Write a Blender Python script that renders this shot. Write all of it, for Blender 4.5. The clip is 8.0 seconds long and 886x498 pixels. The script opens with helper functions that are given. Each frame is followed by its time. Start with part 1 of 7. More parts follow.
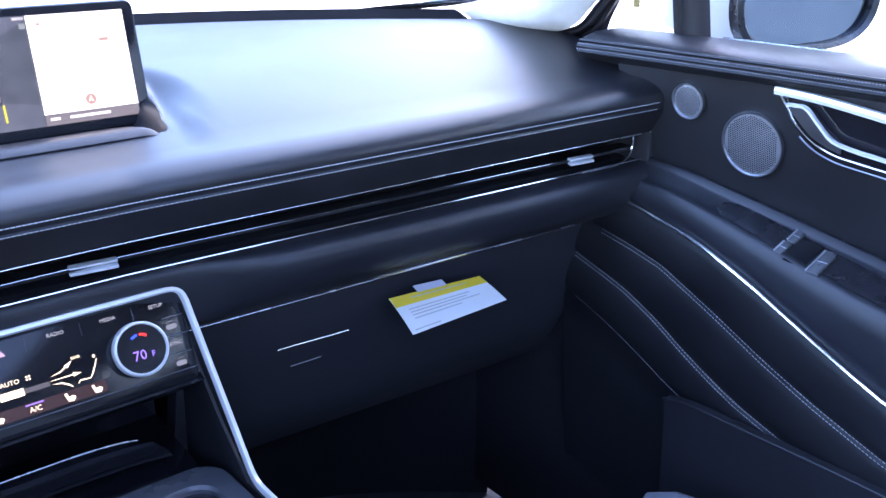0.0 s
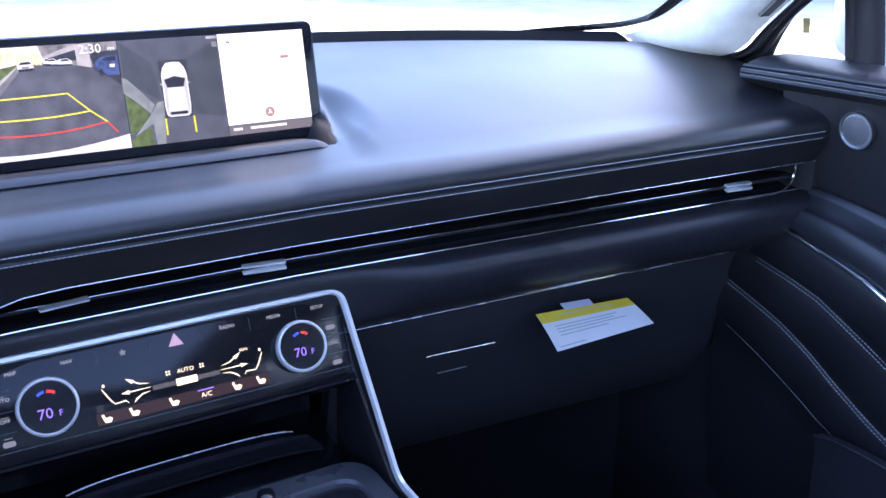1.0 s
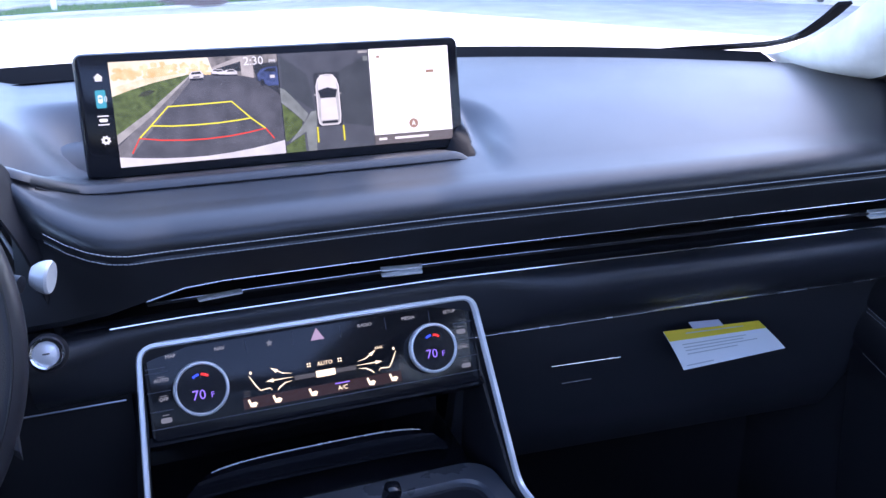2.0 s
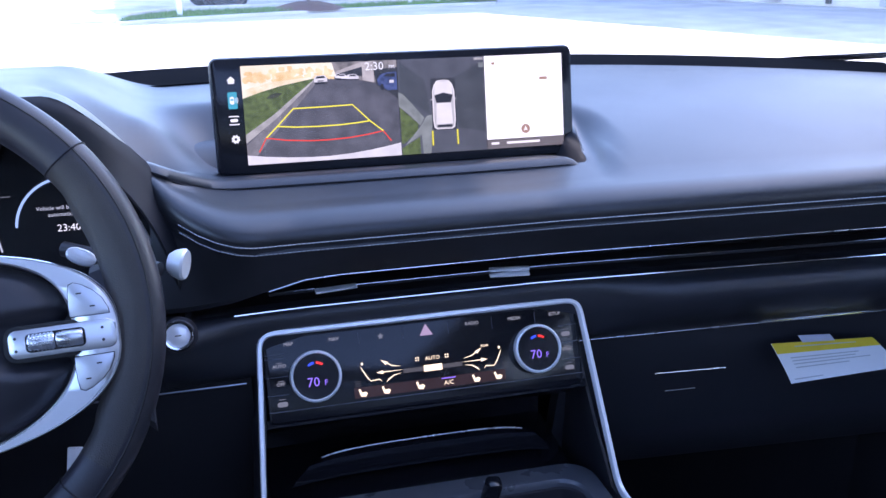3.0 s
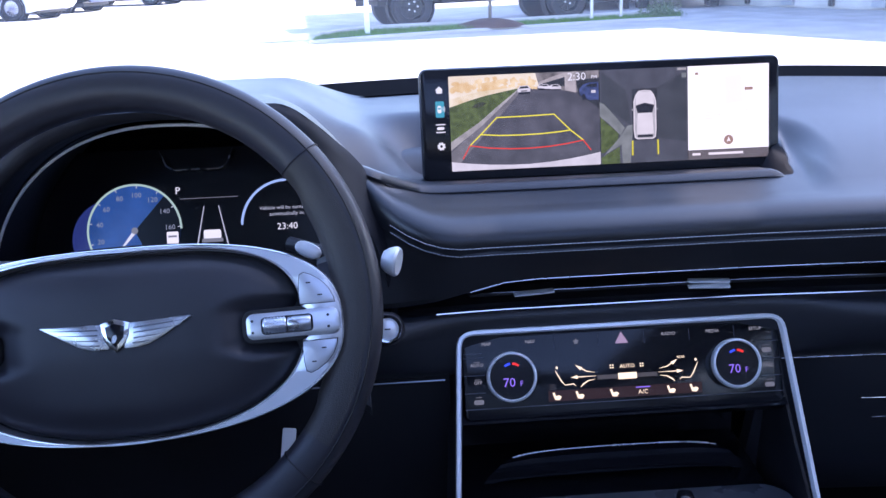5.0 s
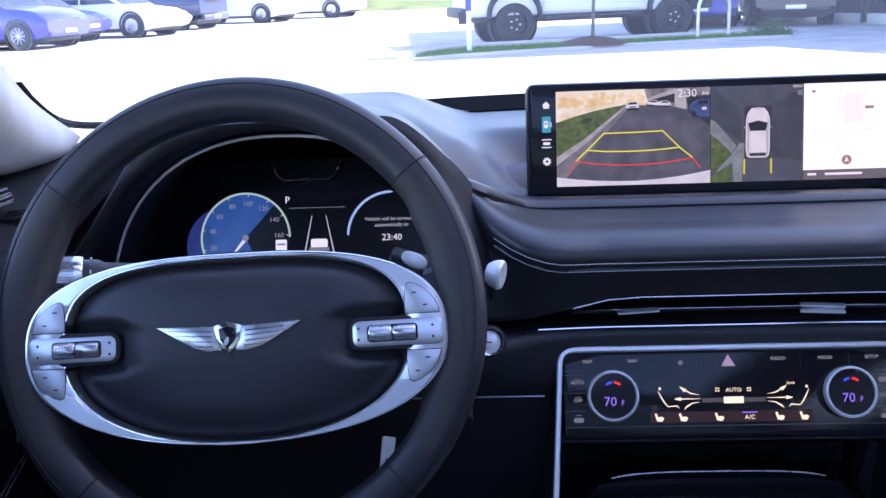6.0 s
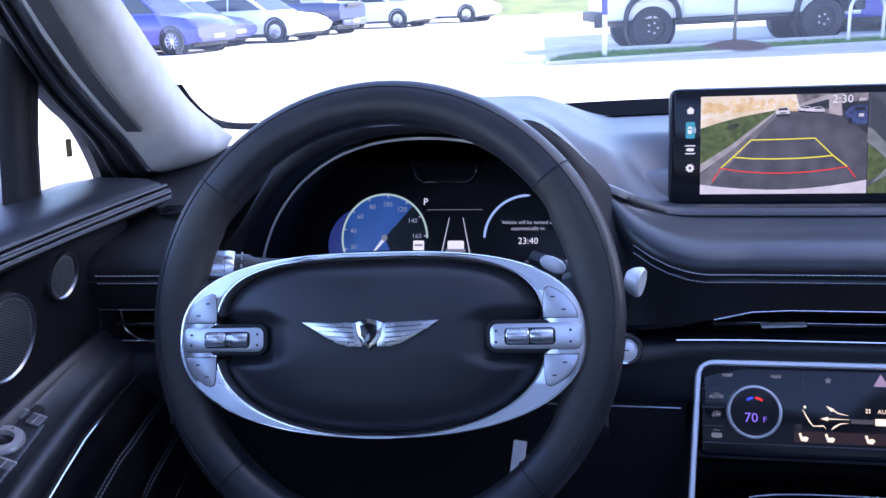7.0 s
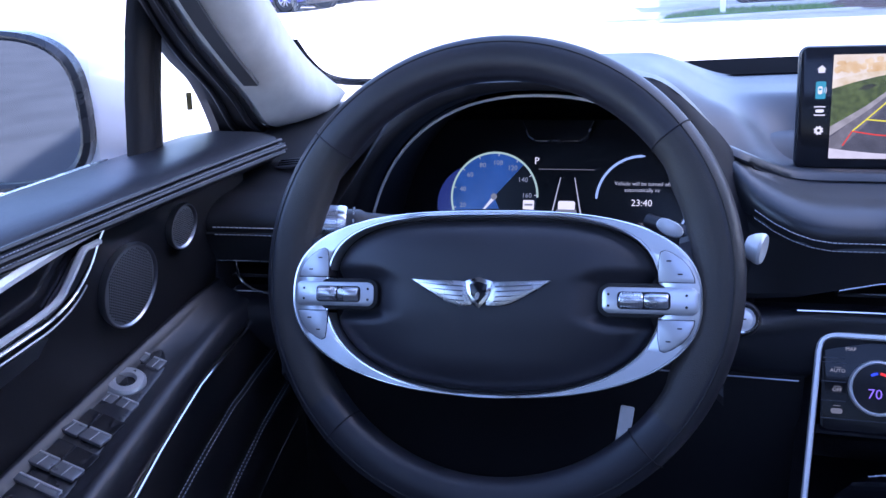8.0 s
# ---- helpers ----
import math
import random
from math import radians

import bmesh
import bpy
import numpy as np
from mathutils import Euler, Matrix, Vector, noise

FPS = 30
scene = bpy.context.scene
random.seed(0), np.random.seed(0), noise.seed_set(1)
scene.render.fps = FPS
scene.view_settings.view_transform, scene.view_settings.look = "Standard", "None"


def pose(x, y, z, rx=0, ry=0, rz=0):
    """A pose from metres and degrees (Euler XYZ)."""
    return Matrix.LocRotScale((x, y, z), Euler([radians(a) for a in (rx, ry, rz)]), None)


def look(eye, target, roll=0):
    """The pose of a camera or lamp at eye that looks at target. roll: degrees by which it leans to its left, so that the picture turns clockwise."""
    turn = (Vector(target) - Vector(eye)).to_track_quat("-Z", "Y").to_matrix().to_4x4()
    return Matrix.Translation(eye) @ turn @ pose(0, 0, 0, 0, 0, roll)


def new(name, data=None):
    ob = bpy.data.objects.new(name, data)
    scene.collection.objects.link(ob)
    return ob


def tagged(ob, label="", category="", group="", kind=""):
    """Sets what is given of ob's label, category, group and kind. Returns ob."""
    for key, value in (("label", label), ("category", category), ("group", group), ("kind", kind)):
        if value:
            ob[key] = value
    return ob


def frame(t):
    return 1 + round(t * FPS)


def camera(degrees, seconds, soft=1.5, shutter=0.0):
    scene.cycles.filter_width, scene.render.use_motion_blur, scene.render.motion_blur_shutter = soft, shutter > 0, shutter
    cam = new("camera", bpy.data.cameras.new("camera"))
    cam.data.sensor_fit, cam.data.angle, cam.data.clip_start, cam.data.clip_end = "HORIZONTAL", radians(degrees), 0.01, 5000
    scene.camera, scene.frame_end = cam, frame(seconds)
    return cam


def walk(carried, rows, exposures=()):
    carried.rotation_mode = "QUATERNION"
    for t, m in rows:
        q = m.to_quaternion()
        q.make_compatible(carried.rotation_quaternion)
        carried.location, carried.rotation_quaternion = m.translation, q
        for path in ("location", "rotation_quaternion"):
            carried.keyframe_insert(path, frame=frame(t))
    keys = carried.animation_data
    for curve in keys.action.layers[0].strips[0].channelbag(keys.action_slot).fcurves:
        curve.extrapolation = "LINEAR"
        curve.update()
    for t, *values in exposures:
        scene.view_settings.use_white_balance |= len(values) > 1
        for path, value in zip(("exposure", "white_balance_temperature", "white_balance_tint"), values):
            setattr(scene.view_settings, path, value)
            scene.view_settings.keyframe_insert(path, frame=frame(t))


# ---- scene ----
# ---------------------------------------------------------------- camera
cam = camera(52.2, 8.0, soft=1.5, shutter=0.0)
PATH = [
    (0, (-0.1386, -0.8622, 1.3292), (1.0639, 0.5638, 0.6077), 0.31),
    (0.5, (-0.1463, -0.8712, 1.3338), (0.9106, 0.6718, 0.6252), -0.20),
    (1, (-0.1535, -0.8791, 1.3380), (0.7887, 0.7445, 0.6481), -0.08),
    (1.5, (-0.1644, -0.8913, 1.3444), (0.6567, 0.8037, 0.6713), -0.01),
    (1.7, (-0.1675, -0.8947, 1.3462), (0.5943, 0.8283, 0.6745), -0.04),
    (2.1, (-0.1728, -0.9033, 1.3479), (0.5049, 0.8564, 0.6814), -0.17),
    (2.45, (-0.1775, -0.9108, 1.3493), (0.4251, 0.8777, 0.6875), -0.28),
    (2.8, (-0.1821, -0.9183, 1.3508), (0.3441, 0.8958, 0.6936), -0.38),
    (3, (-0.1848, -0.9226, 1.3516), (0.2974, 0.9047, 0.6970), -0.45),
    (3.5, (-0.1931, -0.9372, 1.3557), (0.1736, 0.9207, 0.7126), -1.14),
    (4, (-0.2075, -0.9379, 1.3512), (0.0743, 0.9409, 0.7263), -1.26),
    (4.2, (-0.2088, -0.9383, 1.3508), (0.0388, 0.9462, 0.7282), -1.42),
    (4.6, (-0.2115, -0.9389, 1.3498), (-0.0325, 0.9548, 0.7319), -1.74),
    (4.95, (-0.2138, -0.9395, 1.3490), (-0.0951, 0.9603, 0.7352), -2.03),
    (5.3, (-0.2162, -0.9401, 1.3482), (-0.1580, 0.9638, 0.7385), -2.31),
    (5.5, (-0.2186, -0.9443, 1.3484), (-0.2534, 0.9772, 0.7946), -2.62),
    (6, (-0.2218, -0.9419, 1.3466), (-0.3181, 0.9726, 0.7763), -2.27),
    (6.5, (-0.2259, -0.9431, 1.3466), (-0.4499, 0.9626, 0.7824), -2.68),
    (7, (-0.2302, -0.9452, 1.3469), (-0.6058, 0.9409, 0.7975), -2.91),
    (7.5, (-0.2335, -0.9437, 1.3465), (-0.7246, 0.9112, 0.7825), -2.99),
    (8, (-0.2379, -0.9393, 1.3443), (-0.8325, 0.8658, 0.7216), -3.37),
]
EXPOSURE = [(0.0, 3.9, 5950, 27), (1.0, 3.5, 5950, 27), (2.0, 3.2, 6000, 28), (4.0, 2.95, 5800, 29), (6.0, 2.68, 6000, 31), (8.0, 2.8, 5550, 32)]
walk(cam, [(t, look(eye, target, roll)) for t, eye, target, roll in PATH], EXPOSURE)

# ---------------------------------------------------------------- light
world = bpy.data.worlds.new("sky")
scene.world = world
world.use_nodes = True
_n = world.node_tree.nodes
_sky = _n.new("ShaderNodeTexSky")
_sky.sky_type = "NISHITA"
_sky.sun_disc = False
SUN_ELEVATION, SUN_AZIMUTH = 40.0, 76.0   # degrees; azimuth from straight ahead, clockwise
_sky.sun_elevation = radians(SUN_ELEVATION)
_sky.sun_rotation = radians(SUN_AZIMUTH)
_n["Background"].inputs[1].default_value = 0.15
world.node_tree.links.new(_sky.outputs[0], _n["Background"].inputs[0])
_sun = bpy.data.lights.new("sun", "SUN")
_sun.energy, _sun.angle, _sun.color = 4.0, radians(0.53), (1.0, 0.95, 0.88)
sun = new("sun", _sun)
_el, _az = radians(SUN_ELEVATION), radians(SUN_AZIMUTH)
_from = Vector((math.sin(_az) * math.cos(_el), math.cos(_az) * math.cos(_el), math.sin(_el)))
sun.matrix_world = look(_from * 60, (0, 0, 0))

# ---------------------------------------------------------------- materials


def mat(name, color, rough=0.5, metal=0.0, bump=0.0, scale=400.0, vary=0.0, vscale=6.0, spec=0.5, coat=0.0, voronoi=False, rvary=0.0):
    """A surface with a fine grain (bump) and broad variation of tone and gloss."""
    m = bpy.data.materials.new(name)
    m.use_nodes = True
    t = m.node_tree
    b = t.nodes["Principled BSDF"]
    b.inputs["Base Color"].default_value = (*color, 1)
    b.inputs["Roughness"].default_value = rough
    b.inputs["Metallic"].default_value = metal
    b.inputs["Specular IOR Level"].default_value = spec
    b.inputs["Coat Weight"].default_value = coat
    b.inputs["Coat Roughness"].default_value = 0.05
    co = t.nodes.new("ShaderNodeTexCoord")
    if vary or rvary:
        n = t.nodes.new("ShaderNodeTexNoise")
        n.inputs["Scale"].default_value = vscale
        n.inputs["Detail"].default_value = 6
        t.links.new(co.outputs["Object"], n.inputs["Vector"])
        if vary:
            r = t.nodes.new("ShaderNodeMapRange")
            r.inputs[1].default_value, r.inputs[2].default_value = 0.3, 0.7
            r.inputs[3].default_value, r.inputs[4].default_value = 1 - vary, 1 + vary
            t.links.new(n.outputs[0], r.inputs[0])
            mx = t.nodes.new("ShaderNodeVectorMath")
            mx.operation = "SCALE"
            mx.inputs[0].default_value = color
            t.links.new(r.outputs[0], mx.inputs["Scale"])
            t.links.new(mx.outputs[0], b.inputs["Base Color"])
        if rvary:
            r = t.nodes.new("ShaderNodeMapRange")
            r.inputs[1].default_value, r.inputs[2].default_value = 0.3, 0.7
            r.inputs[3].default_value, r.inputs[4].default_value = rough - rvary, rough + rvary
            t.links.new(n.outputs[0], r.inputs[0])
            t.links.new(r.outputs[0], b.inputs["Roughness"])
    if bump:
        if voronoi:
            g = t.nodes.new("ShaderNodeTexVoronoi")
            g.feature = "DISTANCE_TO_EDGE"
        else:
            g = t.nodes.new("ShaderNodeTexNoise")
            g.inputs["Detail"].default_value = 4
        g.inputs["Scale"].default_value = scale
        t.links.new(co.outputs["Object"], g.inputs["Vector"])
        p = t.nodes.new("ShaderNodeBump")
        p.inputs["Strength"].default_value = bump
        p.inputs["Distance"].default_value = 0.0004
        t.links.new(g.outputs[0], p.inputs["Height"])
        t.links.new(p.outputs[0], b.inputs["Normal"])
    return m


DISPLAY = 0.135


def glow(name, color, strength=1.0, base=0.01, vary=0.0, vscale=40.0, gain2=None):
    """A lit display colour behind glossy glass."""
    m = bpy.data.materials.new(name)
    m.use_nodes = True
    t = m.node_tree
    b = t.nodes["Principled BSDF"]
    b.inputs["Base Color"].default_value = (base, base, base, 1)
    b.inputs["Roughness"].default_value = 0.25
    b.inputs["Emission Color"].default_value = (*color, 1)
    b.inputs["Emission Strength"].default_value = strength * DISPLAY
    if vary:
        co = t.nodes.new("ShaderNodeTexCoord")
        n = t.nodes.new("ShaderNodeTexNoise")
        n.inputs["Scale"].default_value = vscale
        n.inputs["Detail"].default_value = 8
        t.links.new(co.outputs["Object"], n.inputs["Vector"])
        mx = t.nodes.new("ShaderNodeMix")
        mx.data_type = "RGBA"
        r = t.nodes.new("ShaderNodeMapRange")
        r.inputs[1].default_value, r.inputs[2].default_value = 0.35, 0.65
        t.links.new(n.outputs[0], r.inputs[0])
        t.links.new(r.outputs[0], mx.inputs["Factor"])
        mx.inputs["A"].default_value = (*[c * (1 - vary) for c in color], 1)
        mx.inputs["B"].default_value = (*(gain2 or [c * (1 + vary) for c in color]), 1)
        t.links.new(mx.outputs["Result"], b.inputs["Emission Color"])
    return m


def clear_glass(name, tint=(0.95, 0.98, 0.97), veil=0.0):
    """A thin pane: mostly clear with a gloss that grows at grazing angles."""
    m = bpy.data.materials.new(name)
    m.use_nodes = True
    t = m.node_tree
    t.nodes.remove(t.nodes["Principled BSDF"])
    o = t.nodes["Material Output"]
    a = t.nodes.new("ShaderNodeBsdfTransparent")
    a.inputs[0].default_value = (*tint, 1)
    g = t.nodes.new("ShaderNodeBsdfGlossy")
    g.inputs["Roughness"].default_value = 0.02
    f = t.nodes.new("ShaderNodeLayerWeight")
    f.inputs["Blend"].default_value = 0.5
    p = t.nodes.new("ShaderNodeMath")
    p.operation = "POWER"
    p.inputs[1].default_value = 5.0
    k = t.nodes.new("ShaderNodeMath")
    k.operation = "MULTIPLY_ADD"
    k.inputs[1].default_value, k.inputs[2].default_value = 0.35, 0.02
    x = t.nodes.new("ShaderNodeMixShader")
    t.links.new(f.outputs["Facing"], p.inputs[0])
    t.links.new(p.outputs[0], k.inputs[0])
    t.links.new(k.outputs[0], x.inputs[0])
    t.links.new(a.outputs[0], x.inputs[1])
    t.links.new(g.outputs[0], x.inputs[2])
    # translucent mix that lays a pale glare haze over the view through the pane
    if veil:
        d = t.nodes.new("ShaderNodeBsdfTranslucent")
        d.inputs[0].default_value = (0.9, 0.9, 0.9, 1)
        y = t.nodes.new("ShaderNodeMixShader")
        n = t.nodes.new("ShaderNodeTexNoise")
        n.inputs["Scale"].default_value = 5.0
        r = t.nodes.new("ShaderNodeMapRange")
        r.inputs[1].default_value, r.inputs[2].default_value = 0.3, 0.7
        r.inputs[3].default_value, r.inputs[4].default_value = veil * 0.7, veil * 1.3
        t.links.new(n.outputs[0], r.inputs[0])
        t.links.new(r.outputs[0], y.inputs[0])
        t.links.new(x.outputs[0], y.inputs[1])
        t.links.new(d.outputs[0], y.inputs[2])
        x = y
    t.links.new(x.outputs[0], o.inputs[0])
    return m


LEATHER = mat("black_leather", (0.016, 0.0168, 0.022), 0.40, spec=0.58, bump=0.35, scale=900, vary=0.15, vscale=9, rvary=0.04, voronoi=True)
DASH_LEATHER = mat("dashboard_leather", (0.010, 0.0108, 0.014), 0.36, spec=0.66, bump=0.2, scale=900, vary=0.12, vscale=9, rvary=0.03, voronoi=True)
LEATHER_DARK = mat("black_leather_smooth", (0.011, 0.011, 0.0135), 0.42, bump=0.25, scale=900, vary=0.12, vscale=12, rvary=0.04, voronoi=True)
WHEEL_LEATHER = mat("wheel_leather", (0.021, 0.021, 0.027), 0.42, bump=0.25, scale=1100, vary=0.15, vscale=14, rvary=0.05, voronoi=True)
PLASTIC = mat("black_plastic", (0.021, 0.021, 0.026), 0.42, bump=0.2, scale=1500, vary=0.1)
PLASTIC_SOFT = mat("matt_black_plastic", (0.016, 0.0155, 0.019), 0.6, spec=0.3, bump=0.2, scale=1500, vary=0.1)
GLOSS_BLACK = mat("piano_black", (0.010, 0.010, 0.013), 0.14, spec=0.4, rvary=0.02, vscale=30)
SCREEN_BLACK = mat("screen_glass", (0.009, 0.009, 0.012), 0.18)
ALU = mat("satin_aluminium", (0.72, 0.73, 0.76), 0.26, 1.0, bump=0.1, scale=2500, rvary=0.05, vscale=40)
ALU_DARK = mat("dark_satin_metal", (0.35, 0.36, 0.40), 0.35, 1.0, rvary=0.05, vscale=40)
SATIN = mat("bright_satin_silver", (0.88, 0.89, 0.92), 0.30, 0.35, rvary=0.02, vscale=12)
HUB_SATIN = mat("brushed_hub_silver", (0.66, 0.68, 0.73), 0.36, 0.9, bump=0.08, scale=2500, rvary=0.05, vscale=40)
CHROME = mat("chrome", (0.85, 0.86, 0.88), 0.12, 1.0, rvary=0.03, vscale=60)
SILVER_PAINT = mat("silver_paint", (0.55, 0.56, 0.58), 0.33, 0.6, bump=0.05, scale=3000, vary=0.06, vscale=30)
WHITE_PAINTED = mat("pale_grey_plastic", (0.70, 0.72, 0.75), 0.3, 0.2, vary=0.05)
THREAD = mat("grey_thread", (0.42, 0.43, 0.46), 0.6)
THREAD_DARK = mat("dark_thread", (0.34, 0.34, 0.38), 0.7)
PILLAR_CLOTH = mat("pale_grey_cloth", (0.66, 0.66, 0.65), 0.85, bump=0.6, scale=1800, vary=0.1, vscale=40)
HEADLINER = mat("headliner_cloth", (0.64, 0.63, 0.61), 0.9, bump=0.5, scale=1500, vary=0.08, vscale=20)
CARPET = mat("black_carpet", (0.045, 0.043, 0.050), 0.95, bump=0.8, scale=600, vary=0.3, vscale=60)
GRILLE = mat("speaker_steel", (0.48, 0.49, 0.53), 0.40, 0.8, vary=0.06, vscale=60)
GLASS = clear_glass("window_glass")
# windscreen with a little glare haze put into the glass
SCREEN_GLASS = clear_glass("windscreen_glass", veil=0.026)
PERFORATED = mat("perforated_leather", (0.034, 0.031, 0.030), 0.6, bump=0.6, scale=700, vary=0.15, vscale=20, voronoi=True)
ROOF_GLASS = clear_glass("roof_glass", (0.80, 0.81, 0.82))
PRIVACY = clear_glass("privacy_glass", (0.34, 0.345, 0.35))
MIRROR = mat("dimming_mirror_glass", (0.10, 0.115, 0.14), 0.03, 1.0)
BODY_WHITE = mat("white_car_paint", (0.75, 0.76, 0.78), 0.25, coat=1.0, vary=0.02)

# ---------------------------------------------------------------- building
HOME = {}


def thing(name, place, label, category, group="", kind=""):
    ob = new(name)
    ob.empty_display_size = 0.05
    ob.location = place
    HOME[ob] = Vector(place)
    return tagged(ob, label, category, group, kind)


def finish(bm, name, material, smooth=35):
    me = bpy.data.meshes.new(name)
    bmesh.ops.recalc_face_normals(bm, faces=bm.faces[:])
    bm.to_mesh(me)
    bm.free()
    for m in material if isinstance(material, (list, tuple)) else [material]:
        me.materials.append(m)
    if smooth:
        me.polygons.foreach_set("use_smooth", [True] * len(me.polygons))
        me.set_sharp_from_angle(angle=radians(smooth))
    return me


def part(name, bm, material, parent, label="", smooth=35):
    """Links a bmesh, built in the world's metres, as one mesh under a thing or a part."""
    me = finish(bm, name, material, smooth)
    ob = new(name, me)
    home = HOME[parent]
    me.transform(Matrix.Translation(-home))
    ob.parent = parent
    HOME[ob] = home
    return tagged(ob, label)


def solo(name, bm, material, label, category, kind="", group="", smooth=35):
    me = finish(bm, name, material, smooth)
    ob = new(name, me)
    HOME[ob] = Vector((0, 0, 0))
    return tagged(ob, label, category, group, kind)


def quad_rows(bm, rows, close_u=False, close_v=False):
    vs = [[bm.verts.new(p) for p in r] for r in rows]
    nu, nv = len(vs), len(vs[0])
    for i in range(nu if close_u else nu - 1):
        for j in range(nv if close_v else nv - 1):
            bm.faces.new((vs[i][j], vs[(i + 1) % nu][j], vs[(i + 1) % nu][(j + 1) % nv], vs[i][(j + 1) % nv]))
    return vs


def loft(rows, closed=True, cap=True):
    """Sections (each a loop of points) joined into one skin."""
    bm = bmesh.new()
    vs = quad_rows(bm, rows, close_v=closed)
    if cap and closed:
        bm.faces.new(vs[0][::-1])
        bm.faces.new(vs[-1])
    return bm


def slab(rows, push):
    """A sheet of points with a thickness: push is the way to its back."""
    bm = bmesh.new()
    push = Vector(push)
    rows = [[Vector(p) for p in r] for r in rows]
    a = quad_rows(bm, rows)
    b = quad_rows(bm, [[p + push for p in r] for r in rows])
    nu, nv = len(a), len(a[0])
    rim = [(i, 0) for i in range(nu)] + [(nu - 1, j) for j in range(1, nv)] + [(i, nv - 1) for i in range(nu - 2, -1, -1)] + [(0, j) for j in range(nv - 2, 0, -1)]
    for k, (i, j) in enumerate(rim):
        m, n = rim[(k + 1) % len(rim)]
        bm.faces.new((a[i][j], a[m][n], b[m][n], b[i][j]))
    return bm


def spline(points, n=8):
    """A smooth line through the points (Catmull-Rom)."""
    pts = [Vector(p) for p in points]
    ext = [2 * pts[0] - pts[1], *pts, 2 * pts[-1] - pts[-2]]
    out = []
    for k in range(len(pts) - 1):
        p0, p1, p2, p3 = ext[k:k + 4]
        for s in range(n):
            t = s / n
            out.append(0.5 * (2 * p1 + (p2 - p0) * t + (2 * p0 - 5 * p1 + 4 * p2 - p3) * t * t + (3 * p1 - p0 - 3 * p2 + p3) * t ** 3))
    return out + [pts[-1]]


def sweep(points, profile, up=(0, 0, 1), closed=False):
    """A profile (pairs: across, up) carried along a line."""
    pts, up, rows = [Vector(p) for p in points], Vector(up), []
    n = len(pts)
    for i, p in enumerate(pts):
        a = pts[(i - 1) % n] if closed or i else p
        b = pts[(i + 1) % n] if closed or i < n - 1 else p
        d = (b - a).normalized()
        side = d.cross(up).normalized()
        top = side.cross(d)
        rows.append([p + side * u + top * v for u, v in profile])
    bm = bmesh.new()
    vs = quad_rows(bm, rows, close_u=closed, close_v=True)
    if not closed:
        bm.faces.new(vs[0][::-1])
        bm.faces.new(vs[-1])
    return bm


def ring(r, n=10, ry=None):
    return [(r * math.cos(2 * math.pi * k / n), (ry or r) * math.sin(2 * math.pi * k / n)) for k in range(n)]


def tube(points, r, n=8, up=(0, 0, 1), closed=False):
    return sweep(points, ring(r, n), up, closed)


def rbox(sx, sy, sz, m=None, bevel=0.003, seg=2):
    """A box with rounded edges."""
    bm = bmesh.new()
    bmesh.ops.create_cube(bm, size=1)
    bmesh.ops.scale(bm, vec=(sx, sy, sz), verts=bm.verts)
    if bevel:
        bmesh.ops.bevel(bm, geom=bm.edges[:], offset=min(bevel, 0.49 * min(sx, sy, sz)), segments=seg, profile=0.5, affect="EDGES")
    if m is not None:
        bm.transform(m)
    return bm


def lathe(profile, m=None, n=40):
    """Pairs (radius, height) turned round z."""
    bm = bmesh.new()
    quad_rows(bm, [[(r * math.cos(2 * math.pi * k / n), r * math.sin(2 * math.pi * k / n), h) for r, h in profile] for k in range(n)], close_u=True)
    bmesh.ops.remove_doubles(bm, verts=bm.verts, dist=1e-6)
    if m is not None:
        bm.transform(m)
    return bm


def plate(outline, depth, m=None, bevel=0.0, seg=2):
    """A flat shape in xy, from z = 0 up to z = depth, with a rounded top edge."""
    bm = bmesh.new()
    f = bm.faces.new([bm.verts.new((x, y, 0)) for x, y in outline])
    if depth:
        got = bmesh.ops.extrude_face_region(bm, geom=[f])
        top = [v for v in got["geom"] if isinstance(v, bmesh.types.BMVert)]
        bmesh.ops.translate(bm, verts=top, vec=(0, 0, depth))
        if bevel:
            hi = set(top)
            bmesh.ops.bevel(bm, geom=[e for e in bm.edges if e.verts[0] in hi and e.verts[1] in hi], offset=bevel, segments=seg, profile=0.5, affect="EDGES")
    if m is not None:
        bm.transform(m)
    return bm


def rrect(w, h, r, n=5, cx=0.0, cy=0.0):
    """The outline of a rectangle with round corners."""
    out = []
    for sx, sy, a in ((1, 1, 0), (-1, 1, 90), (-1, -1, 180), (1, -1, 270)):
        for k in range(n + 1):
            b = radians(a + 90 * k / n)
            out.append((cx + sx * (w / 2 - r) + r * math.cos(b), cy + sy * (h / 2 - r) + r * math.sin(b)))
    return out


def oval(rx, ry, n=40, power=2.0, a0=0.0, a1=360.0):
    out = []
    for k in range(n):
        a = radians(a0 + (a1 - a0) * k / (n if a1 - a0 == 360 else n - 1))
        c, s = math.cos(a), math.sin(a)
        out.append((rx * math.copysign(abs(c) ** (2 / power), c), ry * math.copysign(abs(s) ** (2 / power), s)))
    return out


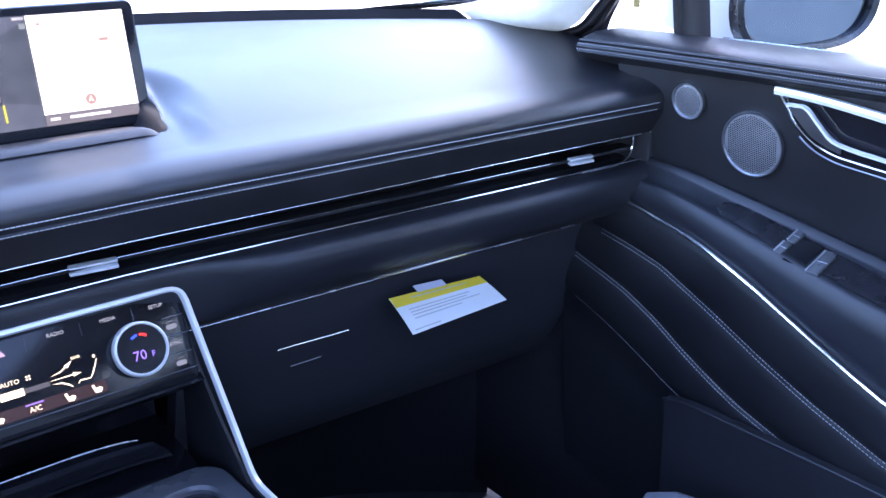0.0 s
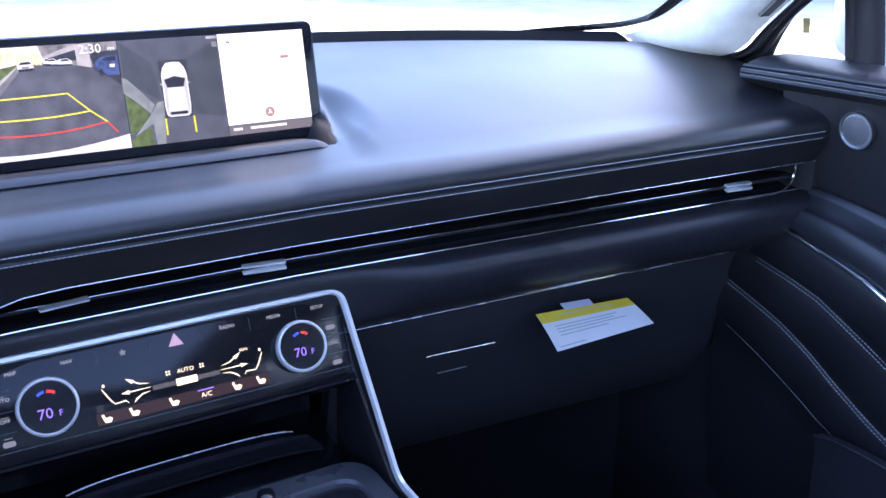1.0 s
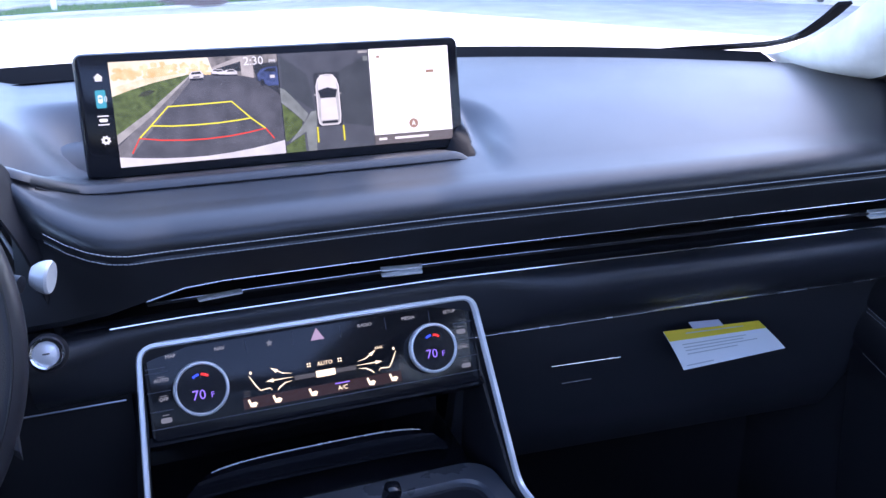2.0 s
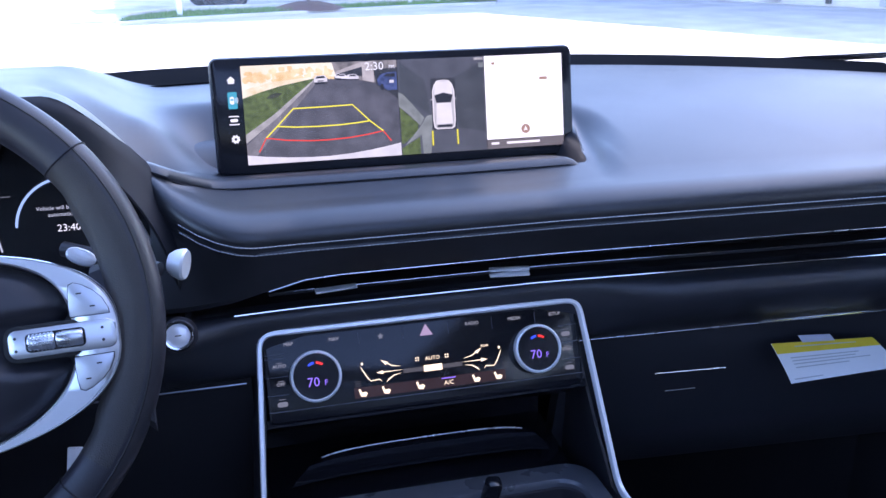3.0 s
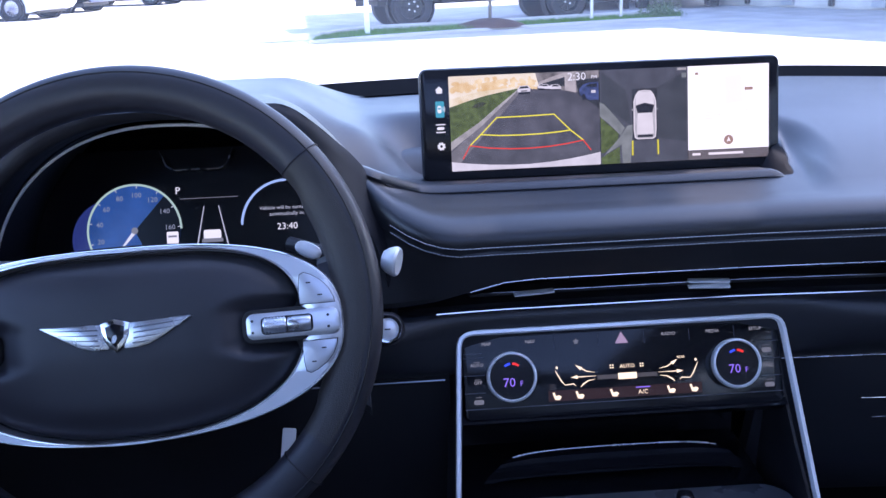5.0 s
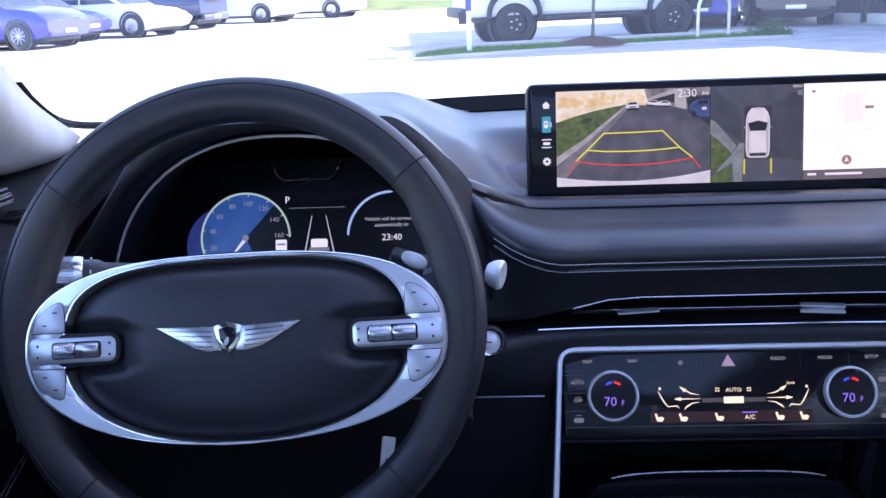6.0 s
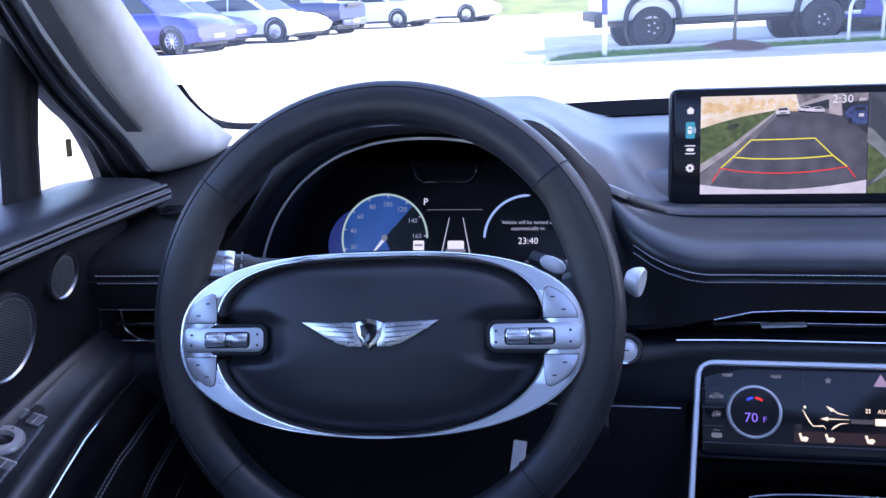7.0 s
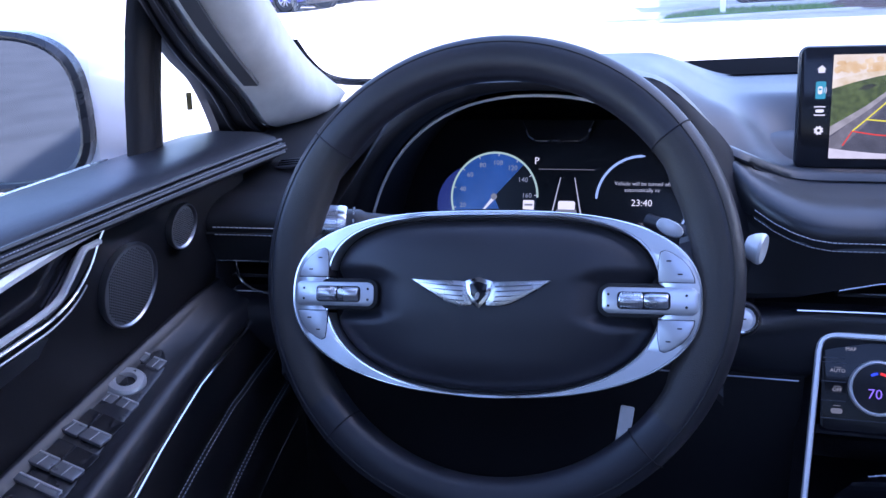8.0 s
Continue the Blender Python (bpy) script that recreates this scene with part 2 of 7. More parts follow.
def band(outer, inner, depth, m=None, bevel=0.0):
    """A flat frame between two outlines with as many points."""
    bm = bmesh.new()
    n = len(outer)
    rows = [[(*outer[k], 0), (*outer[k], depth - bevel), (*[o + (i - o) * min(1, bevel / max(1e-6, math.dist(outer[k], inner[k]))) for o, i in zip(outer[k], inner[k])], depth),
             (*[i + (o - i) * min(1, bevel / max(1e-6, math.dist(outer[k], inner[k]))) for o, i in zip(outer[k], inner[k])], depth), (*inner[k], depth - bevel), (*inner[k], 0)] for k in range(n)]
    quad_rows(bm, rows, close_u=True, close_v=True)
    if m is not None:
        bm.transform(m)
    return bm


def merge(*bms):
    """Several pieces of one part in one mesh."""
    out = bmesh.new()
    for b in bms:
        me = bpy.data.meshes.new("piece")
        b.to_mesh(me)
        b.free()
        out.from_mesh(me)
        bpy.data.meshes.remove(me)
    return out


def words(text, size, m, align="CENTER", depth=0.0):
    """Lettering in the built-in font as a mesh, lying in xy of m."""
    c = bpy.data.curves.new("words", "FONT")
    c.body, c.size, c.align_x, c.align_y, c.extrude, c.resolution_u = text, size, align, "CENTER", depth, 2
    ob = bpy.data.objects.new("words", c)
    scene.collection.objects.link(ob)
    dg = bpy.context.evaluated_depsgraph_get()
    me = bpy.data.meshes.new_from_object(ob.evaluated_get(dg))
    bpy.data.objects.remove(ob)
    bpy.data.curves.remove(c)
    bm = bmesh.new()
    bm.from_mesh(me)
    bpy.data.meshes.remove(me)
    bm.transform(m)
    return bm


def stitches(points, length=0.0038, gap=0.0022, r=0.0006, up=(0, 0, 1)):
    """Short threads in a row along a line."""
    pts = [Vector(p) for p in points]
    bm = bmesh.new()
    dist = [0.0]
    for a, b in zip(pts, pts[1:]):
        dist.append(dist[-1] + (b - a).length)

    def where(s):
        for k in range(len(pts) - 1):
            if s <= dist[k + 1]:
                return pts[k].lerp(pts[k + 1], (s - dist[k]) / max(1e-9, dist[k + 1] - dist[k]))
        return pts[-1]

    up = Vector(up)
    s = 0.0
    while s + length < dist[-1]:
        a, b = where(s), where(s + length)
        d = (b - a).normalized()
        side = d.cross(up).normalized() * r
        top = side.cross(d).normalized() * r
        vs = [bm.verts.new(q) for q in (a - side, a + side, a + top * 1.6 + d * r, b - side, b + side, b + top * 1.6 - d * r)]
        for f in ((0, 1, 2), (3, 5, 4), (0, 2, 5, 3), (1, 4, 5, 2), (0, 3, 4, 1)):
            bm.faces.new([vs[k] for k in f])
        s += length + gap
    return bm


def lerp(a, b, t):
    return a + (b - a) * t


def frange(a, b, n):
    return [a + (b - a) * k / (n - 1) for k in range(n)]


def smooth01(t):
    t = max(0.0, min(1.0, t))
    return t * t * (3 - 2 * t)

# ---------------------------------------------------------------- cabin shell
# The dashboard's leading lines, as depth y and height z by the place x across the car.


def edge_line(x):
    lift = 4.0 * max(0.0, -0.15 - x) ** 2 if x > -0.3 else 0.0
    x = max(0.0, abs(x) - 0.12) * 1.21
    return -0.175 - 0.130 * x + 2.0 * lift, 1.098 + 0.032 * x + lift


def vent_low(x):
    x = max(0.0, abs(x) - 0.12) * 1.21
    return -0.145 - 0.135 * x, 1.028 + 0.033 * x


def low_edge(x):
    x = max(0.0, abs(x) - 0.12) * 1.21
    return -0.113 - 0.130 * x, 0.947 + 0.042 * x


def far_line(x):
    return 0.31 - 0.26 * (abs(x) / 0.68) ** 2.4, 1.192


def shell():
    """Floor, roof, sides and back that close the cabin."""
    solo("floor", rbox(1.56, 2.9, 0.04, pose(0, -0.75, 0.42), 0.01), CARPET, "black carpeted car floor", "floor", "structure")
    # roof, with its edge over the windscreen
    def roof_z(x, y):
        return 1.62 + 0.04 * math.cos(x / 0.7 * 1.4) - 0.10 * max(0, (y + 0.7)) ** 1.5 * 2

    def roof_piece(x0, x1, y0, y1):
        return slab([[(x, y, roof_z(x, y)) for x in frange(x0, x1, 9)] for y in frange(y0, y1, 8)], (0, 0, 0.04))
    hx, hy0, hy1 = 0.40, -0.66, -1.50
    bm = merge(roof_piece(-0.66, 0.66, -0.42, hy0), roof_piece(-0.66, 0.66, hy1, -2.1), roof_piece(-0.66, -hx, hy0, hy1), roof_piece(hx, 0.66, hy0, hy1))
    solo("ceiling", bm, HEADLINER, "pale grey cloth headliner round a glass roof", "ceiling", "structure")
    rows = [[(x, y, roof_z(x, y) + 0.045) for x in frange(-hx - 0.03, hx + 0.03, 9)] for y in frange(hy0 + 0.03, hy1 - 0.03, 8)]
    solo("window_4", slab(rows, (0, 0, 0.005)), ROOF_GLASS, "clear glass roof panel", "window", "structure").visible_shadow = False
    # bulkhead below the windscreen, back wall and sides below the belt
    rows = [[(x, far_line(x)[0] - 0.012, z) for z in (1.176, 1.0, 0.7, 0.42)] for x in frange(-0.70, 0.70, 25)]
    solo("wall_front", slab(rows, (0, 0.02, 0)), PLASTIC_SOFT, "black bulkhead below the windscreen", "wall", "structure")
    for s in (-1, 1):
        solo("trim", rbox(0.03, 0.62, 0.68, pose(s * 0.70, 0.06, 0.80), 0.01), PLASTIC_SOFT, "black footwell side panel", "trim", "structure")
    solo("wall_back", rbox(1.5, 0.05, 0.75, pose(0, -2.15, 0.8), 0.01), LEATHER_DARK, "black rear wall of the cabin", "wall", "structure")
    rows = [[(x, -2.14 + 0.05 * v, lerp(1.17, 1.64, v)) for x in frange(-0.74, 0.74, 6)] for v in frange(0, 1, 4)]
    solo("window_3", slab(rows, (0, -0.004, 0)), PRIVACY, "dark tinted rear window", "window", "structure").visible_shadow = False
    for s, n in ((-1, "wall_west"), (1, "wall_east")):
        solo(n, rbox(0.05, 1.0, 0.75, pose(s * 0.78, -1.7, 0.81), 0.01), LEATHER_DARK, "black side wall behind the door", "wall", "structure")
        solo("wall_side", rbox(0.03, 1.30, 0.72, pose(s * 0.80, -0.62, 0.78), 0.005), PLASTIC_SOFT, "black outer door skin from inside", "wall", "structure")
        rows = [[(s * (0.775 - 0.11 * v), y, lerp(1.18, 1.62, v)) for y in frange(-1.2, -2.13, 6)] for v in frange(0, 1, 4)]
        solo("window_2", slab(rows, (s * 0.004, 0, 0)), PRIVACY, "dark tinted rear side window", "window", "structure").visible_shadow = False
        rows = [[(s * (0.76 - 0.10 * v), lerp(-1.2, -1.32, v) - u * 0.16, lerp(1.19, 1.62, v)) for u in (0, 1)] for v in frange(0, 1, 5)]
        solo("trim", slab(rows, (-s * 0.03, 0, 0)), HEADLINER, "pale grey pillar between the side windows", "trim", "structure")


def windscreen():
    rows = []
    for v in frange(0, 1, 9):
        row = []
        for x in frange(-1, 1, 21):
            y0, z0 = far_line(x * 0.68)
            y1 = -0.40 - 0.05 * x * x
            row.append((x * lerp(0.69, 0.60, v), lerp(y0 + 0.01, y1, v), lerp(z0, 1.60 - 0.02 * x * x, v)))
        rows.append(row)
    ob = solo("window_1", slab(rows, (0, 0.004, 0.004)), SCREEN_GLASS, "clear laminated windscreen", "window", "structure")
    ob.visible_shadow = False


PILLAR_IN = [(0.70, 0.10, 1.185), (0.665, 0.025, 1.20), (0.66, -0.075, 1.25), (0.655, -0.148, 1.31), (0.635, -0.285, 1.42), (0.60, -0.42, 1.58)]
PILLAR_OUT = [(0.70, -0.03, 1.17), (0.69, -0.11, 1.185), (0.688, -0.15, 1.22), (0.69, -0.248, 1.315), (0.67, -0.37, 1.45), (0.63, -0.50, 1.60)]

FRAME_OUT = [(0.737, -0.128, 1.165), (0.737, -0.135, 1.192), (0.737, -0.160, 1.236), (0.737, -0.207, 1.280), (0.70, -0.34, 1.41), (0.655, -0.50, 1.60)]


COWL = mat("cowl_black", (0.006, 0.006, 0.007), 0.9, spec=0.08, bump=0.2, scale=900, vary=0.1)
PILLAR_DARK = mat("pillar_slot_dark", (0.055, 0.055, 0.06), 0.5, vary=0.06)


def pillar(s):
    """Pale trim on the pillar beside the windscreen."""
    a, b, c = spline(PILLAR_IN, 6), spline(PILLAR_OUT, 6), spline(FRAME_OUT, 6)
    rows = []
    for p, q in zip(a, b):
        row = []
        for t in frange(0, 1, 7):
            w = p.lerp(q, t)
            bulge = 0.022 * math.sin(math.pi * t)
            row.append((s * (w.x - bulge), w.y - bulge * 0.6, w.z))
        rows.append(row)
    solo("trim", slab(rows, (s * 0.03, 0.02, 0)), PILLAR_CLOTH, "pale grey cloth-covered windscreen pillar", "pillar trim", "structure")
    # slot in the trim, laid on as a strip with its depth put into the colour
    seam = []
    for p, q in list(zip(a, b))[13:22]:
        w = q.lerp(p, 0.09)
        bulge = 0.022 * math.sin(math.pi * 0.09) + 0.002
        seam.append((s * (w.x - bulge), w.y - bulge * 0.6, w.z))
    solo("trim", sweep(seam, [(-0.008, -0.002), (0.008, -0.002), (0.0075, 0.0022), (0.006, 0.0028), (0.003, 0.0012), (-0.003, 0.0012), (-0.006, 0.0028), (-0.0075, 0.0022)]), PILLAR_DARK, "dark strip standing in for the slot along the pillar", "trim strip", "structure")
    # black print on the glass along the pillar's foot, and the dark corner below it
    edge = spline([(s * 0.700, -0.03, 1.262), (s * 0.702, 0.0, 1.240), (s * 0.698, 0.035, 1.217), (s * 0.682, 0.068, 1.204), (s * 0.645, 0.10, 1.198), (s * 0.58, 0.150, 1.190), (s * 0.52, 0.185, 1.180), (s * 0.45, 0.22, 1.160)], 6)
    solo("trim", sweep(edge, [(-0.010, -0.002), (0.010, -0.002), (0.010, 0.002), (-0.010, 0.002)], up=(0, 0.4, 0.9)), COWL, "black printed edge of the windscreen", "trim", "structure")
    solo("trim", rbox(0.085, 0.29, 0.36, pose(s * 0.7325, -0.022, 0.992), 0.004), PLASTIC_SOFT, "black corner trim between dashboard and door", "trim", "structure")
    # the black door frame outside it
    rows = []
    for k, q in enumerate(b):
        out = c[k]
        rows.append([(s * (lerp(q.x + 0.004, out.x, t) + 0.006 * math.sin(math.pi * t)), lerp(q.y - 0.004, out.y, t), lerp(q.z, out.z, t)) for t in frange(0, 1, 6)])
    solo("trim", slab(rows, (s * 0.02, 0.015, 0)), PLASTIC_SOFT, "black door frame beside the pillar", "door frame", "structure")
    for k in (1, 3):
        solo("trim", tube([(r_[k][0] - s * 0.001, r_[k][1] - 0.002, r_[k][2]) for r_ in rows], 0.0032, 8), PLASTIC, "black rubber seal along the door frame", "seal", "structure")


shell()
windscreen()
pillar(-1)
pillar(1)

# ---------------------------------------------------------------- dashboard


SHELF = spline([(-0.246, -0.118, 1.1680), (-0.236, -0.119, 1.1660), (-0.222, -0.119, 1.1600), (-0.200, -0.108, 1.1485), (-0.175, -0.100, 1.1405), (-0.12, -0.096, 1.1385), (0.0, -0.095, 1.138), (0.12, -0.0945, 1.138), (0.160, -0.094, 1.138), (0.178, -0.094, 1.138)], 8)


def shelf_at(x):
    """The front edge of the ledge below the screen, by the place across the car."""
    for p, q in zip(SHELF, SHELF[1:]):
        if p.x <= x <= q.x:
            return p.lerp(q, (x - p.x) / (q.x - p.x))
    return SHELF[0] if x < SHELF[0].x else SHELF[-1]


def dimple(x, y):
    """The shallow thumb-shaped hollow beside the screen."""
    r = math.hypot((x - 0.188) / 0.058, (y + 0.022) / 0.085)
    return 0.014 * smooth01((1.0 - r) / 0.75)


def dash_top(x, v):
    """A point on the padded top: v runs from the stitched edge (0) to the windscreen (1)."""
    y0, z0 = edge_line(x)
    y1, z1 = far_line(x)
    y1, z1 = y1 - 0.05, z1 - 0.006
    ya, za = y0 + 0.042, z0 + 0.027

    def crown(y):
        t = max(0.0, min(1.0, (y - ya) / (y1 - ya)))
        return lerp(za, z1, 1 - (1 - t) ** 1.75)
    a = min(1.0, v / 0.25) * math.pi / 2
    roll_y, roll_z = 0.042 * (1 - math.cos(a)) - 0.005 * math.sin(2 * a), 0.027 * math.sin(a)
    if v < 0.25:
        y, z = y0 + roll_y, z0 + roll_z
    else:
        y = lerp(ya, y1, (v - 0.25) / 0.75)
        z = crown(y)
    z -= dimple(x, y)
    beside = smooth01((0.218 - x) / 0.034) if x > -0.3 else 0.0
    if not beside:
        return Vector((x, y, z))
    # along the ledge: roll, a level top up to the ledge's foot, and the bed behind it in which the screen stands
    p = shelf_at(x)
    ys, zs = p.y + 0.004, p.z - lerp(0.0055, 0.005, smooth01((-0.15 - x) / 0.06))
    ky, kz = min(1.0, (ys - y0) / 0.055), min(1.0, (zs - z0) / 0.030)
    yb, zb = y0 + ky * roll_y, z0 + kz * roll_z
    if v > 0.25:
        u = min(1.0, (v - 0.25) / 0.3)
        yb, zb = lerp(yb, ys, u), lerp(zb, zs, u)
    if v > 0.55:
        w = (v - 0.55) / 0.45
        yb = lerp(ys, y1, w)
        zb = lerp(crown(yb) - dimple(x, yb), min(zs, 1.122), smooth01((0.40 - w) / 0.22) * smooth01((0.196 - x) / 0.016)) - 0.02 * smooth01((-0.09 - x) / 0.03) * smooth01(w / 0.1)
    return Vector((x, lerp(y, yb, beside), lerp(z, zb, beside)))


def dashboard():
    d = thing("dashboard", (0, 0.1, 0.9), "black leather dashboard with pale double stitching", "dashboard")
    vs = [0, .02, .05, .09, .13, .17, .21, .25] + [.30, .35, .40, .45, .50, .53, .55] + [.55 + .015 * k for k in range(1, 20)] + [.88, .92, .96, 1]
    part("top_pad", slab([[dash_top(x, v) for v in vs] for x in frange(-0.240, 0.182, 60) + frange(0.184, 0.226, 22) + frange(0.228, 0.265, 14) + frange(0.27, 0.70, 50)], (0, 0.01, -0.02)), DASH_LEATHER, d, "smooth black leather top pad")
    part("side_pad", slab([[dash_top(x, v) for v in vs] for x in frange(-0.70, -0.602, 7)], (0, 0.01, -0.02)), LEATHER_DARK, d, "black leather pad beside the driver's door")
    for xs in (frange(-0.215, 0.675, 60), frange(-0.675, -0.606, 6)):
        for k, (dy, dz) in enumerate(((-0.003, 0.0035), (-0.001, -0.004))):
            line = [(x, edge_line(x)[0] + dy, edge_line(x)[1] + dz) for x in xs]
            part("stitching", stitches(line, 0.0034, 0.0007, 0.00045, up=(0, -1, 0.3)), THREAD, d, "pale grey seam thread")
    # black cowl between the pad and the windscreen
    rows = []
    for x in frange(-0.665, 0.665, 31):
        y, z = far_line(x)
        rows.append([(x, y - 0.055, z - 0.010), (x, y - 0.035, z - 0.014), (x, y - 0.012, z - 0.004), (x, y + 0.005, z + 0.002), (x, y + 0.02, z - 0.01)])
    part("cowl", slab(rows, (0, 0, -0.02)), COWL, d, "matt black windscreen cowl")
    # fascia from the stitched edge to the air vent, and the padded roll below
    for xs, side in ((frange(-0.24, 0.69, 30), 1), (frange(-0.69, -0.55, 8), -1)):
        fas, vent, roll, low = [], [], [], []
        for x in xs:
            ye, ze = edge_line(x)
            yv, zv = vent_low(x)
            yl, zl = low_edge(x)
            open_ = smooth01((x + 0.20) / 0.11) if side > 0 else smooth01((-0.575 - x) / 0.02)
            bulge = lerp(0.25, 1.0, smooth01((abs(x) - 0.165) / 0.08))
            yt, zt = lerp(yv - 0.004, ye + 0.018, open_), zv + 0.0125 + 0.022 * open_
            fas.append([(x, ye + 0.004, ze + 0.004), (x, ye, ze - 0.004), (x, ye + 0.004, ze - 0.014), (x, yt - 0.004, zt + 0.006), (x, yt, zt), (x, yt + 0.02, zt + 0.001)])
            vent.append([(x, yt + 0.012, zt + 0.006), (x, yt + 0.06, zt - 0.002), (x, yt + 0.06, zv + 0.004), (x, yv + 0.01, zv - 0.003)])
            pts = [(yv + 0.012, zv - 0.001), (yv + 0.004, zv)]
            prof = [Vector((yv - dy * bulge, zv - dz, 0)) for dy, dz in ((0.0, 0.0), (0.013, 0.002), (0.024, 0.0075), (0.0265, 0.020), (0.012, 0.044), (-0.009, 0.062))] + [Vector((yl, zl, 0))]
            pts += [(p.x, p.y) for p in spline(prof, 4)]
            pts += [(yl + 0.012, zl - 0.003)]
            roll.append([(x, *p) for p in pts])
        part("fascia", slab(fas, (0, 0.01, -0.004)), LEATHER_DARK, d, "black leather fascia")
        part("vent_duct", slab(vent, (0, 0.006, -0.002)), PLASTIC_SOFT, d, "dark slot of the air vent")
        part("lower_pad", slab(roll, (0, 0.012, 0)), LEATHER, d, "rounded black leather roll", smooth=70)
        part("chrome_line", tube([(x, vent_low(x)[0] - 0.001, vent_low(x)[1] + 0.0012) for x in xs if x > -0.20 or side < 0], 0.0009, 6), CHROME, d, "thin chrome line below the vent")
        part("chrome_line", tube([(p[4][0], p[4][1] - 0.001, p[4][2]) for p in fas if p[4][0] > -0.155 or side < 0], 0.0006, 6), ALU, d, "thin metal line above the vent")
        part("vent_slat", sweep([(x, vent_low(x)[0] + 0.022, vent_low(x)[1] + 0.0125) for x in xs if x > -0.16 or side < 0], [(-0.010, -0.0015), (0.012, -0.0012), (0.012, 0.0012), (-0.010, 0.0015)]), PLASTIC_SOFT, d, "matt black vent slat")
        part("chrome_line", tube([(x, vent_low(x)[0] + 0.0115, vent_low(x)[1] + 0.0135) for x in xs if x > -0.16 or side < 0], 0.0006, 6), CHROME, d, "thin metal edge of the slat")
        part("chrome_line", tube([(x, low_edge(x)[0] - 0.0005, low_edge(x)[1] - 0.001) for x in xs], 0.0007, 6), ALU, d, "thin metal line below the roll")
    return d


dash = dashboard()

def vent_tab(x, w):
    y, z = vent_low(x)[0] + 0.009, vent_low(x)[1] + 0.011
    slope = -0.13 if x > 0 else 0.13
    m = pose(x, y, z, 12, 0, math.degrees(math.atan(slope)))
    bm = rbox(w, 0.007, 0.0022, m @ pose(0, 0, 0.002), 0.0008) if x < 0 else merge(rbox(w, 0.008, 0.0032, m @ pose(0, 0, -0.0012), 0.001), rbox(w, 0.006, 0.0025, m @ pose(0, 0.002, 0.0030), 0.0008))
    part("vent_tab", bm, SATIN, dash, "brushed metal vent tab")


for _x, _w in ((-0.081, 0.040), (0.090, 0.040), (0.607, 0.034)):
    vent_tab(_x, _w)
# hooked chrome end of the vent
for _s in (-1, 1):
    _y, _z = vent_low(0.67)
    _p = [(_s * 0.60, *vent_low(0.60)), (_s * 0.65, *vent_low(0.65)), (_s * 0.672, _y + 0.004, _z + 0.008), (_s * 0.677, _y + 0.004, _z + 0.022), (_s * 0.675, _y + 0.004, _z + 0.036)]
    part("chrome_line", tube(spline(_p, 6), 0.0016, 8, up=(0, -1, 0)), CHROME, dash, "hooked chrome end of the vent")


def demister_vent():
    m = pose(-0.634, -0.176, 1.1605, 18, -6, 0)
    k = part("demister_vent", plate(oval(0.020, 0.0085, 32, 2.6), 0.002, m, 0.0008), PLASTIC, dash, "small black demister vent")
    for i in (-1, 0, 1):
        part("vent_slat", rbox(0.030, 0.0012, 0.0012, m @ pose(0, 0.0042 * i, 0.0024), 0.0003, 1), GLOSS_BLACK, k)


demister_vent()


def glove_box():
    xs = frange(0.17, 0.68, 12)
    rows = []
    for x in xs:
        yl, zl = low_edge(x)
        rows.append([(x, yl + 0.02, zl + 0.004), (x, yl + 0.018, zl - 0.012), (x, yl + 0.030, zl - 0.05), (x, yl + 0.055, zl - 0.14), (x, yl + 0.10, zl - 0.22), (x, yl + 0.2, zl - 0.27)])
    part("glove_box_lid", slab(rows, (0, 0.02, 0)), PLASTIC, dash, "black grained glove box lid")
    y, z = -0.125, 0.8985
    part("glove_box_latch", tube([(0.262, y - 0.002, z + 0.002), (0.346, y - 0.006, z)], 0.0007, 6), ALU, dash, "slim metal latch of the glove box")
    part("glove_box_catch", tube([(0.275, y - 0.004, z - 0.020), (0.310, y - 0.006, z - 0.020)], 0.0004, 6), ALU_DARK, dash, "thin lower line of the latch")
    line = [(x, low_edge(x)[0] - 0.003, low_edge(x)[1] + 0.002) for x in frange(0.365, 0.52, 8)]
    part("bright_strip", tube(line, 0.0016, 6), CHROME, dash, "short bright metal strip")


glove_box()


def screen_shelf():
    """The leather ledge that runs from the instrument hood under the screen."""
    line = SHELF
    rows = []
    for p in line:
        f = lerp(4.0, 1.0, smooth01((p.x + 0.25) / 0.05))
        end = math.sqrt(max(0.0, min(1.0, (0.1785 - p.x) / 0.014)))
        lip = 0.007 * max(0.15, end)
        p = p - Vector((0, 0, 0.008 * (1 - end)))
        rows.append([(p.x, p.y + 0.012 * end, p.z - 0.016 * lerp(0.6, 1, f)), (p.x, p.y, p.z - 1.4 * lip), (p.x, p.y - 0.002, p.z - 0.7 * lip), (p.x, p.y + 0.002, p.z), (p.x, p.y + 0.010, p.z + 0.0006), (p.x, p.y + lerp(0.014, 0.030, end), p.z - 0.003 * f), (p.x, p.y + lerp(0.018, 0.075, end), p.z - 0.012 * f)])
    part("screen_shelf", slab(rows, (0, 0.0, -0.010)), LEATHER, dash, "leather ledge below the screen", smooth=60)
    seam = [(p.x, p.y - 0.0022, p.z - 0.0075) for p in line[18:]]
    part("seam", tube(seam, 0.0008, 5), PLASTIC_SOFT, dash)


screen_shelf()


